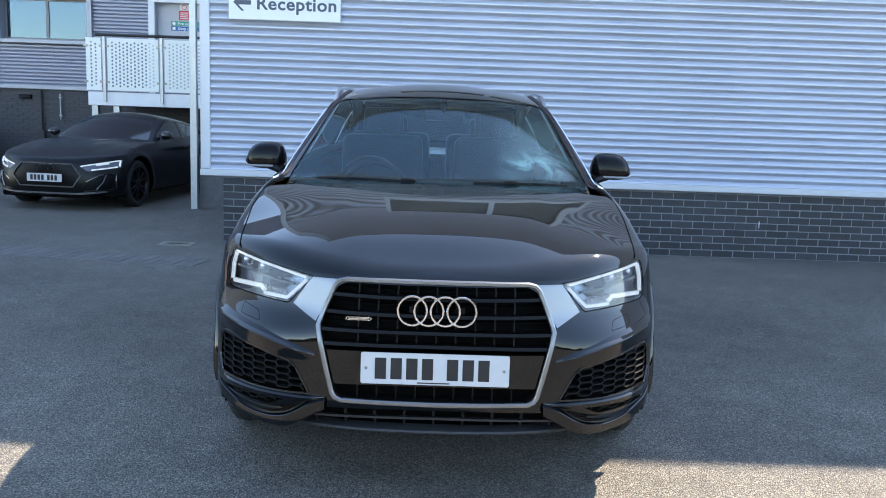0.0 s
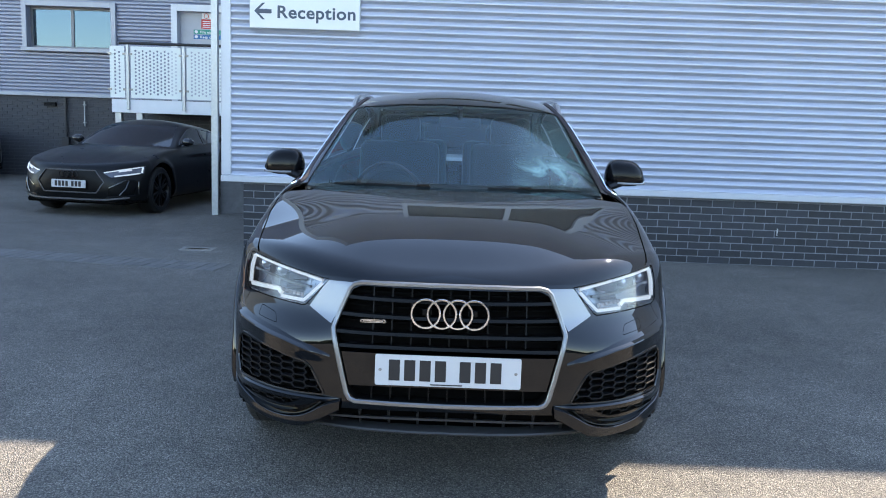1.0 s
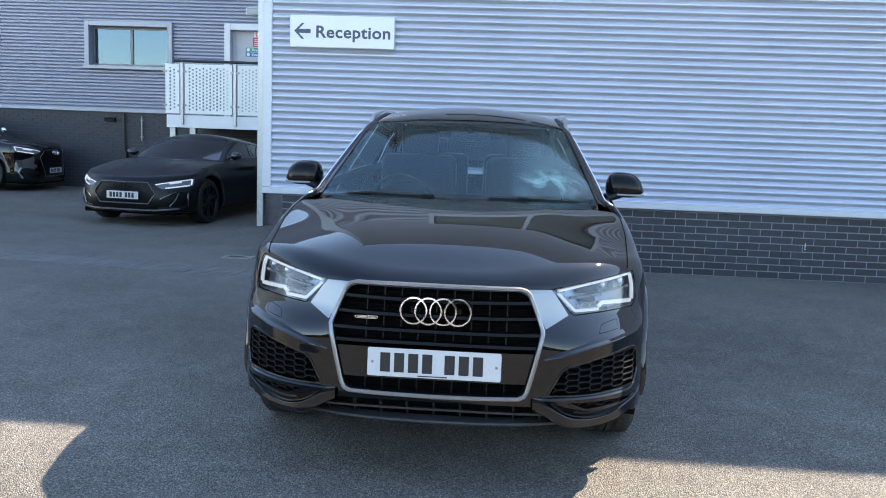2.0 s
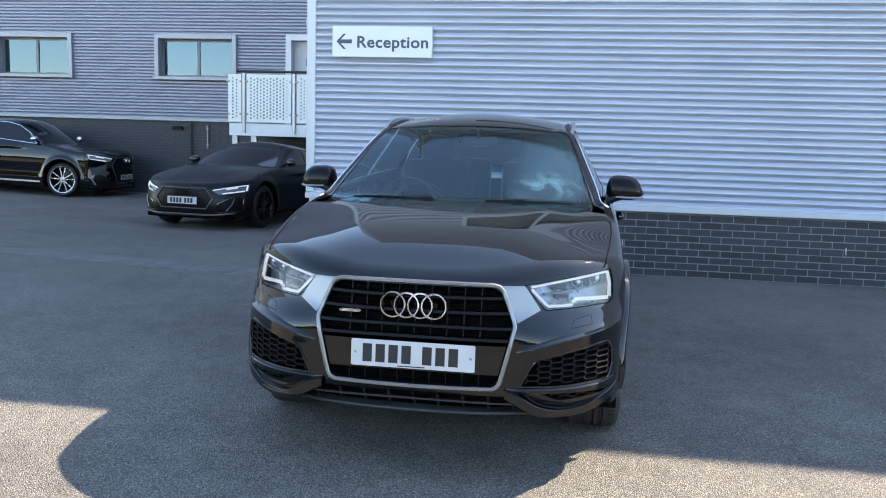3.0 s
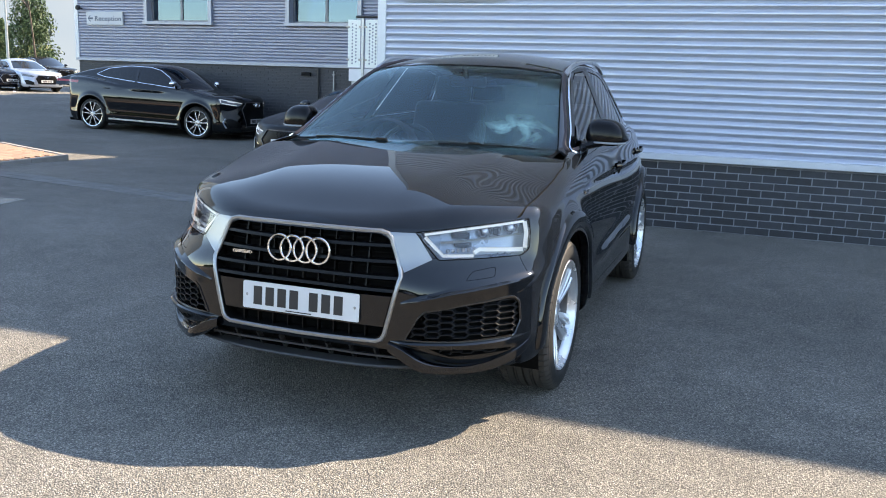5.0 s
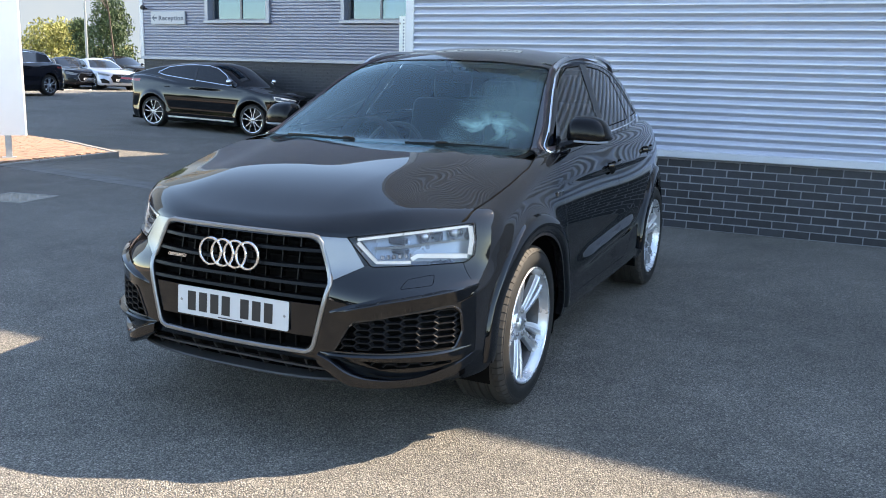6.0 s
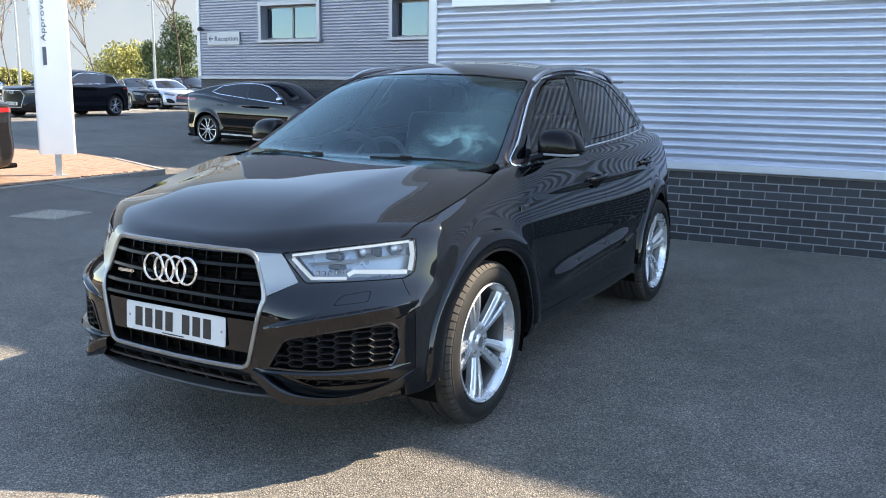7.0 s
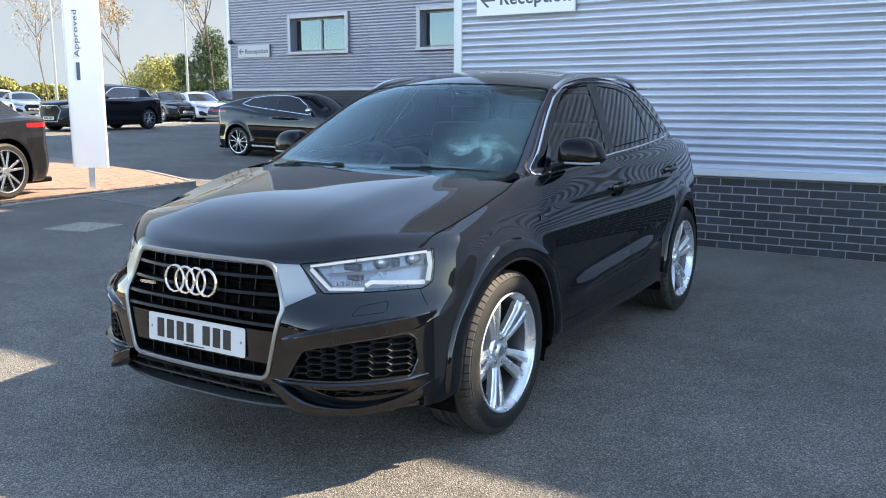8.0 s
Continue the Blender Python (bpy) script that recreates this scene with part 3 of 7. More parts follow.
def build_balcony():
    y = 14.05
    x0, x1, zd = -6.75, -3.46, 1.35
    b = thing("balcony", pose(0, 0, 0), "white steel balcony with perforated panels on posts", "balcony")
    part("deck", box((x0, y + 0.06, zd + 0.20), (x1, B_Y - 0.06, zd + 0.26), 0.004), "galvanised", b)
    part("fascia", box((x0 - 0.02, y, zd), (x1, y + 0.055, zd + 0.26), 0.006), "panel_trim", b)
    part("fascia", box((x0 - 0.02, y + 0.056, zd), (x0 + 0.03, B_Y - 0.06, zd + 0.19), 0.006), "panel_trim", b)
    for px in (x0 + 0.08, x0 + 0.50, x1 - 1.28):
        part("post", box((px - 0.06, y + 0.06, -0.35), (px + 0.06, y + 0.18, zd + 0.19), 0.004), "galvanised", b)
    rails = [-6.43, -5.33, -4.10]
    for px in rails:
        part("rail_post", box((px - 0.03, y - 0.05, zd + 0.06), (px + 0.03, y - 0.002, 2.66), 0.006), "galvanised", b)
    part("handrail", sweep([Vector((x0 + 0.16, y - 0.02, 2.69)), Vector((x1, y - 0.02, 2.69))], ring_of(0.028, 10)), "plastic_black", b, smooth=True)
    for pa, pb in ((x0 - 0.03, rails[0] - 0.06), (rails[0] + 0.06, rails[1] - 0.06), (rails[1] + 0.06, rails[2] - 0.06), (rails[2] + 0.06, x1)):
        perforated(b, pa, pb, zd + 0.29, 2.63, y - 0.03)
        for px in (pa, pb):
            for pz in (1.80, 2.48):
                part("clip", box((px - 0.035, y - 0.045, pz - 0.02), (px + 0.035, y - 0.012, pz + 0.02), 0.004), "steel_disc", b)


def perforated(parent, x0, x1, z0, z1, y):
    """A sheet with staggered round holes, each hole an octagon cut through a square cell."""
    p = 0.068
    mx, mz = 0.06, 0.05
    cols = max(1, int((x1 - x0 - 2 * mx) / p))
    rows = max(1, int((z1 - z0 - 2 * mz) / (p)))
    px, pz = (x1 - x0 - 2 * mx) / cols, (z1 - z0 - 2 * mz) / rows
    vs, fs = [], []
    r = 0.021
    for c in range(cols):
        shift = (c % 2) * pz / 2
        for k in range(rows):
            xa, xb = x0 + mx + c * px, x0 + mx + (c + 1) * px
            za = z0 + mz + k * pz + shift
            zb = za + pz
            if zb > z1 - mz + 1e-6:
                zb = z1 - mz
                b = len(vs)
                vs += [(xa, y, za), (xb, y, za), (xb, y, zb), (xa, y, zb)]
                fs.append((b, b + 1, b + 2, b + 3))
                continue
            if shift and k == 0:
                b = len(vs)
                vs += [(xa, y, z0 + mz), (xb, y, z0 + mz), (xb, y, za), (xa, y, za)]
                fs.append((b, b + 1, b + 2, b + 3))
            cx, cz = (xa + xb) / 2, (za + zb) / 2
            b = len(vs)
            sq = [(xa, za), (cx, za), (xb, za), (xb, cz), (xb, zb), (cx, zb), (xa, zb), (xa, cz)]
            oc = [(cx + r * math.cos(math.radians(225 + 45 * i)), cz + r * math.sin(math.radians(225 + 45 * i))) for i in range(8)]
            vs += [(q[0], y, q[1]) for q in sq] + [(q[0], y, q[1]) for q in oc] + [(q[0], y + 0.006, q[1]) for q in oc]
            for i in range(8):
                j = (i + 1) % 8
                fs.append((b + i, b + j, b + 8 + j, b + 8 + i))
                fs.append((b + 8 + i, b + 8 + j, b + 16 + j, b + 16 + i))
    for a in ((x0, x0 + mx, z0, z1), (x1 - mx, x1, z0, z1), (x0 + mx, x1 - mx, z0, z0 + mz), (x0 + mx, x1 - mx, z1 - mz, z1)):
        b = len(vs)
        vs += [(a[0], y, a[2]), (a[1], y, a[2]), (a[1], y, a[3]), (a[0], y, a[3])]
        fs.append((b, b + 1, b + 2, b + 3))
    part("perforated_panel", (vs, fs), "panel_white", parent)


surface("trim_dark", (0.14, 0.15, 0.17), rough=0.4, metal=0.3, var=0.1)
surface("blind", (0.30, 0.34, 0.38), rough=0.8, var=0.1)
surface("cladding_dark", (0.225, 0.243, 0.31), rough=0.4, metal=0.3, var=0.06, scale=1.5, fine=40)
surface("brick_pale", (0.10, 0.10, 0.105), rough=0.7, var=0.3, scale=14, fine=150, bump=0.001)
surface("mortar_dark", (0.066, 0.070, 0.082), rough=0.9, var=0.2)
surface("panel_trim", (0.66, 0.68, 0.72), rough=0.45, var=0.05)

surface("trim_window", (0.29, 0.31, 0.36), rough=0.4, metal=0.3, var=0.06)

def spline(keys):
    """A smooth curve (natural cubic) through (place, value) pairs, flat beyond its ends."""
    a = np.array(keys, float)
    u, v = a[:, 0], a[:, 1]
    n, h = len(u), np.diff(u)
    m = np.eye(n)
    r = np.zeros(n)
    for i in range(1, n - 1):
        m[i, i - 1:i + 2] = h[i - 1], 2 * (h[i - 1] + h[i]), h[i]
        r[i] = 6 * ((v[i + 1] - v[i]) / h[i] - (v[i] - v[i - 1]) / h[i - 1])
    c = np.linalg.solve(m, r)

    def value(q):
        q = np.clip(np.asarray(q, float), u[0], u[-1])
        k = np.clip(np.searchsorted(u, q) - 1, 0, n - 2)
        hk, s, e = h[k], u[k + 1] - q, q - u[k]
        return (c[k] * s ** 3 + c[k + 1] * e ** 3) / (6 * hk) + (v[k] / hk - c[k] * hk / 6) * s + (v[k + 1] / hk - c[k + 1] * hk / 6) * e
    return value


def smax(a, b, r):
    """The larger of two fields, rounded over where they meet."""
    k = np.clip(r - np.abs(a - b), 0, None)
    return np.maximum(a, b) + k * k / (4 * r)


def smin(a, b, r):
    return -smax(-a, -b, r)


def step(v, a, b):
    q = np.clip((v - a) / (b - a), 0, 1)
    return q * q * (3 - 2 * q)


def bell(v, mid, wide):
    return np.exp(-((v - mid) / wide) ** 2)


def car_field(s):
    """The bodywork of a car as a field that is negative inside; s holds its curves. Front at y = 0, axis along +y."""
    top, drop, base, power = s["top"], s["drop"], s["nose"], s["power"]
    flank, plan, glass = s["flank"], s["plan"], s["glass"]
    wy, wz, tilt = s["screen"]
    slope = math.atan(tilt)
    ry, rz, rt = s["rear_screen"]
    rslope = math.atan(rt)
    roof, end = s["roof"], s["end"]

    def field(x, y, z):
        x = np.abs(x)
        front = (base(z) + s["bow"] * np.clip(x, 0.02, 2) ** power(z) - y) * 0.8
        rear = (y - end(z) + 0.42 * np.clip(x, 0.02, 2) ** 4.0) * 0.9
        hubs = np.minimum(np.abs(y - s["hubs"][0]), np.abs(y - s["hubs"][1]))
        round_hub = np.hypot(hubs, z - s["hub_z"])
        flare = s["flare"] * bell(round_hub, s["arch"] + 0.02, 0.05)
        sill = s.get("sill", 0.0) * bell(z, 0.500 + 0.055 * (y - 1.45), 0.046) * step(y, 1.36, 1.80) * step(y, 3.0, 2.5)
        side = x - flank(z) - plan(y) - flare - sill
        lid = z - top(y) + drop(y) * (x / 0.8) ** 2.6 - s["ridge"] * step(x, 0.47 + 0.17 * y, 0.25 + 0.17 * y) * step(y, 0.05, 0.55)
        low = smax(smax(side, lid * 0.95, s["soft"]), smax(front, rear, 0.05), 0.05)
        low = smax(low, s["floor"] - z, 0.06)
        yy = y - s["curve"] * x * x
        wind = (z - wz - tilt * (yy - wy)) * math.cos(slope)
        back = (z - rz + rt * (y + 0.12 * x * x - ry)) * math.cos(rslope)
        cab_side = (x - glass(y) + s["tumble"] * (z - s["belt"])) * 0.88
        lid2 = z - roof(y) + 0.2 * x * x
        cab = smax(smax(wind, lid2, 0.05), smax(cab_side, back, 0.06), 0.04)
        cab = smax(cab, s["belt"] - 0.14 - z, 0.02)
        return smin(low, cab, 0.02)
    return field


def suv_curves():
    """The small SUV that stands in front: a bit under 4.4 m long, 1.83 m wide, 1.59 m high."""
    return dict(
        top=spline([(-0.2, 0.80), (0.05, 0.855), (0.25, 0.935), (0.6, 1.015), (1.05, 1.075), (1.5, 1.10), (2.5, 1.13), (3.6, 1.165), (4.4, 1.14)]),
        drop=spline([(-0.2, 0.03), (0.1, 0.075), (0.45, 0.10), (0.9, 0.055), (1.3, 0.02), (3.0, 0.07), (4.4, 0.10)]),
        nose=spline([(0.1, 0.34), (0.22, 0.15), (0.30, 0.045), (0.36, 0.008), (0.43, 0.0), (0.57, 0.0), (0.70, 0.002), (0.80, 0.015), (0.86, 0.032), (1.0, 0.11)]),
        power=spline([(0.2, 4.4), (0.42, 4.3), (0.55, 4.2), (0.62, 3.85), (0.68, 3.05), (0.74, 2.70), (0.9, 2.45)]),
        bow=0.71, flank=spline([(0.1, 0.80), (0.25, 0.868), (0.36, 0.893), (0.5, 0.893), (0.65, 0.903), (0.80, 0.900), (0.90, 0.882), (1.0, 0.858), (1.12, 0.81), (1.3, 0.72)]),
        plan=spline([(0.0, -0.045), (0.45, -0.030), (0.92, -0.012), (1.4, 0.0), (2.2, 0.002), (3.1, -0.004), (3.6, -0.050), (4.0, -0.115), (4.4, -0.21)]),
        glass=spline([(1.0, 0.765), (1.35, 0.787), (2.2, 0.828), (2.9, 0.815), (3.6, 0.735), (4.4, 0.60)]), tumble=0.54, belt=1.07,
        screen=(1.08, 1.085, 0.525), curve=0.38, rear_screen=(3.72, 1.425, 1.10),
        roof=spline([(1.2, 1.30), (1.87, 1.505), (2.25, 1.566), (2.7, 1.588), (3.3, 1.545), (4.0, 1.39), (4.5, 1.27)]),
        end=spline([(0.1, 4.15), (0.3, 4.33), (0.55, 4.36), (0.8, 4.33), (1.05, 4.32), (1.2, 4.25)]),
        hubs=(0.920, 3.485), hub_z=0.345, arch=0.42, flare=0.016, ridge=0.012, soft=0.05, floor=0.25, sill=0.036)

# ---- bodywork: a smooth skin from a field, cut into panels ----
def gradient(field, p, e=0.0015):
    g = np.empty_like(p)
    for i in range(3):
        d = np.zeros(3)
        d[i] = e
        a, b = p + d, p - d
        g[:, i] = (field(a[:, 0], a[:, 1], a[:, 2]) - field(b[:, 0], b[:, 1], b[:, 2])) / (2 * e)
    return g


class Skin:
    """Half of a car's outer skin (x >= 0) as a net of small faces on the field's zero, to be cut up along outlines."""

    def __init__(self, field, hi, h):
        self.field = field
        lo = (-h / 2, -0.12, 0.16)
        ax = [np.arange(lo[i], hi[i] + h, h) for i in range(3)]
        gx, gy, gz = np.meshgrid(*ax, indexing="ij")
        f = field(gx, gy, gz)
        neg = f < 0
        n = [len(a) - 1 for a in ax]
        total, count = np.zeros((*n, 3)), np.zeros(n)
        for d in range(3):
            s0, s1 = [slice(None)] * 3, [slice(None)] * 3
            s0[d], s1[d] = slice(0, -1), slice(1, None)
            fa, fb = f[tuple(s0)], f[tuple(s1)]
            cross = (fa < 0) != (fb < 0)
            tt = np.where(cross, fa / np.where(cross, fa - fb, 1), 0)
            pos = np.stack([g[tuple(s0)] for g in (gx, gy, gz)], -1)
            pos[..., d] += tt * h
            pos *= cross[..., None]
            o = [i for i in range(3) if i != d]
            for a in (0, 1):
                for b in (0, 1):
                    sl = [slice(None)] * 3
                    sl[o[0]] = slice(a, a + n[o[0]])
                    sl[o[1]] = slice(b, b + n[o[1]])
                    total += pos[tuple(sl)]
                    count += cross[tuple(sl)]
        live = count > 0
        ids = np.full(n, -1)
        ids[live] = np.arange(live.sum())
        p = total[live] / count[live][:, None]
        mid = np.abs(p[:, 0]) < h * 0.51
        mid = (np.argwhere(live)[:, 0] == 0)
        for _ in range(5):
            v = field(p[:, 0], p[:, 1], p[:, 2])
            g = gradient(field, p)
            p = p - np.clip(v, -h, h)[:, None] * g / np.maximum((g * g).sum(1), 0.05)[:, None] * 0.9
            p[mid, 0] = 0
        faces = []
        for d in range(3):
            o = [(d + 1) % 3, (d + 2) % 3]
            s0, s1 = [slice(None)] * 3, [slice(None)] * 3
            s0[d], s1[d] = slice(0, -1), slice(1, None)
            a, b = neg[tuple(s0)], neg[tuple(s1)]
            for i in np.argwhere(a != b):
                if any(i[q] == 0 or i[q] > n[q] - 1 for q in o):
                    continue
                q = []
                for u, w in ((-1, -1), (0, -1), (0, 0), (-1, 0)):
                    c = list(i)
                    c[o[0]] += u
                    c[o[1]] += w
                    q.append(int(ids[tuple(c)]))
                if min(q) < 0:
                    continue
                faces.append(tuple(q) if a[tuple(i)] else tuple(reversed(q)))
        self.v = [tuple(q) for q in p]
        self.f = dict(enumerate(faces))
        self.next = len(faces)
        self.rest = set(self.f)
        self.made = {}
        self.cuts = 0
        self.middle = {}

    def pick(self, lo, hi, facing=None):
        """The uncut faces whose middle lies in a box and which face within 90 degrees of a direction."""
        out = []
        for i in self.rest:
            q = self.f[i]
            m = self.middle.get(i)
            if m is None:
                c = [self.v[k] for k in q]
                n = len(c)
                m = self.middle[i] = (sum(e[0] for e in c) / n, sum(e[1] for e in c) / n, sum(e[2] for e in c) / n)
            if lo[0] <= m[0] <= hi[0] and lo[1] <= m[1] <= hi[1] and lo[2] <= m[2] <= hi[2]:
                if facing:
                    a, b, c = (Vector(self.v[q[k]]) for k in (0, 1, 2))
                    if (b - a).cross(c - a).dot(Vector(facing)) <= 0:
                        continue
                out.append(i)
        return out

    def carve(self, ids, poly, axes, inset=0.0):
        """Cuts faces along a convex outline in the plane of two axes; returns those inside and those outside."""
        a0, a1 = axes
        area = sum(poly[i - 1][0] * poly[i][1] - poly[i][0] * poly[i - 1][1] for i in range(len(poly)))
        if area < 0:
            poly = list(reversed(poly))
        lines = []
        for i in range(len(poly)):
            (x0, y0), (x1, y1) = poly[i - 1], poly[i]
            d = math.hypot(x1 - x0, y1 - y0)
            if d > 1e-7:
                nx, ny = -(y1 - y0) / d, (x1 - x0) / d
                lines.append((nx, ny, nx * x0 + ny * y0 + inset))
        inside, outside = [], []
        self.cuts += 1
        for i in list(ids):
            cur, ok = self.f[i], True
            outs = []
            for li, (nx, ny, c) in enumerate(lines):
                ds = [nx * self.v[k][a0] + ny * self.v[k][a1] - c for k in cur]
                if min(ds) >= -1e-6:
                    continue
                if max(ds) <= 1e-6:
                    ok = False
                    if outs:
                        outs.append(cur)
                    break
                pos, neg = [], []
                for k in range(len(cur)):
                    p, q, dp, dq = cur[k - 1], cur[k], ds[k - 1], ds[k]
                    if (dp > 0) != (dq > 0):
                        key = (min(p, q), max(p, q), self.cuts, li)
                        if key not in self.made:
                            w = dp / (dp - dq)
                            self.v.append(tuple(self.v[p][e] + w * (self.v[q][e] - self.v[p][e]) for e in range(3)))
                            self.made[key] = len(self.v) - 1
                        pos.append(self.made[key])
                        neg.append(self.made[key])
                    (pos if dq > 0 else neg).append(q)
                if len(neg) > 2:
                    outs.append(tuple(neg))
                cur = tuple(pos)
                if len(cur) < 3:
                    ok = False
                    break
            if not ok and not outs:
                outside.append(i)
                continue
            keep = i in self.rest
            self.rest.discard(i)
            del self.f[i]
            if ok:
                outs.append(cur)
            for k, q in enumerate(outs):
                self.f[self.next] = q
                if ok and k == len(outs) - 1:
                    inside.append(self.next)
                else:
                    outside.append(self.next)
                    if keep:
                        self.rest.add(self.next)
                self.next += 1
        self.rest -= set(inside)
        return inside, outside

    def mesh(self, ids, name, shift=0.0, side=1, whole=False, material=None):
        """A mesh of some faces, moved along their normals; side -1 mirrors it, whole joins both halves."""
        used = sorted({k for i in ids for k in self.f[i]})
        at = {k: n for n, k in enumerate(used)}
        p = np.array([self.v[k] for k in used]) if used else np.zeros((0, 3))
        g = gradient(self.field, p)
        g /= np.maximum(np.linalg.norm(g, axis=1), 1e-6)[:, None]
        on_mid = np.abs(p[:, 0]) < 1e-6
        g[on_mid, 0] = 0
        q = p + g * shift
        fs = [[at[k] for k in self.f[i]] for i in ids]
        if whole:
            far = np.where(on_mid, np.arange(len(q)), np.cumsum(~on_mid) - 1 + len(q))
            q = np.concatenate([q, q[~on_mid] * (-1, 1, 1)])
            g = np.concatenate([g, g[~on_mid] * (-1, 1, 1)])
            fs = fs + [[int(far[k]) for k in reversed(f)] for f in fs]
        elif side < 0:
            q, g = q * (-1, 1, 1), g * (-1, 1, 1)
            fs = [list(reversed(f)) for f in fs]
        me = mesh_of(name, q.tolist(), fs, smooth=True)
        me.normals_split_custom_set_from_vertices(g.tolist())
        if material:
            me.materials.append(MATS[material])
        return me

    def rim(self, ids):
        """The edges on the border of some faces, leaving out those on the car's middle plane."""
        seen = {}
        for i in ids:
            f = self.f[i]
            for k in range(len(f)):
                e = (f[k - 1], f[k])
                if (e[1], e[0]) in seen:
                    del seen[(e[1], e[0])]
                else:
                    seen[e] = 1
        return [e for e in seen if abs(self.v[e[0]][0]) > 1e-5 or abs(self.v[e[1]][0]) > 1e-5]

    def pocket(self, ids, way, depth):
        """A recess: the faces pushed in along a direction, and the walls down to them, as (verts, faces)."""
        w = Vector(way) * depth
        vs, fs, at = [], [], {}

        def put(k, low):
            if (k, low) not in at:
                at[k, low] = len(vs)
                vs.append(tuple(Vector(self.v[k]) + (w if low else Vector())))
            return at[k, low]
        for i in ids:
            fs.append([put(k, True) for k in self.f[i]])
        for a, b in self.rim(ids):
            fs.append([put(a, False), put(b, False), put(b, True), put(a, True)])
        return vs, fs

    def panel(self, ids, poly, axes, gap=0.004):
        """Cuts a panel with a narrow joint round it: the panel's faces, and those of the joint."""
        ring = self.carve(ids, poly, axes)[0]
        return self.carve(ring, poly, axes, gap)


def meet(field, start, way, reach=1.2, n=400):
    """Where lines from start along way first enter the field, by search and halving."""
    start, way = np.asarray(start, float), np.asarray(way, float)
    out = []
    for s in start:
        d = np.linspace(0, reach, n)
        q = s + d[:, None] * way
        k = np.argmax(field(q[:, 0], q[:, 1], q[:, 2]) < 0)
        a, b = d[max(k - 1, 0)], d[k]
        for _ in range(18):
            m = (a + b) / 2
            q = s + m * way
            if field(q[0:1], q[1:2], q[2:3])[0] < 0:
                b = m
            else:
                a = m
        out.append(Vector(s + a * way))
    return out


def on_front(field, pts, out=0.0):
    return [p - Vector((0, out, 0)) for p in meet(field, [(x, -0.3, z) for x, z in pts], (0, 1, 0))]


def on_side(field, pts, out=0.0):
    return [p + Vector((out, 0, 0)) for p in meet(field, [(1.2, y, z) for y, z in pts], (-1, 0, 0))]


def on_top(field, pts, out=0.0):
    return [p + Vector((0, 0, out)) for p in meet(field, [(x, y, 1.9) for x, y in pts], (0, 0, -1), 1.6)]


def dense(poly, step_len, closed=True):
    """Points along an outline at about even steps."""
    out = []
    k = len(poly)
    for i in range(k if closed else k - 1):
        a, b = Vector(poly[i]), Vector(poly[(i + 1) % k])
        n = max(1, round((b - a).length / step_len))
        out += [tuple(a.lerp(b, j / n)) for j in range(n)]
    if not closed:
        out.append(tuple(poly[-1]))
    return out



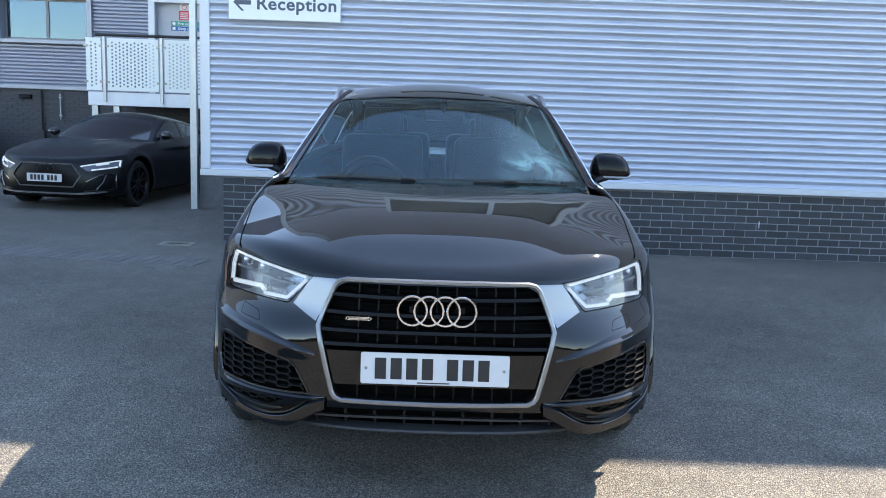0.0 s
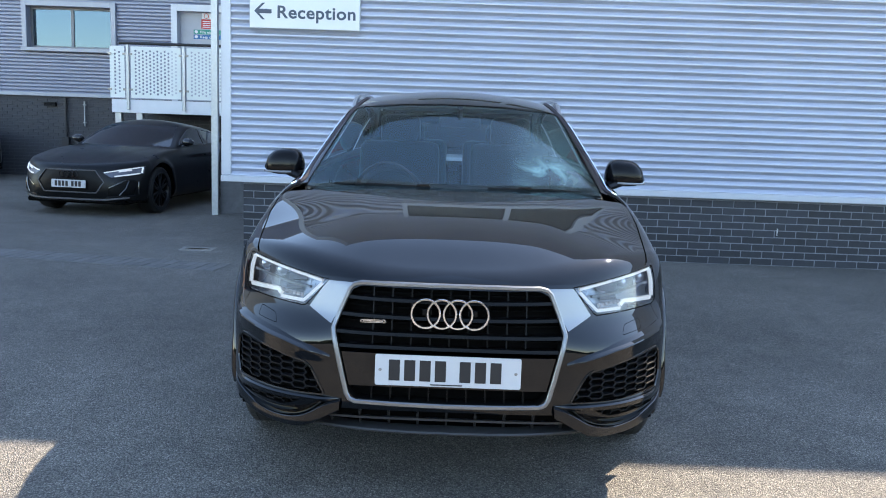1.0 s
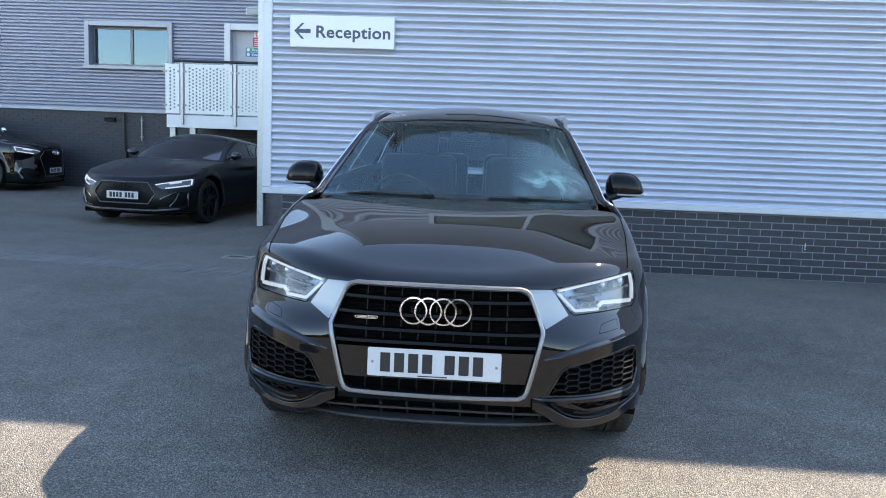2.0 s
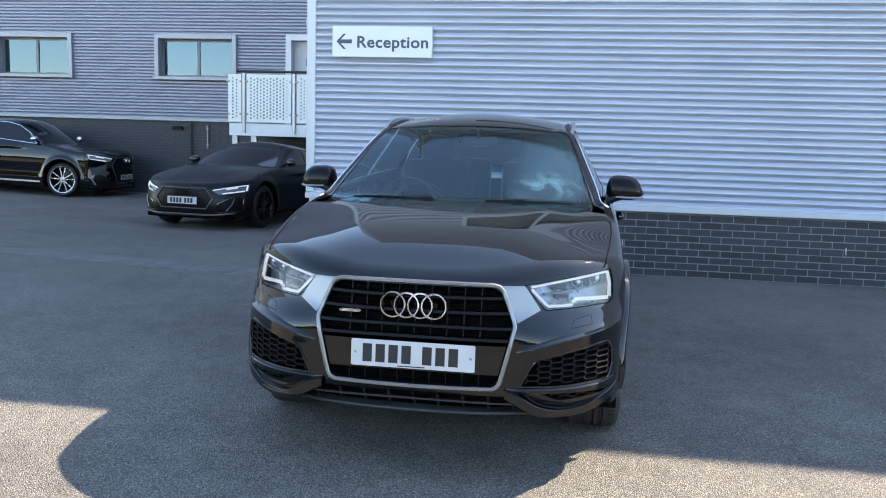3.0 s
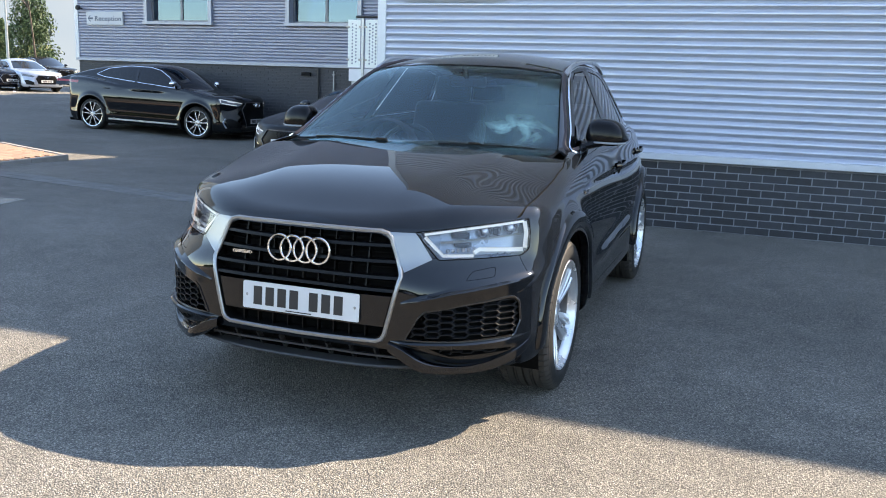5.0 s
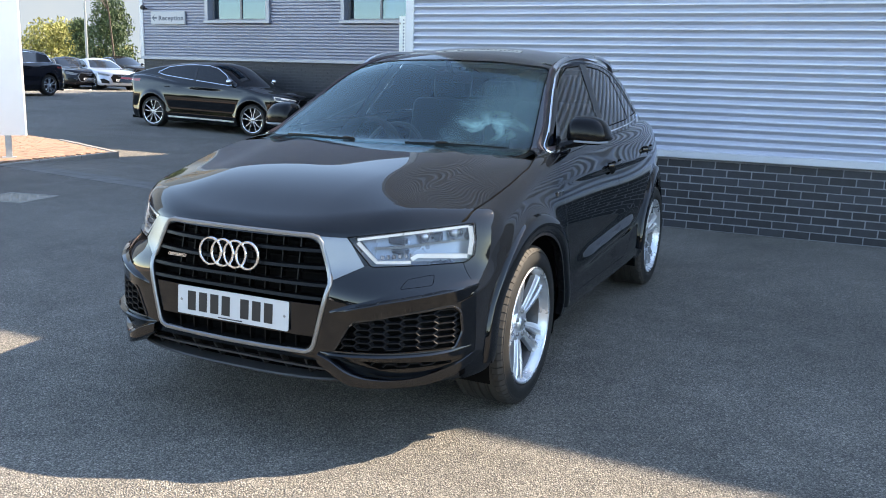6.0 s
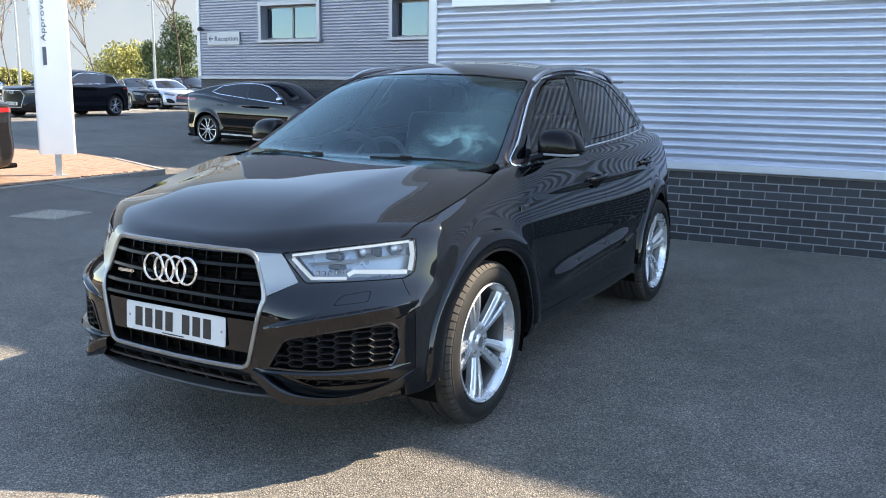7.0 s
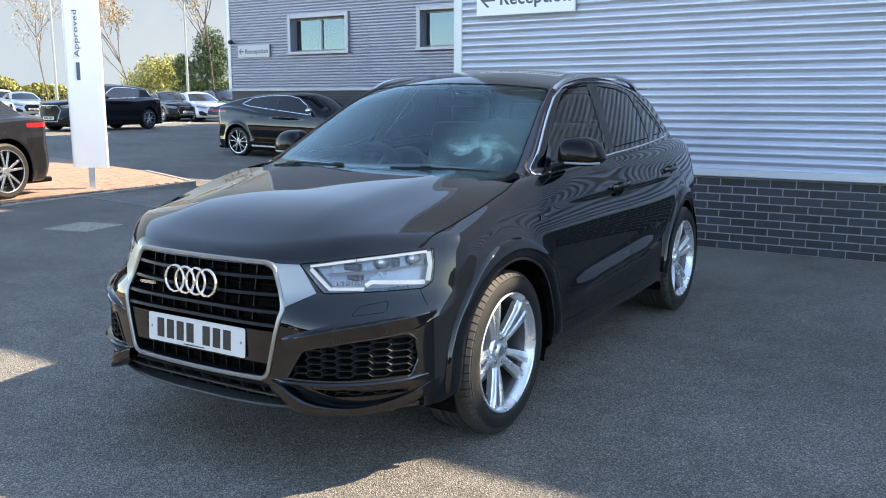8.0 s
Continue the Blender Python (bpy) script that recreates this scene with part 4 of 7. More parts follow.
# ---- the car in front ----
def wheel(root, x, y, z, side, rim_kind, rim_r, tyre_r, wide, phase=0.0, bright="wheel_silver", disc=True, treads=64):
    """A wheel under a car: tyre with tread, rim with spokes, hub, bolts, brake disc and caliper. side: 1 where it faces +x."""
    w = new("wheel")
    w.parent = root
    w.matrix_local = pose(x, y, z) @ (Matrix.Diagonal((1, 1, 1, 1)) if side > 0 else pose(0, 0, 0, 0, 0, 180))
    h = wide / 2
    s = tyre_r - rim_r
    prof = [(rim_r - 0.004, -h + 0.02), (rim_r + 0.012, -h + 0.006), (rim_r + s * 0.45, -h - 0.006), (rim_r + s * 0.8, -h + 0.002), (tyre_r - 0.012, -h + 0.012),
            (tyre_r - 0.003, -h + 0.026), (tyre_r + 0.001, -h * 0.36), (tyre_r - 0.008, -h * 0.34), (tyre_r - 0.008, -h * 0.27), (tyre_r + 0.002, -h * 0.25), (tyre_r + 0.002, -0.006), (tyre_r - 0.008, -0.004),
            (tyre_r - 0.008, 0.004), (tyre_r + 0.002, 0.006), (tyre_r + 0.002, h * 0.25), (tyre_r - 0.008, h * 0.27), (tyre_r - 0.008, h * 0.34), (tyre_r + 0.001, h * 0.36),
            (tyre_r - 0.003, h - 0.026), (tyre_r - 0.012, h - 0.012), (rim_r + s * 0.8, h - 0.002), (rim_r + s * 0.76, h - 0.0015), (rim_r + s * 0.72, h - 0.003), (rim_r + s * 0.45, h + 0.006), (rim_r + s * 0.2, h + 0.002), (rim_r + s * 0.16, h - 0.001), (rim_r + 0.012, h - 0.006), (rim_r - 0.004, h - 0.02)]
    t = part("tyre", lathe(prof, 72, "x"), "rubber", w, "worn black tyre", smooth=True, sharp=40)
    # the dusty running surface in five ribs, and blocks on both shoulders; sunlight is painted into its brown
    g = 0.0045
    ribs = []
    for r0, r1 in ((-0.60, -0.37), (-0.335, -0.265), (-0.235, -0.035), (0.035, 0.235), (0.265, 0.335), (0.37, 0.60)):
        ribs.append(lathe([(tyre_r - 0.006, h * r0), (tyre_r + g - 0.001, h * r0 + 0.001), (tyre_r + g - 0.001, h * r1 - 0.001), (tyre_r - 0.006, h * r1)], 72, "x"))
    for i in range(treads):
        for sgn in (1, -1):
            b = ([(sgn * (h * 0.62), -0.0150, tyre_r - 0.012), (sgn * (h * 0.62), 0.0150, tyre_r - 0.012), (sgn * (h * 0.62), 0.0142, tyre_r + g), (sgn * (h * 0.62), -0.0142, tyre_r + g),
                  (sgn * (h - 0.022), -0.0142, tyre_r + 0.0015), (sgn * (h - 0.022), 0.0142, tyre_r + 0.0015), (sgn * (h - 0.0075), -0.0142, tyre_r - 0.011), (sgn * (h - 0.0075), 0.0142, tyre_r - 0.011), (sgn * (h - 0.001), -0.0142, tyre_r - 0.024), (sgn * (h - 0.001), 0.0142, tyre_r - 0.024),
                  (sgn * (h - 0.02), -0.0150, tyre_r - 0.03), (sgn * (h - 0.02), 0.0150, tyre_r - 0.03)],
                 [(0, 1, 2, 3), (3, 2, 5, 4), (4, 5, 7, 6), (6, 7, 9, 8), (0, 3, 4, 6, 8, 10), (1, 11, 9, 7, 5, 2), (8, 9, 11, 10)])
            ribs.append(moved(b, pose(0, 0, 0, 360 * i / treads + (2.5 if sgn > 0 else 0), 0, 0)))
    part("tread", join(*ribs), "rubber_dusty_sunlit", t)["kind"] = "stuff"
    part("rim_lip", lathe([(rim_r + 0.006, h - 0.012), (rim_r + 0.006, h - 0.003), (rim_r + 0.002, h), (rim_r - 0.004, h - 0.004), (rim_r - 0.007, h - 0.014), (rim_r - 0.014, h - 0.022), (rim_r - 0.018, h - 0.045)], 64, "x"), bright, w, smooth=True)
    part("rim_barrel", lathe([(rim_r - 0.017, h - 0.044), (rim_r - 0.03, h - 0.07), (rim_r - 0.032, -h + 0.04), (rim_r + 0.004, -h + 0.01)], 64, "x"), "alloy_shade", w, smooth=True)
    out = h - 0.018
    # spokes: pairs that run out from the hub and widen towards the rim
    spokes = []
    if rim_kind == "twin":
        fan = [(phase + 72 * i + o, o) for i in range(5) for o in (-10.5, 10.5)]
    elif rim_kind == "ten":
        fan = [(36 * i + o, o) for i in range(10) for o in (-5.0, 5.0)]
    else:
        fan = [(72 * i + o, o) for i in range(5) for o in (-17, 17)]
    rows = 9
    for a, o in fan:
        vs, fs = [], []
        wide0, wide1 = (0.030, 0.050) if rim_kind == "twin" else ((0.016, 0.017) if rim_kind == "ten" else (0.030, 0.044))
        root_a = a + o * 0.35
        lean = 1 if o > 0 else -1
        for k in range(rows):
            q = k / (rows - 1)
            r = 0.050 + (rim_r - 0.058) * q
            ang = radians(root_a + (a - root_a) * min(1, q * 1.2))
            hw = (wide0 + (wide1 - wide0) * q ** 1.3) / 2
            face = out - 0.034 * (1 - q) ** 1.5 - 0.002 * q
            c, sn = math.cos(ang), math.sin(ang)
            # a ridge along the inner side of each spoke, a lower facet on the outer
            ring = [(-hw, -0.036), (-hw, -0.012), (-hw * 0.80, -0.009), (-hw * 0.10, -0.005), (hw * 0.12, 0.0), (hw * 0.78, 0.0), (hw, -0.007), (hw, -0.036)]
            for du, dx in ring:
                vs.append((face + dx, r * c + lean * du * sn, r * sn - lean * du * c))
        m = 8
        for k in range(rows - 1):
            for e in range(m):
                e2 = (e + 1) % m
                fs.append((k * m + e, k * m + e2, k * m + m + e2, k * m + m + e))
        fs += [list(range(m)), [(rows - 1) * m + e for e in reversed(range(m))]]
        if lean > 0:
            fs = [list(reversed(p)) for p in fs]
        spokes.append((vs, fs))
    for sp in spokes:
        part("spoke", sp, bright, w, smooth=True, sharp=30)
    part("hub", lathe([(0.0, out - 0.026), (0.026, out - 0.026), (0.031, out - 0.030), (0.034, out - 0.034), (0.070, out - 0.030), (0.082, out - 0.040), (0.084, out - 0.085)], 32, "x"), bright, w, smooth=True)
    part("centre_cap", lathe([(0.0, out - 0.0225), (0.022, out - 0.0225), (0.0245, out - 0.025), (0.0245, out - 0.032)], 24, "x"), "silver_satin", w, smooth=True)
    for i in range(5):
        a = radians(phase + 72 * i + 36)
        v = lathe([(0.0, out - 0.024), (0.008, out - 0.024), (0.0095, out - 0.027), (0.0095, out - 0.042)], 10, "x")
        part("bolt", moved(v, Matrix.Translation((0, 0.055 * math.cos(a), 0.055 * math.sin(a)))), "steel_disc", w)
    if disc:
        part("brake_disc", lathe([(0.07, -0.012), (0.155, -0.012), (0.157, -0.018), (0.157, -0.034), (0.07, -0.034)], 48, "x"), "steel_disc", w, smooth=True)
        part("caliper", moved(box((-0.055, -0.055, -0.11), (0.012, 0.055, 0.11), 0.014, 2), pose(0, -0.135 * side, 0.03)), "plastic_black", w)
    part("wheel_back", lathe([(0.0, -h + 0.045), (rim_r - 0.03, -h + 0.045), (rim_r - 0.03, -h + 0.03)], 40, "x"), "gap_black", w)
    return w


def plate(root, w, h, m, digits=7, name="number_plate"):
    """A white plate with plain bars where its characters stand, and two screws."""
    p = part(name, slab(rounded([(-w / 2, -h / 2), (w / 2, -h / 2), (w / 2, h / 2), (-w / 2, h / 2)], 0.008), 0, 0.004), "plate_white", root, "white number plate with plain dark bars", at=m)
    pitch = w * 0.80 / 7.6
    x = -w * 0.405
    for i in range(digits):
        x0 = x + pitch * i + (pitch * 0.6 if i > 3 else 0)
        part("bar", box((x0, -h * 0.34, 0.004), (x0 + pitch * 0.72, h * 0.34, 0.0052), 0.0004), "plate_ink", p)
    for sx in (-1, 1):
        part("screw", moved(lathe([(0.0, 0.0065), (0.0045, 0.006), (0.006, 0.004)], 10), Matrix.Translation((sx * w * 0.465, 0.0, 0.0))), "steel_disc", p)
    part("bar", box((-w * 0.12, -h * 0.46, 0.004), (w * 0.10, -h * 0.42, 0.0047)), "plate_ink", p)
    return p


def honeycomb(field, poly, cell, back, wall=0.0042):
    """A mesh of hexagonal walls that fills an outline on the car's front, as one set of (verts, faces)."""
    def inside(x, z):
        n, hit = len(poly), False
        for i in range(n):
            (x0, z0), (x1, z1) = poly[i - 1], poly[i]
            if (z0 > z) != (z1 > z) and x < (x1 - x0) * (z - z0) / (z1 - z0) + x0:
                hit = not hit
        return hit
    xs, zs = [p[0] for p in poly], [p[1] for p in poly]
    rx, rz = cell * 0.68, cell * 0.29
    edges = set()
    dx = rx * 1.62
    rows = int((max(zs) - min(zs)) / (2 * rz)) + 3
    cols = int((max(xs) - min(xs)) / dx) + 3
    for c in range(cols):
        for r in range(rows):
            cx, cz = min(xs) + c * dx, min(zs) + r * 2 * rz + (rz if c % 2 else 0)
            ring = [(cx - rx, cz), (cx - rx * 0.62, cz + rz), (cx + rx * 0.62, cz + rz), (cx + rx, cz), (cx + rx * 0.62, cz - rz), (cx - rx * 0.62, cz - rz)]
            for i in range(6):
                a, b = ring[i - 1], ring[i]
                k = tuple(sorted(((round(a[0], 3), round(a[1], 3)), (round(b[0], 3), round(b[1], 3)))))
                edges.add(k)
    shapes = []
    for a, b in sorted(edges):
        m = ((a[0] + b[0]) / 2, (a[1] + b[1]) / 2)
        if not (inside(*a) and inside(*b) and inside(*m)):
            continue
        pa, pb = on_front(field, [a, b])
        d = (pb - pa).normalized()
        up = d.cross(Vector((0, 1, 0))).normalized() * wall
        ins = Vector((0, 1, 0))
        q = []
        for p in (pa - d * wall * 0.6, pb + d * wall * 0.6):
            q += [p + ins * 0.004 + up * 0.55, p + ins * 0.004 - up * 0.55, p + ins * back - up * 1.0, p + ins * back + up * 1.0]
        shapes.append((q, [(0, 1, 5, 4), (1, 2, 6, 5), (3, 0, 4, 7), (0, 3, 2, 1), (4, 5, 6, 7)]))
    return join(*shapes)


def hero_car():
    field = car_field(suv_curves())
    skin = Skin(field, (0.99, 4.46, 1.66), 0.021)
    car = thing("car", pose(0, 0, 0), "glossy black compact SUV with a wide silver-framed grille, parked on asphalt", "car")
    X, Y, Z = 0, 1, 2

    def both(name, shape, material, parent, label="", smooth=False, sharp=35):
        out = []
        for sd in (1, -1):
            out.append(part(name, shape if sd > 0 else mirrored(shape), material, parent, label, smooth=smooth, sharp=sharp))
        return out

    def two(name, ids, material, parent=car, label="", shift=0.0):
        return [part(name, skin.mesh(ids, name, shift, sd, material=material), material, parent, label) for sd in (1, -1)]

    def one(name, ids, material, parent=car, label="", shift=0.0):
        return part(name, skin.mesh(ids, name, shift, whole=True, material=material), material, parent, label)

    joints = []
    # wheel arches
    arches = []
    for hy in (0.920, 3.485):
        circle = [(hy + 0.415 * math.cos(a * math.pi / 24), 0.345 + 0.415 * math.sin(a * math.pi / 24)) for a in range(48)]
        ids = skin.carve(skin.pick((0.55, hy - 0.5, 0), (1.1, hy + 0.5, 0.9)), circle, (Y, Z))[0]
        arches.append((hy, ids))
    # windscreen
    screen = rounded([(-0.2, 1.02), (0.735, 1.055), (0.572, 1.462), (0.30, 1.487), (-0.2, 1.497)], 0.045)
    ids = skin.pick((0, 1.0, 1.06), (0.9, 2.3, 1.56), (0, -0.6, 0.6))
    ws_in, ws_rim = skin.panel(ids, screen, (X, Z), 0.005)
    joints.append(ws_rim)
    windscreen = one("windscreen", ws_in, "glass_clear", label="tinted reflecting windscreen", shift=-0.002)
    part("mist", skin.mesh(ws_in, "mist", -0.012, 1, material="clouded_glass"), "clouded_glass", windscreen, "pale cloudy film inside the screen")
    # side windows with one bright outline
    wins = {"front_window": [(1.50, 1.105), (1.67, 1.235), (1.85, 1.360), (1.99, 1.432), (2.14, 1.472), (2.40, 1.486), (2.315, 1.33), (2.235, 1.140)],
            "rear_window": [(2.335, 1.142), (2.515, 1.486), (2.83, 1.470), (3.06, 1.438), (3.115, 1.322), (3.068, 1.168)],
            "quarter_window": [(3.125, 1.172), (3.168, 1.322), (3.135, 1.420), (3.28, 1.380), (3.45, 1.272), (3.545, 1.186)]}
    for name, poly in wins.items():
        ids = skin.pick((0.5, 1.3, 1.04), (1.0, 3.9, 1.56), (1, 0, 0.1))
        inn, rim = skin.panel(ids, rounded(poly, 0.03), (Y, Z), 0.006)
        joints.append(rim)
        two(name, inn, "glass_tinted" if name != "front_window" else "glass_side", shift=-0.003, label="dark tinted side window")
    outline = rounded([(1.285, 1.066), (1.465, 1.160), (1.620, 1.258), (1.750, 1.338), (1.908, 1.421), (2.07, 1.472), (2.328, 1.505), (2.57, 1.512), (2.90, 1.494), (3.22, 1.450), (3.45, 1.350), (3.57, 1.240), (3.645, 1.163), (3.06, 1.142), (2.33, 1.116), (1.60, 1.078)], 0.05, 3)
    band = [p for p in on_side(field, dense(outline, 0.03), 0.002)]
    both("window_trim", sweep(band, [(-0.0055, -0.001), (0.0055, -0.001), (0.004, 0.004), (-0.004, 0.004)], closed=True, up=(1, 0, 0.55)), "chrome", car, "bright metal window trim", smooth=True)
    inner = [p + Vector((-0.020, 0, 0)) for p in on_side(field, dense(outline, 0.05), 0.0)]
    both("inner_trim", sweep(inner, [(-0.022, -0.008), (0.022, -0.008), (0.022, 0.008), (-0.022, 0.008)], closed=True, up=(1, 0, 0.55)), "interior", car, smooth=True, sharp=40)
    for poly in ([(2.243, 1.134), (2.320, 1.33), (2.408, 1.492), (2.507, 1.492), (2.33, 1.136)], [(3.072, 1.162), (3.118, 1.322), (3.068, 1.442), (3.130, 1.424), (3.163, 1.322), (3.120, 1.166)]):
        ids = skin.pick((0.5, 2.2, 1.04), (1.0, 3.3, 1.56), (1, 0, 0.1))
        two("door_pillar", skin.carve(ids, poly, (Y, Z))[0], "pillar_black", label="black door pillar")
    # headlamps
    lamp = rounded([(0.438, 0.8185), (0.60, 0.838), (0.802, 0.861), (0.815, 0.80), (0.817, 0.738), (0.797, 0.716), (0.533, 0.7125)], 0.010)
    ids = skin.pick((0.40, -0.05, 0.66), (0.95, 0.75, 0.95), (0.3, -1, 0.1))
    lamp_in, lamp_rim = skin.panel(ids, lamp, (X, Z), 0.004)
    joints.append(lamp_rim)
    for sd in (1, -1):
        def sided(s):
            return s if sd > 0 else mirrored(s)
        head = part("headlamp", sided(skin.pocket(lamp_in, (-0.12, 0.99, 0), 0.075)), "lamp_case", car, "clear headlamp with white light bars", smooth=True)
        part("lens", skin.mesh(lamp_in, "lens", 0.0, sd, material="lens_clear"), "lens_clear", head)

        def band_on(pts, r0, r1, inn, kind, name):
            path = [p + Vector((0, inn, 0)) for p in on_front(field, dense(pts, 0.02, False))]
            part(name, sided(sweep(path, [(-r0, -r1), (r0, -r1), (r0, r1), (-r0, r1)], up=(0, 1, 0))), kind, head, smooth=True)
        band_on([(0.470, 0.808), (0.60, 0.8265), (0.782, 0.848)], 0.0045, 0.005, 0.014, "lamp_white", "light_bar")
        band_on([(0.786, 0.846), (0.797, 0.80), (0.798, 0.742)], 0.007, 0.006, 0.018, "lamp_white", "light_bar")
        band_on([(0.790, 0.738), (0.72, 0.744), (0.655, 0.748), (0.640, 0.735)], 0.0075, 0.006, 0.020, "lamp_white", "light_bar")
        band_on([(0.472, 0.798), (0.542, 0.728), (0.64, 0.726)], 0.0055, 0.005, 0.016, "lamp_white", "light_bar")
        band_on([(0.520, 0.775), (0.60, 0.779), (0.69, 0.790), (0.775, 0.798)], 0.0045, 0.006, 0.030, "lens_grey", "light_guide")
        for cx, cz in ((0.655, 0.812), (0.735, 0.821)):
            p = on_front(field, [(cx, cz)])[0] + Vector((0, 0.048, 0))
            part("projector", sided(moved(lathe([(0.0, -0.016), (0.012, -0.013), (0.019, -0.005), (0.021, 0.0), (0.024, -0.006), (0.026, 0.03)], 20, "y"), Matrix.Translation(p))), "lamp_glass", head, smooth=True)
        for x0, x1, z0, z1 in ((0.545, 0.615, 0.787, 0.812), (0.682, 0.708, 0.795, 0.826), (0.560, 0.625, 0.752, 0.772)):
            p = on_front(field, [((x0 + x1) / 2, (z0 + z1) / 2)])[0] + Vector((0, 0.046, 0))
            part("lamp_divider", sided(moved(box((-(x1 - x0) / 2, -0.008, -(z1 - z0) / 2), ((x1 - x0) / 2, 0.02, (z1 - z0) / 2), 0.004), Matrix.Translation(p))), "lamp_shade", head)
        for k in range(6):
            p = on_front(field, [(0.552 + 0.017 * k, 0.7435 + 0.001 * k)])[0] + Vector((0, 0.026, 0))
            part("light_element", sided(moved(box((-0.0065, -0.006, -0.008), (0.0065, 0.006, 0.008), 0.0025), Matrix.Translation(p))), "lamp_glass", head)
    # grille opening, slats and silver surround
    hole = rounded([(-0.2, 0.813), (0.318, 0.810), (0.352, 0.795), (0.408, 0.660), (0.353, 0.425), (0.325, 0.403), (-0.2, 0.397)], 0.02)
    ids = skin.pick((0, -0.1, 0.36), (0.5, 0.25, 0.86), (0, -1, 0))
    hole_in = skin.carve(ids, hole, (X, Z))[0]
    pk = skin.pocket(hole_in, (0, 1, 0), 0.07)
    grille = part("grille", join(pk, mirrored(pk)), "gap_black", car, "black slatted radiator grille", smooth=True)
    ids = skin.pick((0.2, -0.1, 0.36), (0.6, 0.35, 0.90), (0, -1, 0.1))
    corner_in = skin.carve(ids, [(0.345, 0.8165), (0.446, 0.814), (0.512, 0.716), (0.424, 0.668)], (X, Z))[0]
    two("grille_corner", corner_in, "silver_brushed", shift=0.004, label="silver grille surround corner")
    path = [(-x, z) for x, z in ((0.0, 0.823), (0.16, 0.8225), (0.320, 0.819), (0.345, 0.812), (0.361, 0.797), (0.390, 0.727), (0.411, 0.672), (0.415, 0.655), (0.408, 0.615), (0.385, 0.515), (0.363, 0.425), (0.352, 0.406), (0.330, 0.396), (0.16, 0.391), (0.0, 0.389))]
    path = path + [(-x, z) for x, z in reversed(path[1:-1])]
    loop = on_front(field, dense(path, 0.02), 0.0)

    def frame_ring(q):
        return [(-0.0085, -0.006), (-0.0085, 0.004), (-0.005, 0.008), (0.005, 0.008), (0.0085, 0.004), (0.0085, -0.006)]
    part("grille_frame", sweep(loop, frame_ring, closed=True, up=(0, -1, 0.0)), "silver_brushed", car, "brushed silver grille frame", smooth=True)

    def half_at(z):
        """Half the opening's width at a height."""
        e = [(0.397, 0.31), (0.425, 0.352), (0.66, 0.407), (0.795, 0.351), (0.813, 0.31)]
        return float(np.interp(z, [q[0] for q in e], [q[1] for q in e]))
    for z in (0.768, 0.708, 0.648, 0.600):
        w = half_at(z) - 0.004
        pts = on_front(field, dense([(-w, z), (w, z)], 0.04, False))
        part("slat", sweep([p + Vector((0, 0.018, 0)) for p in pts], [(-0.006, -0.022), (0.002, -0.022), (0.009, 0.012), (0.007, 0.018), (-0.004, 0.014)], up=(0, -1, 0)), "slat_black", grille, smooth=True, sharp=25)
    for i in range(-5, 6):
        x = 0.0685 * i
        for z0, z1 in ((0.60, 0.81), (0.40, 0.452)):
            if abs(x) < min(half_at(z0), half_at(z1)) - 0.01:
                a, b = on_front(field, [(x, z0), (x, z1)])
                part("grille_bar", sweep([a + Vector((0, 0.032, 0)), b + Vector((0, 0.032, 0))], [(-0.0025, -0.016), (0.0025, -0.016), (0.0025, 0.010), (-0.0025, 0.010)], up=(0, -1, 0)), "slat_black", grille)
    for z in (0.785, 0.733, 0.679, 0.625):
        w = half_at(z) - 0.004
        a, b = (-w, 0.055, z), (w, 0.055, z)
        pts = on_front(field, dense([(-w, z), (w, z)], 0.05, False))
        part("grille_rib", sweep([p + Vector((0, 0.046, 0)) for p in pts], [(-0.003, -0.01), (0.003, -0.01), (0.003, 0.004), (-0.003, 0.004)], up=(0, -1, 0)), "gap_black", grille)
    # panel that carries the number plate
    wz = [(0.452, half_at(0.452)), (0.586, half_at(0.586))]
    outline = rounded([(-wz[0][1] + 0.006, 0.450), (wz[0][1] - 0.006, 0.450), (wz[1][1] - 0.006, 0.582), (-wz[1][1] + 0.006, 0.582)], 0.012)
    vs, fs = [], []
    cols = 24
    for i in range(cols + 1):
        for k, z in enumerate((0.448, 0.454, 0.52, 0.575, 0.584)):
            x = (-1 + 2 * i / cols) * (half_at(z) - 0.004)
            p = on_front(field, [(x, z)])[0]
            vs.append((x, p.y + (0.034 if k in (0, 4) else 0.006), z))
    for i in range(cols):
        for k in range(4):
            fs.append((i * 5 + k, i * 5 + 5 + k, i * 5 + 6 + k, i * 5 + 1 + k))
    part("plate_panel", (vs, fs), "paint_black", grille, "gloss black panel behind the plate", smooth=True)
    plate(car, 0.52, 0.111, pose(0, 0.003, 0.5185, 86.5, 0, 0))
    # four linked rings, and a small badge as a plain bar
    badge = new("emblem")
    badge.parent = car
    for i in range(4):
        v = []
        for k in range(40):
            a = 2 * math.pi * k / 40
            v.append(Vector((0.0500 * math.cos(a), 0, 0.0500 * math.sin(a))))
        r = sweep(v, [(-0.0054, -0.004), (-0.0054, 0.002), (-0.0028, 0.006), (0.0028, 0.006), (0.0054, 0.002), (0.0054, -0.004)], closed=True, up=(0, -1, 0))
        part("ring", moved(r, pose(-0.0855 + 0.0570 * i, -0.008 - (0.0012 if i % 2 else 0), 0.729, -5, 0, 0)), "chrome", badge, smooth=True, label="chrome ring")
    for x in (-0.0855, 0.0855):
        part("emblem_mount", moved(box((-0.012, 0.0, -0.012), (0.012, 0.045, 0.012), 0.003), Matrix.Translation((x, 0.006, 0.729))), "slat_black", badge)
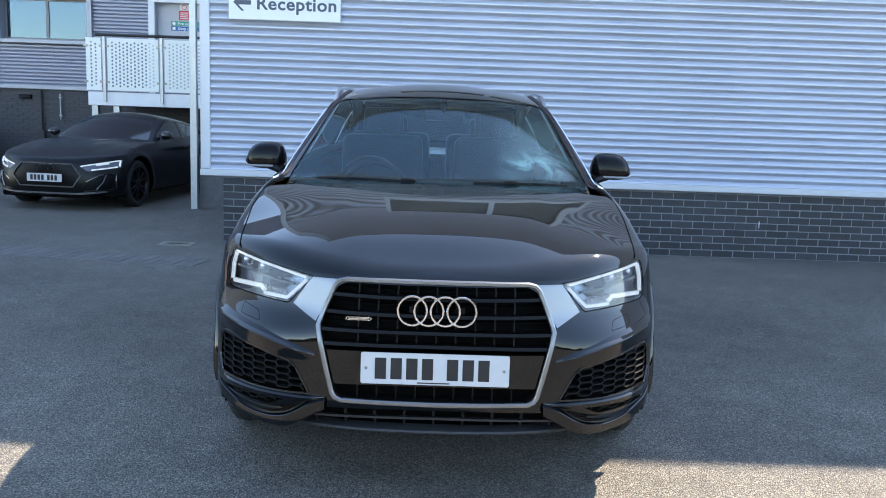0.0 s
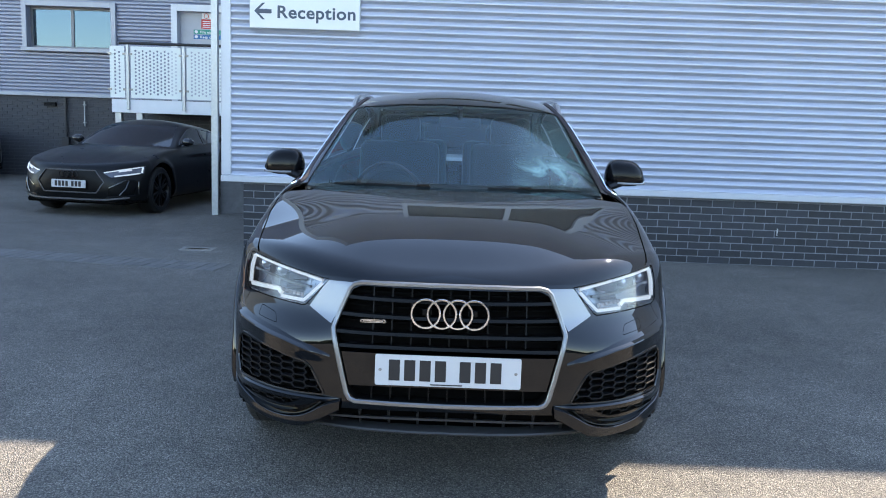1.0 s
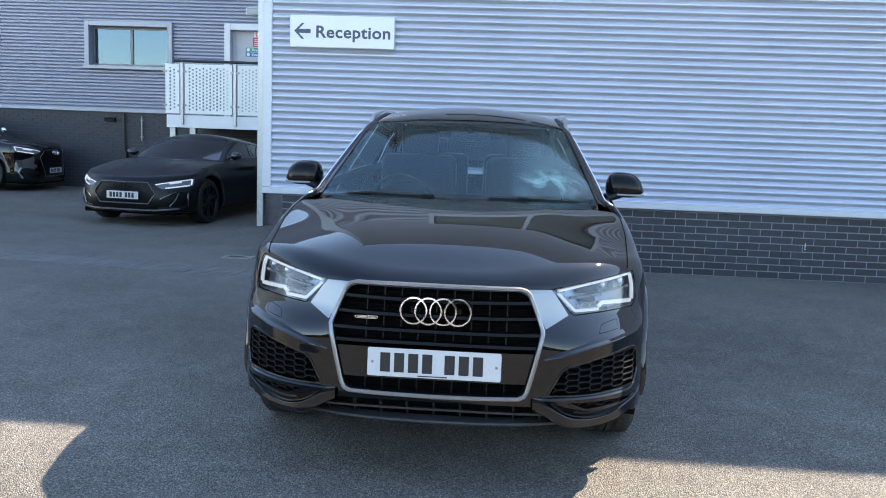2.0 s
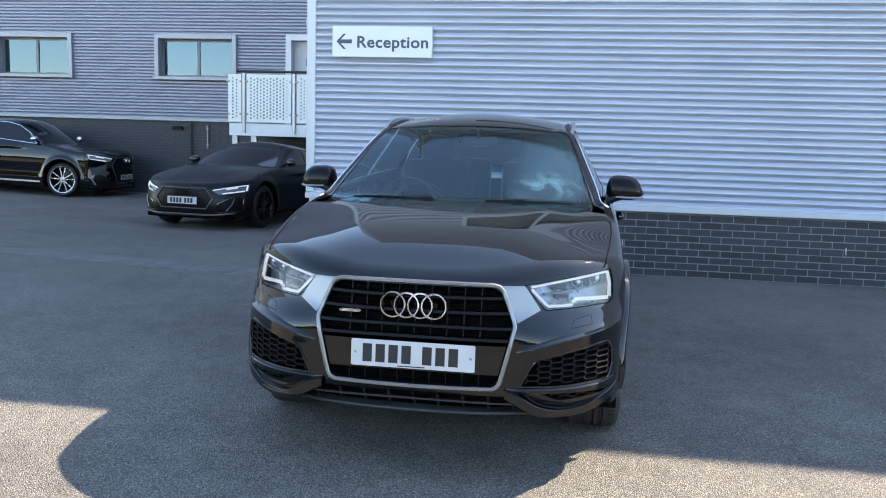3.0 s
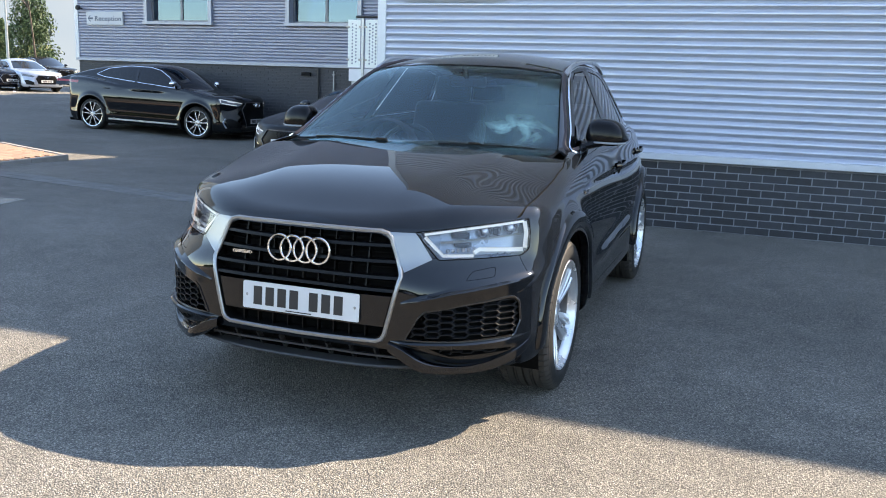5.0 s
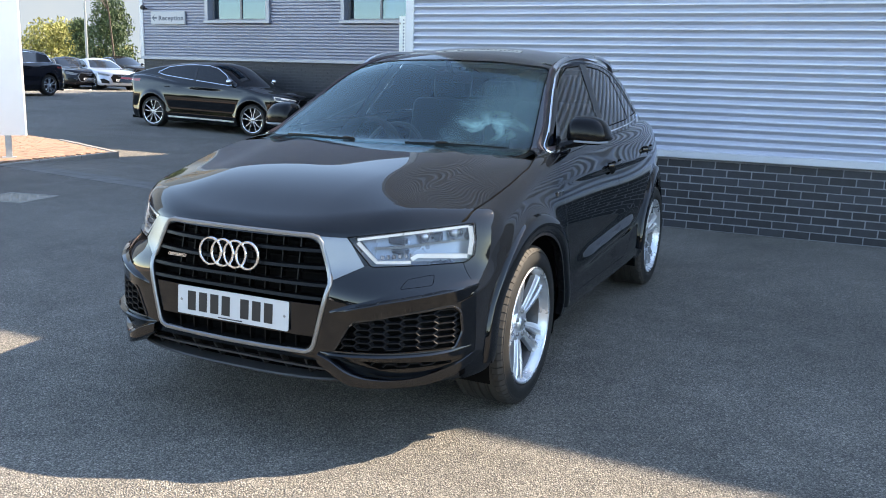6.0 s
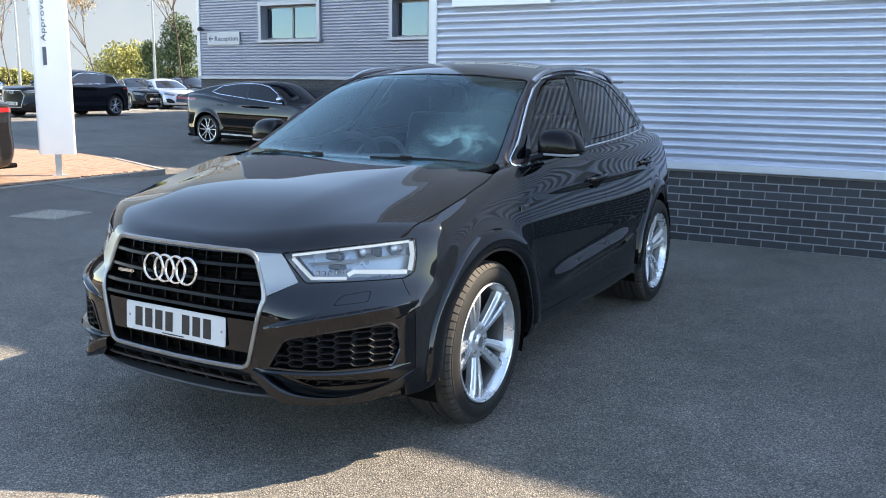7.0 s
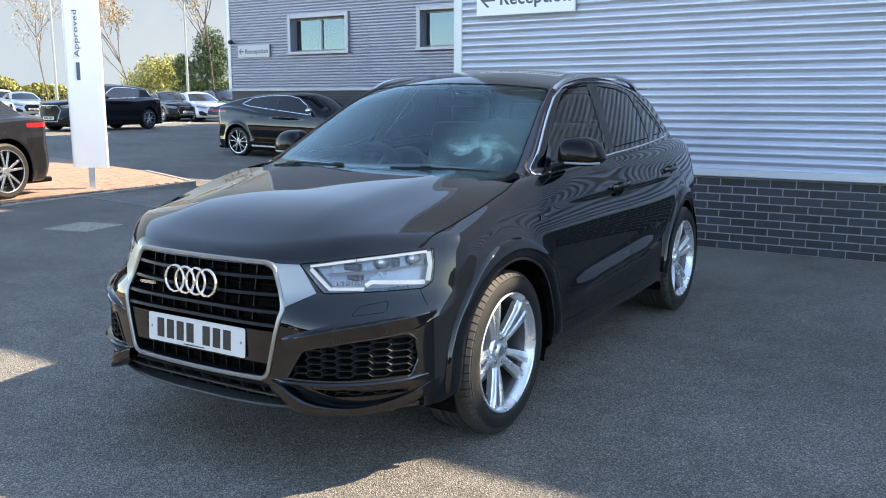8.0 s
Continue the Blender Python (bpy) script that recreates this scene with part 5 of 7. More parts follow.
    p = on_front(field, [(-0.272, 0.694)])[0]
    part("badge", moved(join(box((-0.045, -0.004, -0.006), (0.045, 0.0, -0.0035)), box((-0.045, -0.004, 0.0035), (0.045, 0.0, 0.006)), box((-0.045, -0.004, -0.006), (-0.041, 0, 0.006)), box((0.041, -0.004, -0.006), (0.045, 0, 0.006)), box((-0.036, -0.004, -0.002), (0.036, 0.0, 0.002))), Matrix.Translation((-0.272, p.y + 0.002, 0.690))), "chrome", car, "small chrome bar badge")
    # side intakes with honeycomb
    intake = [(0.442, 0.412), (0.62, 0.409), (0.808, 0.412), (0.823, 0.470), (0.816, 0.550), (0.797, 0.572), (0.650, 0.553), (0.520, 0.527), (0.497, 0.510)]
    ids = skin.pick((0.38, -0.1, 0.38), (0.95, 0.55, 0.62), (0.2, -1, 0))
    in_in = skin.carve(ids, rounded(intake, 0.012, 3), (X, Z))[0]
    comb = honeycomb(field, rounded(intake, 0.012, 3), 0.043, 0.030, 0.0036)
    for sd in (1, -1):
        pk = skin.pocket(in_in, (0, 1, 0), 0.040)
        hold = part("side_intake", pk if sd > 0 else mirrored(pk), "gap_black", car, "black honeycomb side intake")
        part("honeycomb", comb if sd > 0 else mirrored(comb), "comb_black", hold)["kind"] = "stuff"
    both("intake_rim", sweep(on_front(field, dense(rounded(intake, 0.012, 3), 0.02), 0.0), [(-0.004, -0.004), (0.004, -0.004), (0.003, 0.004), (-0.003, 0.004)], closed=True, up=(0, -1, 0)), "gloss_black", car, smooth=True)
    # blade above each intake
    blade = [(0.426, 0.551), (0.50, 0.574), (0.60, 0.598), (0.70, 0.614), (0.79, 0.628), (0.846, 0.640)]
    pts = on_front(field, dense(blade, 0.03, False))

    def blade_ring(q):
        k = min(1, 5 * q + 0.05) * min(1, 8 * (1 - q) + 0.1)
        w = 0.022 + 0.030 * min(1, 3 * q)
        return [(-0.022, -0.008), (-0.008, 0.004 * k), (-0.002, 0.017 * k), (0.002, 0.019 * k), (0.008, 0.018 * k), (w * 0.6, 0.013 * k), (w, 0.009 * k), (w + 0.003, -0.008)]
    both("bumper_blade", sweep(pts, blade_ring, up=(0.25, -1, 0)), "paint_black", car, smooth=True, sharp=24)
    # lower slots and splitter
    slot = [(0.52, 0.386), (0.62, 0.378), (0.80, 0.376), (0.795, 0.352), (0.60, 0.347)]
    ids = skin.pick((0.38, -0.1, 0.3), (0.95, 0.6, 0.42), (0.2, -1, 0))
    sl_in = skin.carve(ids, slot, (X, Z))[0]
    pk = skin.pocket(sl_in, (0, 1, 0), 0.03)
    both("lower_slot", pk, "gap_black", car)
    comb2 = honeycomb(field, slot, 0.032, 0.018, 0.003)
    both("slot_mesh", comb2, "comb_black", car)
    mouth = [(-0.2, 0.366), (0.425, 0.366), (0.480, 0.296), (-0.2, 0.290)]
    ids = skin.pick((0, -0.1, 0.24), (0.6, 0.3, 0.42), (0, -1, 0))
    mo_in = skin.carve(ids, mouth, (X, Z))[0]
    pk = skin.pocket(mo_in, (0, 1, 0), 0.06)
    low = part("lower_intake", join(pk, mirrored(pk)), "gap_black", car, "black lower air intake")
    for i in range(-4, 5):
        x = 0.105 * i
        a, b = on_front(field, [(x, 0.292), (x, 0.364)])
        part("intake_bar", sweep([a + Vector((0, 0.022, 0)), b + Vector((0, 0.022, 0))], [(-0.004, -0.012), (0.004, -0.012), (0.004, 0.012), (-0.004, 0.012)], up=(0, -1, 0)), "plastic_black", low)
    pts = on_front(field, dense([(-0.45, 0.328), (0.45, 0.328)], 0.04, False))
    part("intake_bar", sweep([p + Vector((0, 0.012, 0)) for p in pts], [(-0.004, -0.012), (0.004, -0.012), (0.004, 0.006), (-0.004, 0.006)], up=(0, -1, 0)), "plastic_black", low)
    ledge = on_front(field, dense([(0.385, 0.392), (0.50, 0.394), (0.66, 0.394), (0.80, 0.396), (0.842, 0.402)], 0.03, False))
    both("bumper_ledge", sweep(ledge, lambda q: [(-0.014, -0.006), (0.006 + 0.014 * q, -0.006), (0.004 + 0.013 * q, 0.016 * min(1, 6 * q, 6 * (1 - q)) + 0.001), (-0.006, 0.022 * min(1, 6 * q, 6 * (1 - q)) + 0.001), (-0.012, 0.016 * min(1, 6 * q, 6 * (1 - q)))], up=(0.2, -1, 0)), "paint_black", car, smooth=True, sharp=28)
    # splitter: a strut that drops from the middle opening, then a blade that runs out and up to the corner
    fore = spline([(0.385, -0.004), (0.45, -0.006), (0.506, 0.0), (0.58, 0.050), (0.673, 0.135), (0.745, 0.205), (0.80, 0.270), (0.84, 0.340), (0.858, 0.400)])
    foot = spline([(0.385, 0.360), (0.45, 0.328), (0.506, 0.299), (0.58, 0.281), (0.673, 0.274), (0.745, 0.282), (0.80, 0.302), (0.84, 0.334), (0.858, 0.362)])
    tall = spline([(0.385, 0.036), (0.45, 0.046), (0.506, 0.044), (0.58, 0.034), (0.70, 0.034), (0.80, 0.040), (0.858, 0.032)])
    vs, fs = [], []
    stops = np.linspace(0.385, 0.858, 30)
    for x in stops:
        y, z, t = float(fore(x)), float(foot(x)), float(tall(x))
        for dy, dz in ((0.11, 0.022 + t), (0.030, 0.010 + t), (0.006, 0.004 + t), (0.0, t), (-0.003, t * 0.5), (-0.001, 0.004), (0.006, 0.0), (0.11, -0.012)):
            vs.append((x - 0.15 * min(0, dy), y + dy, z + dz))
    for i in range(len(stops) - 1):
        for k in range(7):
            fs.append((i * 8 + k, i * 8 + 8 + k, i * 8 + 9 + k, i * 8 + 1 + k))
    both("splitter_blade", (vs, fs), "paint_black", car, "gloss black splitter blade", smooth=True, sharp=28)
    spat = [Vector((0.822, 0.335, 0.300)), Vector((0.846, 0.390, 0.302)), Vector((0.858, 0.440, 0.304)), Vector((0.862, 0.462, 0.306))]
    both("bumper_spat", sweep(spat, [(-0.035, -0.020), (0.000, -0.022), (0.006, -0.012), (0.010, 0.040), (0.006, 0.076), (-0.030, 0.080)], up=(0, 0, 1)), "paint_black", car, "gloss black spat in front of the wheel", smooth=True, sharp=30)
    # thin lip under the middle opening
    lip = [(x, 0.030 + 0.62 * abs(x) ** 3.2 - 0.012, 0.285 + 0.03 * x * x) for x in np.linspace(-0.50, 0.50, 21)]
    part("front_lip", sweep([Vector(p) for p in lip], [(-0.010, -0.05), (0.006, -0.05), (0.008, 0.006), (0.005, 0.012), (0.0, 0.014), (-0.005, 0.010)], up=(0, -1, 0)), "lip_grey", car, "grey front lip", smooth=True, sharp=35)
    # washer cover
    cover = rounded([(0.640, 0.640), (0.730, 0.648), (0.722, 0.684), (0.652, 0.672)], 0.008, 2)
    ids = skin.pick((0.6, 0, 0.6), (0.85, 0.6, 0.72), (0.2, -1, 0))
    cov_in, cov_rim = skin.panel(ids, cover, (X, Z), 0.0015)
    joints.append(cov_rim)
    two("washer_cover", cov_in, "paint_black")
    # bonnet
    ids = skin.pick((0, -0.1, 0.78), (0.9, 1.5, 1.2), (0, -0.25, 1))
    ids = [i for i in ids if i in skin.rest]
    above = skin.carve(ids, [(-0.3, 0.834), (0.33, 0.830), (0.40, 0.8245), (0.437, 0.8235), (0.60, 0.843), (0.80, 0.867), (0.84, 0.873), (0.95, 0.89), (0.95, 1.4), (-0.3, 1.4)], (X, Z))[0]
    plan = [(-0.3, -0.12), (0.5, -0.12), (0.735, 0.30), (0.778, 0.43), (0.795, 0.60), (0.811, 0.80), (0.813, 1.00), (0.782, 1.20), (0.742, 1.258), (0.66, 1.262), (-0.3, 1.262)]
    ring, beyond = skin.carve(above, plan, (X, Y))
    skin.rest |= set(beyond)
    bon_in, bon_rim = skin.carve(ring, plan, (X, Y), 0.006)
    lid_in = skin.carve(bon_in, [(-0.4, -0.2), (0.9, -0.2), (0.9, 1.28), (0.66, 1.225), (0.5, 1.168), (0.3, 1.118), (0.0, 1.096), (-0.4, 1.096)], (X, Y))[0]
    joints.append(bon_rim)
    one("bonnet", lid_in, "paint_bonnet", label="glossy black bonnet with fine dust and a painted sheen")
    # doors
    front_door = [(1.33, 0.62), (1.302, 0.86), (1.31, 1.045), (2.33, 1.100), (2.325, 0.90), (2.30, 0.60), (2.29, 0.36), (1.44, 0.36), (1.38, 0.44)]
    rear_door = [(2.336, 1.100), (2.331, 0.90), (2.306, 0.60), (2.296, 0.36), (2.98, 0.37), (3.08, 0.60), (3.20, 0.82), (3.38, 0.95), (3.52, 1.130)]
    ids = skin.pick((0.55, 1.1, 0.3), (1.0, 3.7, 1.12), (1, 0, 0.1))
    fd, fr = skin.panel(ids, front_door, (Y, Z), 0.0025)
    ids = skin.pick((0.55, 1.1, 0.3), (1.0, 3.7, 1.12), (1, 0, 0.1))
    rd, rr = skin.panel(ids, rear_door, (Y, Z), 0.0025)
    joints += [fr, rr]
    doors = two("front_door", fd, "paint_black")
    rdoors = two("rear_door", rd, "paint_black")
    # handles in their cups
    for (hy, hz), ds in (((2.155, 0.935), doors), ((3.13, 0.960), rdoors)):
        c = on_side(field, [(hy, hz)])[0]
        cup = [(c.x - 0.001, hy + 0.075 * math.cos(a * math.pi / 12), hz + 0.036 * math.sin(a * math.pi / 12)) for a in range(24)]
        bar = sweep([Vector((c.x + 0.004, hy - 0.105, hz + 0.012)), Vector((c.x + 0.026, hy - 0.085, hz + 0.016)), Vector((c.x + 0.032, hy - 0.02, hz + 0.019)), Vector((c.x + 0.030, hy + 0.055, hz + 0.022)), Vector((c.x + 0.022, hy + 0.10, hz + 0.024)), Vector((c.x + 0.002, hy + 0.112, hz + 0.024))], ring_of(0.007, 8, 0.015), up=(0, 0, 1))
        dish = ([(c.x + 0.0015, hy, hz)] + [(x + 0.003, y, z) for x, y, z in cup], [(0, 1 + i, 1 + (i + 1) % 24) for i in range(24)])
        for sd, d in zip((1, -1), ds):
            part("handle", bar if sd > 0 else mirrored(bar), "paint_black", d, smooth=True)
            part("handle_cup", dish if sd > 0 else mirrored(dish), "gap_black", d)
    # front bumper and wings from what is left
    ids = skin.pick((0, -0.2, 0.1), (1.0, 0.75, 0.93))
    bump_in, bump_rim = skin.panel(ids, [(-0.3, 0.1), (0.56, 0.1), (0.56, 0.732), (0.372, 0.728), (0.372, 0.92), (-0.3, 0.92)], (Y, Z), 0.002)
    joints.append(bump_rim)
    one("front_bumper", bump_in, "paint_black", label="glossy black front bumper")
    ids = skin.pick((0.5, 0.1, 0.3), (1.0, 1.5, 1.2))
    wing_in, wing_rim = skin.panel(ids, [(0.05, 0.3), (1.305, 0.3), (1.300, 0.86), (1.306, 1.2), (0.05, 1.2)], (Y, Z), 0.001)
    joints.append(wing_rim)
    two("wing", wing_in, "paint_dust_sheen", label="black wing with fine dust and a painted sheen")
    ids = skin.pick((0, 1.5, 1.38), (0.9, 4.1, 1.7), (0, 0, 1))
    roof_in = skin.carve(ids, [(-0.3, 1.6), (0.555, 1.6), (0.555, 2.2), (0.54, 3.1), (0.50, 3.98), (-0.3, 4.02)], (X, Y))[0]
    one("roof", roof_in, "paint_black", label="glossy black roof")
    ids = skin.pick((0, 3.7, 0.95), (0.9, 4.6, 1.45), (0, 1, 0.3))
    back_in = skin.carve(ids, rounded([(-0.3, 1.07), (0.60, 1.07), (0.50, 1.38), (-0.3, 1.41)], 0.04), (X, Z))[0]
    one("rear_screen", back_in, "glass_side", label="dark tinted rear window")
    ids = skin.pick((0.4, 4.12, 0.7), (0.80, 4.6, 1.1), (0, 1, 0))
    tail_in = skin.carve(ids, [(0.45, 0.86), (0.9, 0.84), (0.9, 1.03), (0.48, 1.0)], (X, Z))[0]
    two("tail_lamp", tail_in, "red_lens", label="red tail lamp", shift=0.002)
    one("body_shell", sorted(skin.rest), "paint_black")
    one("panel_gap", [i for j in joints for i in j], "gap_black", shift=-0.006)
    # arch lips and liners
    for hy, ids in arches:
        ring = [(hy + 0.415 * math.cos(a), 0.345 + 0.415 * math.sin(a)) for a in np.linspace(-0.12, math.pi + 0.12, 44)]
        pts = on_side(field, ring)
        both("arch_lip", sweep(pts, [(-0.010, -0.030), (0.002, -0.030), (0.003, 0.004), (-0.006, 0.006), (-0.016, 0.004)], up=(1, 0, 0)), "gloss_black", car, smooth=True, sharp=40)
        vs, fs = [], []
        angs = np.linspace(-0.03, math.pi + (0.06 if hy < 2 else 0.02), 44)
        prof = ((0.494, 0.0), (0.490, 0.011), (0.484, 0.015), (0.455, 0.012), (0.430, 0.013), (0.419, 0.010), (0.414, 0.0), (0.414, -0.035))
        for a in angs:
            for (r, out), p in zip(prof, on_side(field, [(hy + max(r, 0.418) * math.cos(a), 0.345 + max(r, 0.418) * math.sin(a)) for r, _ in prof])):
                vs.append((p.x + out, hy + r * math.cos(a), 0.345 + r * math.sin(a)))
        n = len(prof)
        for i in range(len(angs) - 1):
            for k in range(n - 1):
                fs.append((i * n + k, i * n + k + 1, i * n + n + k + 1, i * n + n + k))
        both("arch_flare", (vs, fs), "paint_black", car, smooth=True, sharp=60)
        vs, fs = [], []
        angles = np.linspace(-0.35, math.pi + 0.35, 40)
        for a in angles:
            for r, x in ((0.412, 0.90), (0.425, 0.86), (0.425, 0.55), (0.02, 0.55)):
                vs.append((x, hy + r * math.cos(a), 0.345 + r * math.sin(a)))
        for i in range(len(angles) - 1):
            for k in range(1, 3):
                fs.append((i * 4 + k, i * 4 + k + 1, i * 4 + 5 + k, i * 4 + 4 + k))
        both("arch_liner", (vs, fs), "gap_black", car)
    # wheels
    for sd in (1, -1):
        wheel(car, sd * 0.762, 0.920, 0.3455, sd, "twin", 0.252, 0.3455, 0.245, phase=41)
        wheel(car, sd * 0.762, 3.485, 0.3455, sd, "twin", 0.252, 0.3455, 0.245, phase=18)
    # underside
    part("undertray", box((-0.56, 0.42, 0.225), (0.56, 0.50, 0.268), 0.02), "gap_black", car)
    part("underside", box((-0.62, 0.50, 0.215), (0.62, 4.1, 0.275), 0.02), "gap_black", car)
    # mirrors
    for sd in (1, -1):
        vs, fs = [], []
        nu, nv = 20, 16
        for i in range(nu):
            a = 2 * math.pi * i / nu
            for j in range(nv + 1):
                q = j / nv
                # from the stalk side out to the tip
                x = 0.800 + 0.212 * q
                hz = 0.084 * (1 - abs(2 * q - 0.85) ** 3.2 * 0.55) * min(1, (q + 0.02) * 9) ** 0.35 * min(1, (1.015 - q) * 7) ** 0.5
                hy = 0.098 * (1 - abs(2 * q - 0.9) ** 3 * 0.3) * min(1, (q + 0.02) * 9) ** 0.35 * min(1, (1.015 - q) * 7) ** 0.5
                c, s = math.cos(a), math.sin(a)
                k = (abs(c) ** 3.2 + abs(s) ** 3.2) ** (-1 / 3.2)
                y = 1.605 + 0.03 * q + hy * k * c * (1.0 if c < 0 else 0.75)
                z = 1.135 - 0.008 * q + hz * k * s * (1.18 if s > 0 else 0.46)
                vs.append((x, y, z))
        for i in range(nu):
            for j in range(nv):
                i2 = (i + 1) % nu
                fs.append((i * (nv + 1) + j, i * (nv + 1) + j + 1, i2 * (nv + 1) + j + 1, i2 * (nv + 1) + j))
        fs.append([i * (nv + 1) for i in range(nu)])
        fs.append([i * (nv + 1) + nv for i in reversed(range(nu))])

        def sided(s):
            return s if sd > 0 else mirrored(s)
        mir = part("door_mirror", sided((vs, fs)), "mirror_black", car, "gloss black door mirror", smooth=True, sharp=50)
        part("indicator", sided(sweep([Vector((0.85, 1.522, 1.112)), Vector((0.91, 1.524, 1.110)), Vector((0.965, 1.540, 1.109)), Vector((1.004, 1.580, 1.111))], ring_of(0.004, 6, 0.006), up=(0, 0, 1))), "lens_grey", mir, smooth=True)
        part("mirror_foot", sided(sweep([Vector((0.775, 1.52, 1.085)), Vector((0.82, 1.545, 1.10)), Vector((0.875, 1.585, 1.115))], lambda q: ring_of(0.050 - 0.012 * q, 10, 0.026), up=(0, 0, 1))), "mirror_black", mir, smooth=True)
        part("mirror_glass", sided(([(0.845, 1.679, 1.105), (0.965, 1.689, 1.105), (0.965, 1.689, 1.195), (0.845, 1.679, 1.205)], [(0, 3, 2, 1)])), "chrome", mir)
    # corner pane by the mirror
    tri = on_side(field, [(1.385, 1.075), (1.475, 1.08), (1.60, 1.185), (1.595, 1.20)], 0.003)
    both("mirror_sail", ([tuple(p) for p in tri], [(0, 1, 2, 3)]), "gloss_black", car)
    # roof rails
    path = on_top(field, dense([(0.585, 1.97), (0.590, 2.3), (0.585, 2.7), (0.565, 3.1), (0.545, 3.36)], 0.05, False))
    n = len(path)
    rail = [p + Vector((0, 0, 0.036 * (1 - abs(2 * i / (n - 1) - 1) ** 6) + 0.002)) for i, p in enumerate(path)]
    both("roof_rail", sweep(rail, [(-0.012, -0.009), (0.012, -0.011), (0.012, 0.004), (0.004, 0.009), (-0.010, 0.006)], up=(0, 0, 1)), "silver_satin", car, "brushed silver roof rail", smooth=True)
    # wipers
    for x0, x1 in ((-0.58, -0.11), (0.16, 0.62)):
        pts = []
        for k in range(14):
            q = k / 13
            x = x0 + (x1 - x0) * q
            yb = 1.080 + 0.36 * x * x + 0.006 * math.sin(q * math.pi)
            p = on_top(field, [(x, yb)])[0]
            pts.append(p + Vector((0, -0.004, 0.002)))
        wp = part("wiper", sweep(pts, [(-0.003, -0.006), (0.003, -0.006), (0.002, 0.000), (-0.002, 0.000)], up=(0, 0, 1)), "slat_black", car, "black windscreen wiper", smooth=True)
        part("wiper_cap", moved(box((-0.030, -0.006, -0.004), (0.030, 0.006, 0.004), 0.002, 2), Matrix.Translation(pts[12 if x0 < 0 else 5] + Vector((0, -0.005, 0.004)))), "gloss_black", wp)
    part("cowl", box((-0.66, 1.10, 1.02), (0.66, 1.34, 1.055), 0.01), "plastic_black", car)
    p = on_side(field, [(1.245, 0.889)], 0.002)[0]
    both("wing_badge", moved(box((-0.001, -0.042, -0.011), (0.003, 0.042, 0.011), 0.001), Matrix.Translation(p)), "chrome", car, "small chrome bar badge")
    interior(car)
    return car, skin, field


def interior(car):
    cab = new("cabin")
    cab.parent = car
    part("floor_pan", box((-0.72, 1.1, 0.30), (0.72, 3.9, 0.36), 0.01), "interior", cab)
    vs, fs = [], []
    prof = [(1.20, 1.045), (1.36, 1.062), (1.62, 1.055), (1.74, 1.01), (1.78, 0.90), (1.72, 0.70), (1.60, 0.45)]
    for i, x in enumerate(np.linspace(-0.70, 0.70, 15)):
        for y, z in prof:
            vs.append((x, y + 0.10 * x * x, z + 0.012 * math.cos(x * 6) * (1 if z > 1 else 0)))
    k = len(prof)
    for i in range(14):
        for j in range(k - 1):
            fs.append((i * k + j, i * k + k + j, i * k + k + j + 1, i * k + j + 1))
    part("dashboard", (vs, fs), "dash_black", cab, "dark dashboard", smooth=True)
    part("instrument_hood", moved(lathe([(0.17, -0.10), (0.175, 0.0), (0.16, 0.06)], 24, "y", a0=-math.pi / 2, a1=math.pi / 2), pose(-0.36, 1.68, 1.00)), "interior", cab, smooth=True)
    wheel_path = [Vector((0.185 * math.cos(a * math.pi / 18), 0, 0.185 * math.sin(a * math.pi / 18))) for a in range(36)]
    part("steering_wheel", moved(join(sweep(wheel_path, ring_of(0.016, 8), closed=True, up=(0, 1, 0)), box((-0.17, -0.012, -0.02), (0.17, 0.012, 0.03), 0.008), box((-0.03, -0.012, -0.17), (0.03, 0.012, 0.0), 0.008), box((-0.07, -0.02, -0.06), (0.07, 0.03, 0.06), 0.02, 2)), pose(-0.36, 1.93, 0.95, -24, 0, 0)), "seat_leather", cab, smooth=True)
    for x, y, wide in ((-0.36, 2.35, 0.26), (0.36, 2.35, 0.26), (-0.36, 3.18, 0.30), (0.36, 3.18, 0.30)):
        part("seat_cushion", moved(box((-wide, -0.36, -0.10), (wide, 0.22, 0.10), 0.06, 3), pose(x, y, 0.58, 4, 0, 0)), "seat_leather", cab, smooth=True)
        part("seat_back", moved(box((-wide, -0.07, -0.06), (wide, 0.07, 0.66), 0.06, 3), pose(x, y + 0.22, 0.62, -14, 0, 0)), "seat_leather", cab, smooth=True)
        part("headrest", moved(box((-0.13, -0.05, -0.09), (0.13, 0.05, 0.10), 0.045, 3), pose(x, y + 0.40, 1.335 if y < 3 else 1.28, -8, 0, 0)), "seat_leather", cab, smooth=True)
    part("interior_mirror", moved(box((-0.115, -0.02, -0.035), (0.115, 0.02, 0.035), 0.018, 2), pose(0.02, 1.93, 1.40, 14, 0, 0)), "interior", cab, smooth=True)
    part("mirror_arm", sweep([Vector((0.02, 1.85, 1.475)), Vector((0.02, 1.90, 1.42))], ring_of(0.016, 8), up=(1, 0, 0)), "interior", cab)
    part("headlining", box((-0.52, 2.05, 1.47), (0.52, 3.7, 1.485), 0.005), "interior_pale", cab)


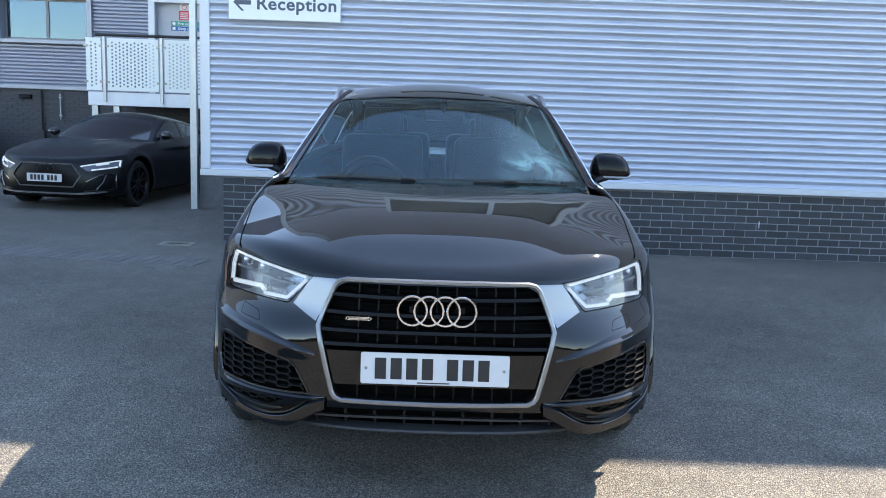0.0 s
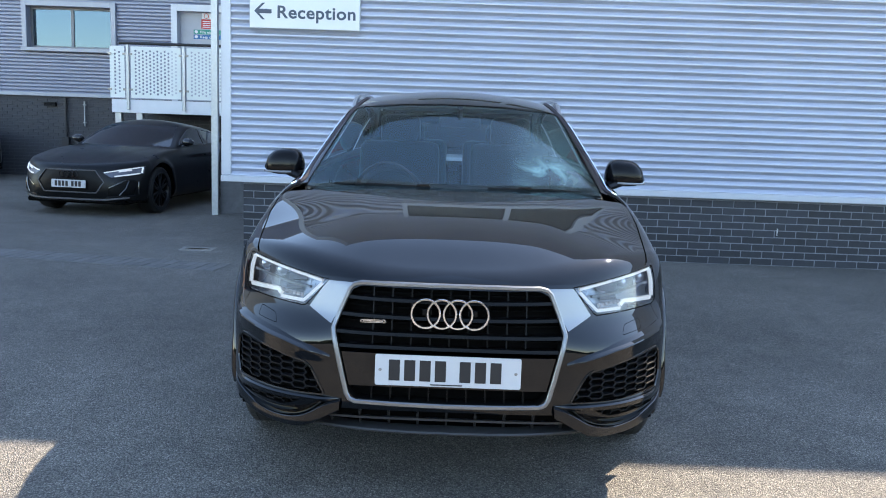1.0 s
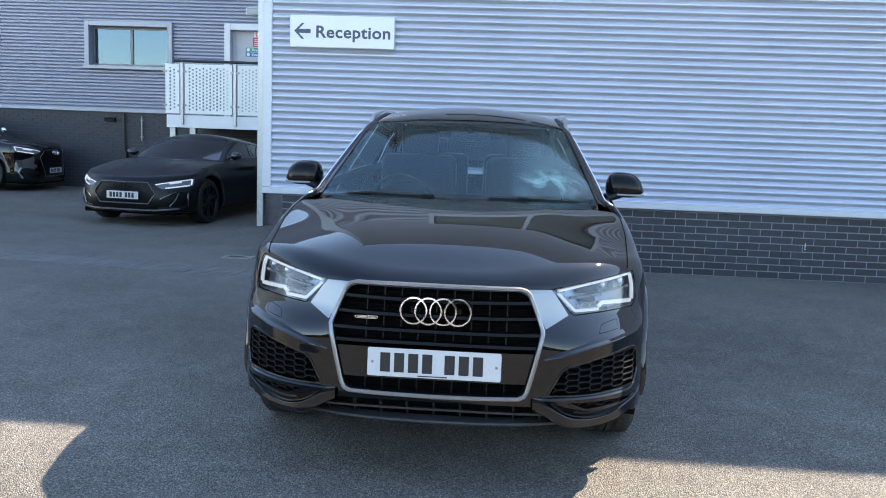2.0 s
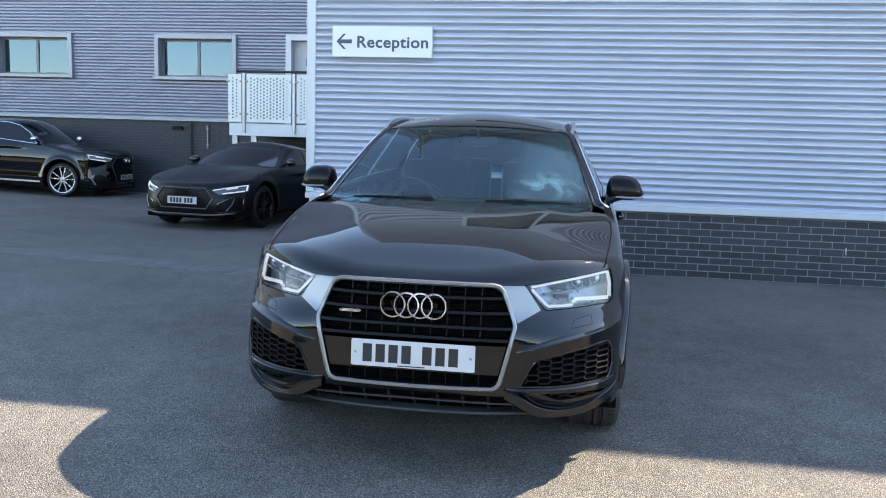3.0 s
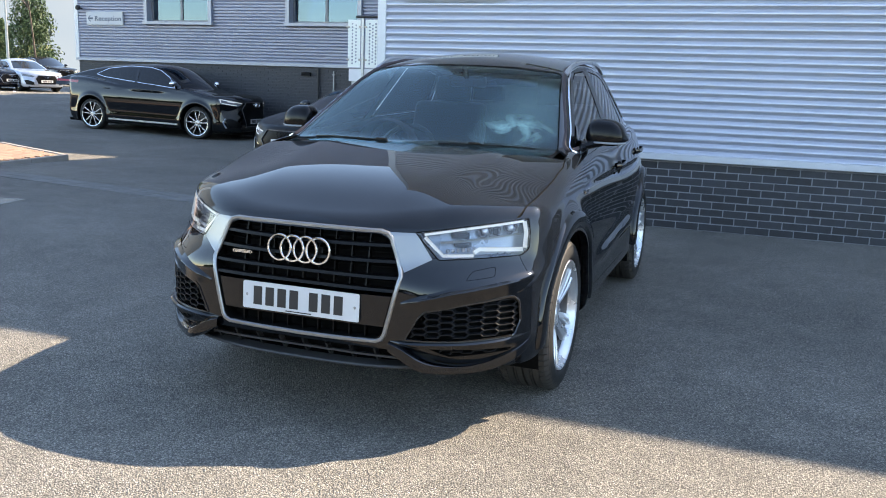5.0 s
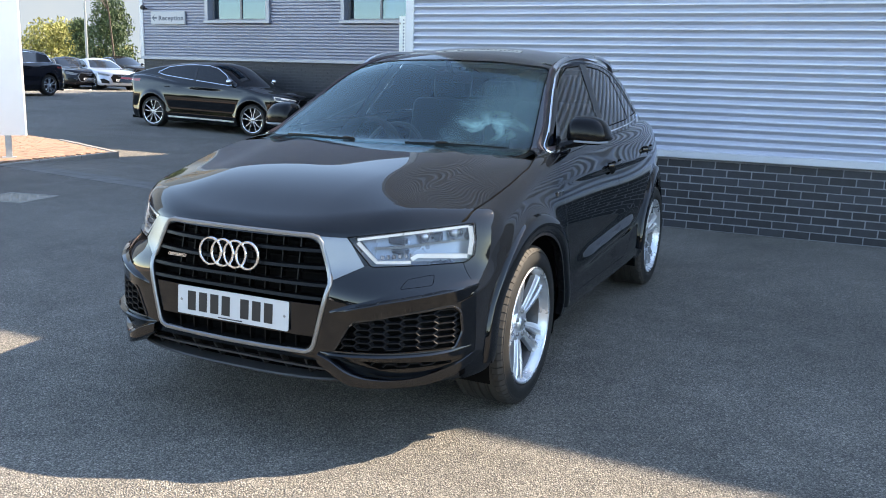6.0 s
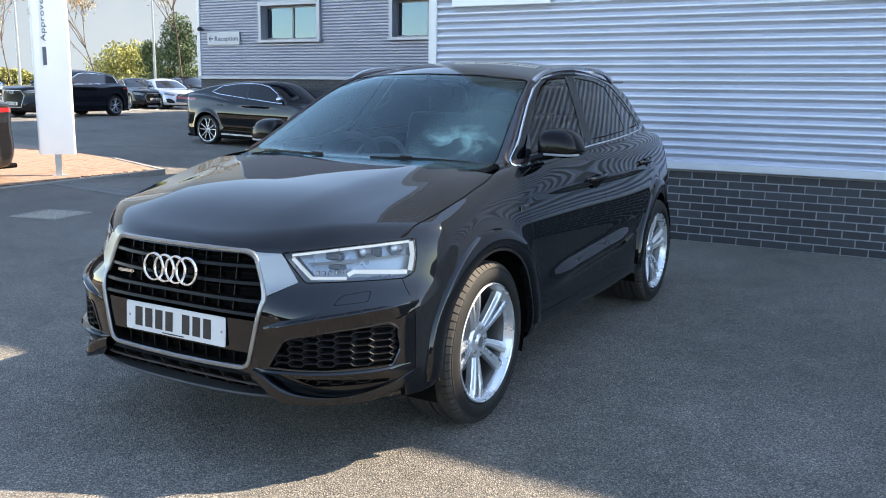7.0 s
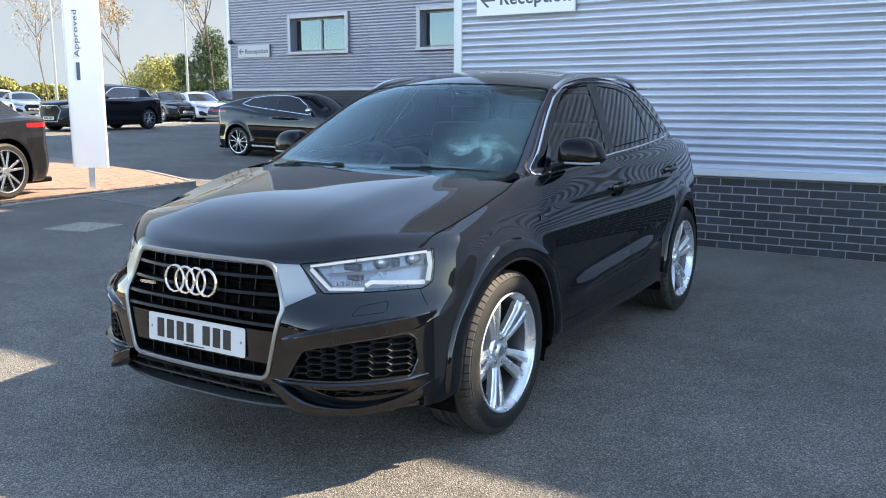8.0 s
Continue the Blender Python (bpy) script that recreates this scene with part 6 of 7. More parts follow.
surface("lamp_case", (0.25, 0.28, 0.34), rough=0.28, metal=0.6, var=0.15)
surface("lamp_shade", (0.10, 0.11, 0.14), rough=0.25, var=0.2, coat=0.5)
surface("lamp_glass", (0.55, 0.58, 0.66), rough=0.12, metal=0.7, var=0.3, scale=60, coat=0.5)
# rim barrel alloy, with the shade behind the spokes put into its colour
surface("alloy_shade", (0.10, 0.10, 0.105), rough=0.4, metal=0.7, var=0.15)
surface("mirror_black", (0.004, 0.004, 0.0045), rough=0.16, var=0.1, spec=0.16, coat=0.12)
mist("clouded_glass")
surface("lens_grey", (0.20, 0.21, 0.23), rough=0.2, var=0.05, coat=1.0)
surface("silver_brushed", (0.27, 0.275, 0.285), rough=0.36, metal=0.95, var=0.06, fine=300)
surface("wheel_silver", (0.62, 0.64, 0.67), rough=0.28, metal=0.7, var=0.06, coat=0.4)
surface("comb_black", (0.006, 0.006, 0.007), rough=0.6, var=0.2, spec=0.22)
surface("lip_grey", (0.035, 0.034, 0.034), rough=0.4, var=0.25, scale=12)
surface("silver_dull", (0.10, 0.10, 0.105), rough=0.4, metal=0.5, var=0.1)
surface("interior_pale", (0.25, 0.25, 0.25), rough=0.9, var=0.1)
glass_pane("glass_side", (0.55, 0.60, 0.58))
surface("pillar_black", (0.008, 0.008, 0.009), rough=0.3, var=0.1, spec=0.35)
surface("rubber_dusty_sunlit", (0.036, 0.032, 0.028), rough=0.8, var=0.4, scale=20)
surface("slat_black", (0.0035, 0.0035, 0.004), rough=0.38, var=0.2, spec=0.16)
surface("dash_black", (0.022, 0.022, 0.025), rough=0.7, var=0.25, bump=0.0006)

# ---- other cars ----
def curves_for(L, W, H, wb, oh, nose, cowl, roof_front, peak_y, roof_back, deck, rear_slope, belt, hub):
    """Curves of a car from a few sizes: cowl, roof_front and roof_back are (y, z); deck is the height of the tail."""
    cy, cz = cowl
    fy, fz = roof_front
    by, bz = roof_back
    tilt = (fz - cz) / (fy - cy)
    return dict(
        top=spline([(-0.2, nose - 0.05), (0.06, nose), (0.3, nose + 0.07), (cy * 0.6, cz - 0.06), (cy, cz - 0.015), (cy + 0.5, belt + 0.01), (L * 0.6, belt + 0.04), (L - 0.3, deck + 0.02), (L, deck - 0.03)]),
        drop=spline([(-0.2, 0.0), (0.1, 0.03), (0.5, 0.05), (cy, 0.02), (L * 0.6, 0.07), (L, 0.08)]),
        nose=spline([(0.1, 0.14), (0.2, 0.05), (0.32, 0.01), (0.45, 0.0), (0.6, 0.005), (nose - 0.03, 0.03), (nose + 0.12, 0.13)]),
        power=spline([(0.2, 4.4), (0.42, 4.0), (0.6, 3.2), (0.75, 2.7), (0.95, 2.8)]), bow=0.62 * (0.915 / W) ** 2.6,
        flank=spline([(0.1, W - 0.10), (0.25, W - 0.04), (0.38, W - 0.015), (0.5, W - 0.02), (0.65, W - 0.008), (belt - 0.25, W - 0.010), (belt - 0.12, W - 0.035), (belt, W - 0.06), (belt + 0.15, W - 0.12)]),
        plan=spline([(0.0, -0.02), (oh, 0.0), (oh + wb * 0.5, -0.012), (oh + wb, 0.0), (L, -0.12)]),
        glass=spline([(cy, W - 0.12), (fy, W - 0.095), (peak_y, W - 0.085), (by, W - 0.17), (L, W - 0.25)]), tumble=0.55, belt=belt,
        screen=(cy, cz, tilt), curve=0.45, rear_screen=(by, bz, rear_slope),
        roof=spline([(cy, cz + 0.25), (fy, fz), ((fy + peak_y) / 2, (fz + H) / 2 + 0.025), (peak_y, H), ((peak_y + by) / 2, (H + bz) / 2 + 0.02), (by, bz), (L, bz - 0.18)]),
        end=spline([(0.1, L - 0.2), (0.3, L - 0.04), (0.55, L), (0.75, L - 0.02), (deck, L - 0.03), (deck + 0.2, L - 0.12)]),
        L=L, hubs=(oh, oh + wb), hub_z=hub, arch=hub + 0.065, flare=0.014, ridge=0.010, soft=0.06, floor=0.20)


def other_car(name, label, curves, m, paint, h, wheels, tyre, rim, trim="chrome", wide=0.23, detail=True, group="parked cars", lit=False, rim_mat="alloy", tail=True, plate_front=True, sill=""):
    field = car_field(curves)
    L = curves["L"]
    skin = Skin(field, (1.10, L + 0.3, 1.85), h)
    car = thing(name, m, label, "car", group)
    X, Y, Z = 0, 1, 2
    hubs, hz, belt = curves["hubs"], curves["hub_z"], curves["belt"]
    cy, cz, tilt = curves["screen"]
    by = curves["rear_screen"][0]
    roof = curves["roof"]

    def two(n, ids, mat, lab="", shift=0.0):
        for sd in (1, -1):
            part(n, skin.mesh(ids, n, shift, sd, material=mat), mat, car, lab)

    def one(n, ids, mat, lab="", shift=0.0):
        part(n, skin.mesh(ids, n, shift, whole=True, material=mat), mat, car, lab)
    for hy in hubs:
        r = curves["arch"]
        circle = [(hy + r * math.cos(a * math.pi / 16), hz + r * math.sin(a * math.pi / 16)) for a in range(32)]
        skin.carve(skin.pick((0.55, hy - 0.6, 0), (1.2, hy + 0.6, 1.0)), circle, (Y, Z))
    # windscreen, between the cowl and the roof's front edge
    yy = np.linspace(cy, cy + 1.5, 200)
    k = int(np.argmax(cz + tilt * (yy - cy) > roof(yy)))
    zt = float(roof(yy[k])) - 0.02
    gw = float(curves["glass"](cy + 0.3))
    ids = skin.pick((0, cy - 0.2, cz - 0.03), (1.0, yy[k] + 0.4, zt + 0.1), (0, -0.6, 0.6))
    ws = skin.carve(ids, rounded([(-0.2, cz - 0.01), (gw - 0.08, cz), (gw - 0.08 - 0.55 * (zt - cz), zt - 0.04), (-0.2, zt)], 0.04), (X, Z))[0]
    one("windscreen", ws, "glass_dark", "dark reflecting windscreen")
    # side glass in one outline, with a pillar drawn over it
    y0, y1 = cy + 0.42, by + 0.02
    outline = [(y0, belt + 0.02)]
    for q in np.linspace(0.0, 1.0, 9):
        y = y0 + 0.10 + (y1 - y0 - 0.1) * q
        z = min(cz + tilt * (y - 0.20 - cy) - 0.05, float(roof(y)) - 0.125)
        outline.append((y, max(z, belt + 0.05)))
    outline.append((y1 + 0.10, belt + 0.07))
    ids = skin.pick((0.45, y0 - 0.1, belt - 0.05), (1.1, y1 + 0.5, 2), (1, 0, 0.1))
    hull = curves.get("window", outline)
    sw = skin.carve(ids, convex(hull), (Y, Z))[0]
    two("side_window", sw, "glass_dark", "dark tinted side windows")
    path = on_side(field, dense(convex(hull), 0.06), 0.002)
    path = [p for p in path]
    shape = sweep(path, [(-0.008, -0.006), (0.008, -0.006), (0.006, 0.004), (-0.006, 0.004)], closed=True, up=(1, 0, 0.5))
    for sd in (1, -1):
        part("window_trim", shape if sd > 0 else mirrored(shape), trim, car, smooth=True)
    mid = (y0 + y1) / 2 - 0.05
    a, b = on_side(field, [(mid, belt + 0.02), (mid + 0.05, float(roof(mid)) - 0.13)], 0.003)
    shape = sweep([a, (a + b) / 2 + Vector((0.004, 0, 0)), b], [(-0.03, -0.003), (0.03, -0.003), (0.03, 0.003), (-0.03, 0.003)], up=(1, 0, 0.5))
    for sd in (1, -1):
        part("door_pillar", shape if sd > 0 else mirrored(shape), "gloss_black", car)
    n0 = float(curves["top"](0.06))
    W = float(curves["flank"](0.6))
    if detail:
        # lamps and grille
        ids = skin.pick((0.3, -0.1, n0 - 0.22), (1.0, 0.9, n0 + 0.05), (0.3, -1, 0.1))
        hl = skin.carve(ids, [(W * 0.50, n0 - 0.105), (W * 0.74, n0 - 0.055), (W * 0.965, n0 - 0.015), (W * 0.965, n0 - 0.12), (W * 0.62, n0 - 0.175)], (X, Z))[0]
        for sd in (1, -1):
            hb = part("headlamp", skin.mesh(hl, "headlamp", -0.004, sd, material="lamp_shade"), "lamp_shade", car, "clear headlamp with a dark inside")
            for line, thick in (([(W * 0.52, n0 - 0.108), (W * 0.74, n0 - 0.066), (W * 0.95, n0 - 0.028)], 0.008), ([(W * 0.945, n0 - 0.035), (W * 0.945, n0 - 0.110)], 0.013), ([(W * 0.66, n0 - 0.158), (W * 0.80, n0 - 0.138), (W * 0.93, n0 - 0.116)], 0.010), ([(W * 0.70, n0 - 0.090), (W * 0.84, n0 - 0.066)], 0.012)):
                pts = on_front(field, dense(line, 0.04, False), 0.001)
                shp = sweep(pts, [(-thick, -0.003), (thick, -0.003), (thick, 0.003), (-thick, 0.003)], up=(0.2, -1, 0))
                part("light_bar", shp if sd > 0 else mirrored(shp), "lamp_white" if lit or trim == "gloss_black" else "lens_grey", hb)
        ids = skin.pick((0, -0.1, 0.2), (0.7, 0.4, n0), (0, -1, 0))
        g = skin.carve(ids, rounded([(-0.2, n0 - 0.07), (W * 0.40, n0 - 0.08), (W * 0.53, n0 - 0.24), (W * 0.42, 0.34), (-0.2, 0.32)], 0.03), (X, Z))[0]
        one("grille", g, "slat_black", "black grille", -0.012)
        lp = [(W * 0.40, n0 - 0.08), (W * 0.53, n0 - 0.24), (W * 0.42, 0.34)]
        loop = [(-x, z) for x, z in lp] + list(reversed(lp))
        shp = sweep(on_front(field, dense(loop, 0.05), 0.0), [(-0.009, -0.004), (0.009, -0.004), (0.007, 0.005), (-0.007, 0.005)], closed=True, up=(0, -1, 0))
        part("grille_frame", shp, "silver_dull" if trim != "chrome" or sill else "silver_satin", car, smooth=True)
        for i in range(4):
            v = [Vector((0.045 * math.cos(2 * math.pi * q / 24), 0, 0.045 * math.sin(2 * math.pi * q / 24))) for q in range(24)]
            r = sweep(v, ring_of(0.005, 6), closed=True, up=(0, -1, 0))
            part("ring", moved(r, pose(-0.093 + 0.062 * i, -0.012, n0 - 0.14)), "gloss_black" if trim != "chrome" else "chrome", car, smooth=True)
        ids = skin.pick((0.3, -0.1, 0.2), (1.0, 0.7, 0.55), (0.2, -1, 0))
        fi = skin.carve(ids, [(W * 0.58, 0.30), (W * 0.88, 0.32), (W * 0.92, 0.50), (W * 0.80, 0.52), (W * 0.60, 0.42)], (X, Z))[0]
        two("side_intake", fi, "slat_black", shift=-0.01)
        if trim == "gloss_black":
            for line in ([(W * 0.60, 0.415), (W * 0.80, 0.525), (W * 0.925, 0.505), (W * 0.93, 0.32)], [(W * 0.73, 0.31), (W * 0.80, 0.40), (W * 0.83, 0.51)], [(W * 0.57, 0.285), (W * 0.90, 0.305)]):
                shp = sweep(on_front(field, dense(line, 0.03, False), 0.001), [(-0.010, -0.004), (0.010, -0.004), (0.008, 0.006), (-0.008, 0.006)], up=(0.2, -1, 0))
                for sd in (1, -1):
                    part("intake_frame", shp if sd > 0 else mirrored(shp), "gloss_black", car, smooth=True)
        if trim == "gloss_black":
            pts = on_front(field, dense([(-W * 0.84, 0.275), (-W * 0.5, 0.245), (W * 0.5, 0.245), (W * 0.84, 0.275)], 0.06, False), 0.008)
            part("front_lip", sweep(pts, [(-0.012, -0.03), (0.012, -0.03), (0.012, 0.012), (-0.012, 0.012)], up=(0, -1, 0)), "silver_dull", car, "grey front lip")
        if plate_front:
            pz = 0.46
            plate(car, 0.52, 0.111, pose(0, float(on_front(field, [(0, pz)])[0].y) - 0.012, pz, 88, 0, 0))
    if tail:
        dk = float(curves["top"](L - 0.1))
        ids = skin.pick((0.3, hubs[1] + 0.45, dk - 0.30), (1.1, L + 0.6, dk + 0.02), (0.3, 1, 0))
        tl = skin.carve(ids, [(W * 0.70, dk - 0.16), (W * 0.93, dk - 0.175), (W * 1.1, dk - 0.165), (W * 1.1, dk - 0.105), (W * 0.72, dk - 0.115)], (X, Z))[0]
        two("tail_lamp", tl, "red_lens", "red tail lamp", 0.002)
    one("body", sorted(skin.rest), paint)
    for hy in hubs:
        r = curves["arch"] + 0.01
        vs, fs = [], []
        angles = np.linspace(-0.4, math.pi + 0.4, 24)
        for a in angles:
            for rr, x in ((r, W - 0.03), (r, 0.5), (0.02, 0.5)):
                vs.append((x, hy + rr * math.cos(a), hz + rr * math.sin(a)))
        for i in range(len(angles) - 1):
            for q in range(2):
                fs.append((i * 3 + q, i * 3 + q + 1, i * 3 + 4 + q, i * 3 + 3 + q))
        for sd in (1, -1):
            part("arch_liner", (vs, fs) if sd > 0 else mirrored((vs, fs)), "gap_black", car)
            simple_wheel(car, sd * (W - 0.015 - wide / 2), hy, hz, sd, wheels, rim, tyre, wide, rim_mat)
    part("underside", box((-W * 0.8, 0.15, 0.17), (W * 0.8, L - 0.1, 0.24), 0.02), "gap_black", car)
    if detail:
        for hy2 in (mid - 0.12, (mid + y1) / 2 + 0.15):
            c = on_side(field, [(hy2, belt - 0.13)])[0]
            bar = sweep([c + Vector((0.002, -0.09, 0)), c + Vector((0.026, -0.07, 0.003)), c + Vector((0.026, 0.07, 0.006)), c + Vector((0.002, 0.09, 0.006))], ring_of(0.006, 6, 0.012))
            for sd in (1, -1):
                part("handle", bar if sd > 0 else mirrored(bar), paint, car, smooth=True)
    if sill:
        pts = on_side(field, dense([(hubs[0] + 0.52, 0.30), (hubs[1] - 0.50, 0.30)], 0.15, False), 0.002)
        shp = sweep(pts, [(-0.022, -0.01), (0.022, -0.01), (0.018, 0.012), (-0.018, 0.012)], up=(1, 0, 0))
        for sd in (1, -1):
            part("sill_trim", shp if sd > 0 else mirrored(shp), sill, car, "bright sill strip")
        fin = on_front(field, [(W * 0.90, 0.30), (W * 0.945, 0.42), (W * 0.90, 0.52)], 0.006)
        shp = sweep(fin, [(-0.02, -0.006), (0.02, -0.006), (0.016, 0.008), (-0.016, 0.008)], up=(0.3, -1, 0))
        for sd in (1, -1):
            part("bumper_fin", shp if sd > 0 else mirrored(shp), sill, car, "bright bumper fin")
    # mirrors
    c = on_side(field, [(y0 + 0.10, belt + 0.06)])[0]
    sp = bmesh.new()
    bmesh.ops.create_uvsphere(sp, u_segments=14, v_segments=10, radius=1.0)
    for v in sp.verts:
        v.co = Vector((c.x + 0.13 + 0.10 * v.co.x, y0 + 0.10 + (0.05 if v.co.y > 0 else 0.09) * v.co.y, belt + 0.085 + 0.068 * v.co.z * (1 - 0.25 * v.co.x)))
    shp = join(sp, sweep([c + Vector((-0.03, 0, -0.02)), c + Vector((0.08, 0, 0.0))], ring_of(0.03, 8, 0.014)))
    for sd in (1, -1):
        part("door_mirror", shp if sd > 0 else mirrored(shp), "chrome" if trim == "chrome" and lit else "gloss_black", car, smooth=True)
    return car


def convex(pts):
    """The convex outline round some points."""
    p = sorted(set((round(x, 5), round(y, 5)) for x, y in pts))

    def half(seq):
        h = []
        for q in seq:
            while len(h) > 1 and (h[-1][0] - h[-2][0]) * (q[1] - h[-2][1]) - (h[-1][1] - h[-2][1]) * (q[0] - h[-2][0]) <= 0:
                h.pop()
            h.append(q)
        return h[:-1]
    return half(p) + half(list(reversed(p)))


def simple_wheel(root, x, y, z, side, kind, rim_r, tyre_r, wide, bright):
    w = new("wheel")
    w.parent = root
    w.matrix_local = pose(x, y, z) @ (Matrix() if side > 0 else pose(0, 0, 0, 0, 0, 180))
    h = wide / 2
    s = tyre_r - rim_r
    part("tyre", lathe([(rim_r - 0.03, -h + 0.02), (rim_r, -h), (rim_r + s * 0.6, -h - 0.004), (tyre_r - 0.006, -h + 0.02), (tyre_r, -h + 0.04), (tyre_r, h - 0.04), (tyre_r - 0.006, h - 0.02), (rim_r + s * 0.6, h + 0.004), (rim_r, h), (rim_r - 0.006, h - 0.01)], 40, "x"), "rubber", w, smooth=True)
    part("rim_barrel", lathe([(rim_r + 0.004, h - 0.002), (rim_r - 0.014, h - 0.008), (rim_r - 0.022, h - 0.03), (rim_r - 0.03, -h + 0.03), (0.0, -h + 0.05)], 40, "x"), "alloy_dark", w, smooth=True)
    part("rim_edge", lathe([(rim_r + 0.006, h - 0.003), (rim_r + 0.002, h + 0.002), (rim_r - 0.012, h - 0.002), (rim_r - 0.014, h - 0.012)], 40, "x"), bright, w, smooth=True)
    out = h - 0.012
    if kind == "ten":
        fan = [72 * i + o for i in range(5) for o in (-18 + 4, 18 - 4)]
        wd = 0.024
    elif kind == "y":
        fan = [60 * i + o for i in range(6) for o in (-11, 11)]
        wd = 0.026
    else:
        fan = [72 * i + o for i in range(5) for o in (-13, 13)]
        wd = 0.034
    for a in fan:
        b = join(box((out - 0.03, -wd / 2, 0.04), (out - 0.004, wd / 2, rim_r - 0.008), 0.003))
        part("spoke", moved(b, pose(0, 0, 0, a, 0, 0)), bright, w)
    part("hub", lathe([(0.0, out + 0.002), (0.05, out), (0.065, out - 0.012), (0.066, out - 0.05)], 20, "x"), bright, w, smooth=True)
    return w


def suv_coupe():
    c = curves_for(4.90, 0.945, 1.645, 2.95, 1.02, 0.98, (1.15, 1.12), (2.05, 1.585), 2.70, (4.0, 1.54), 1.28, 0.30, 1.15, 0.375)
    c["window"] = [(1.65, 1.13), (1.88, 1.36), (2.18, 1.515), (2.48, 1.570), (3.09, 1.570), (3.69, 1.48), (4.0, 1.33), (3.74, 1.28), (2.35, 1.20)]
    c["flare"] = 0.030
    return c


def coupe():
    return curves_for(4.72, 0.96, 1.365, 2.766, 0.90, 0.735, (1.28, 0.965), (2.12, 1.32), 2.55, (3.55, 1.24), 0.98, 0.36, 0.955, 0.345)


def big_suv():
    return curves_for(5.0, 0.995, 1.70, 2.995, 0.93, 1.0, (1.25, 1.16), (2.2, 1.60), 2.75, (3.95, 1.60), 1.18, 0.75, 1.16, 0.395)


def mid_suv():
    return curves_for(4.68, 0.945, 1.65, 2.82, 0.90, 0.97, (1.2, 1.10), (2.05, 1.56), 2.6, (3.95, 1.55), 1.15, 1.1, 1.10, 0.37)


def saloon():
    return curves_for(4.85, 0.935, 1.45, 2.90, 0.90, 0.80, (1.35, 0.99), (2.25, 1.38), 2.75, (3.85, 1.32), 1.06, 0.48, 0.985, 0.34)


surface("glass_dark", (0.006, 0.007, 0.009), rough=0.06, var=0.1, spec=0.45, coat=0.2)

# ---- ground works, signs, lamps and plants ----
def paver_strip(x0, y0, x1, y1, wide):
    """A band of block paving let into the asphalt, each block its own object."""
    s = thing("pavement", pose(0, 0, 0), "band of grey paving blocks let into the asphalt", "pavement", kind="structure")
    rnd = random.Random(5)
    me = bpy.data.meshes.new("paver")
    b = box((-0.097, -0.047, 0), (0.097, 0.047, 0.05), 0.004)
    b.to_mesh(me)
    b.free()
    me.materials.append(MATS["paver_grey"])
    d = Vector((x1 - x0, y1 - y0))
    n = int(d.length / 0.1)
    d.normalize()
    across = Vector((-d.y, d.x))
    ang = math.degrees(math.atan2(d.y, d.x)) + 90
    rows = int(wide / 0.2)
    for i in range(n):
        for r in range(rows):
            p = Vector((x0, y0)) + d * (0.05 + 0.1 * i) + across * (0.1 + 0.2 * r)
            o = new("paver", me)
            o.parent = s
            o.matrix_local = pose(p.x, p.y, ground_z(p.x, p.y) - 0.046 + rnd.uniform(0, 0.003), rnd.uniform(-0.4, 0.4), 0, ang)
    return s


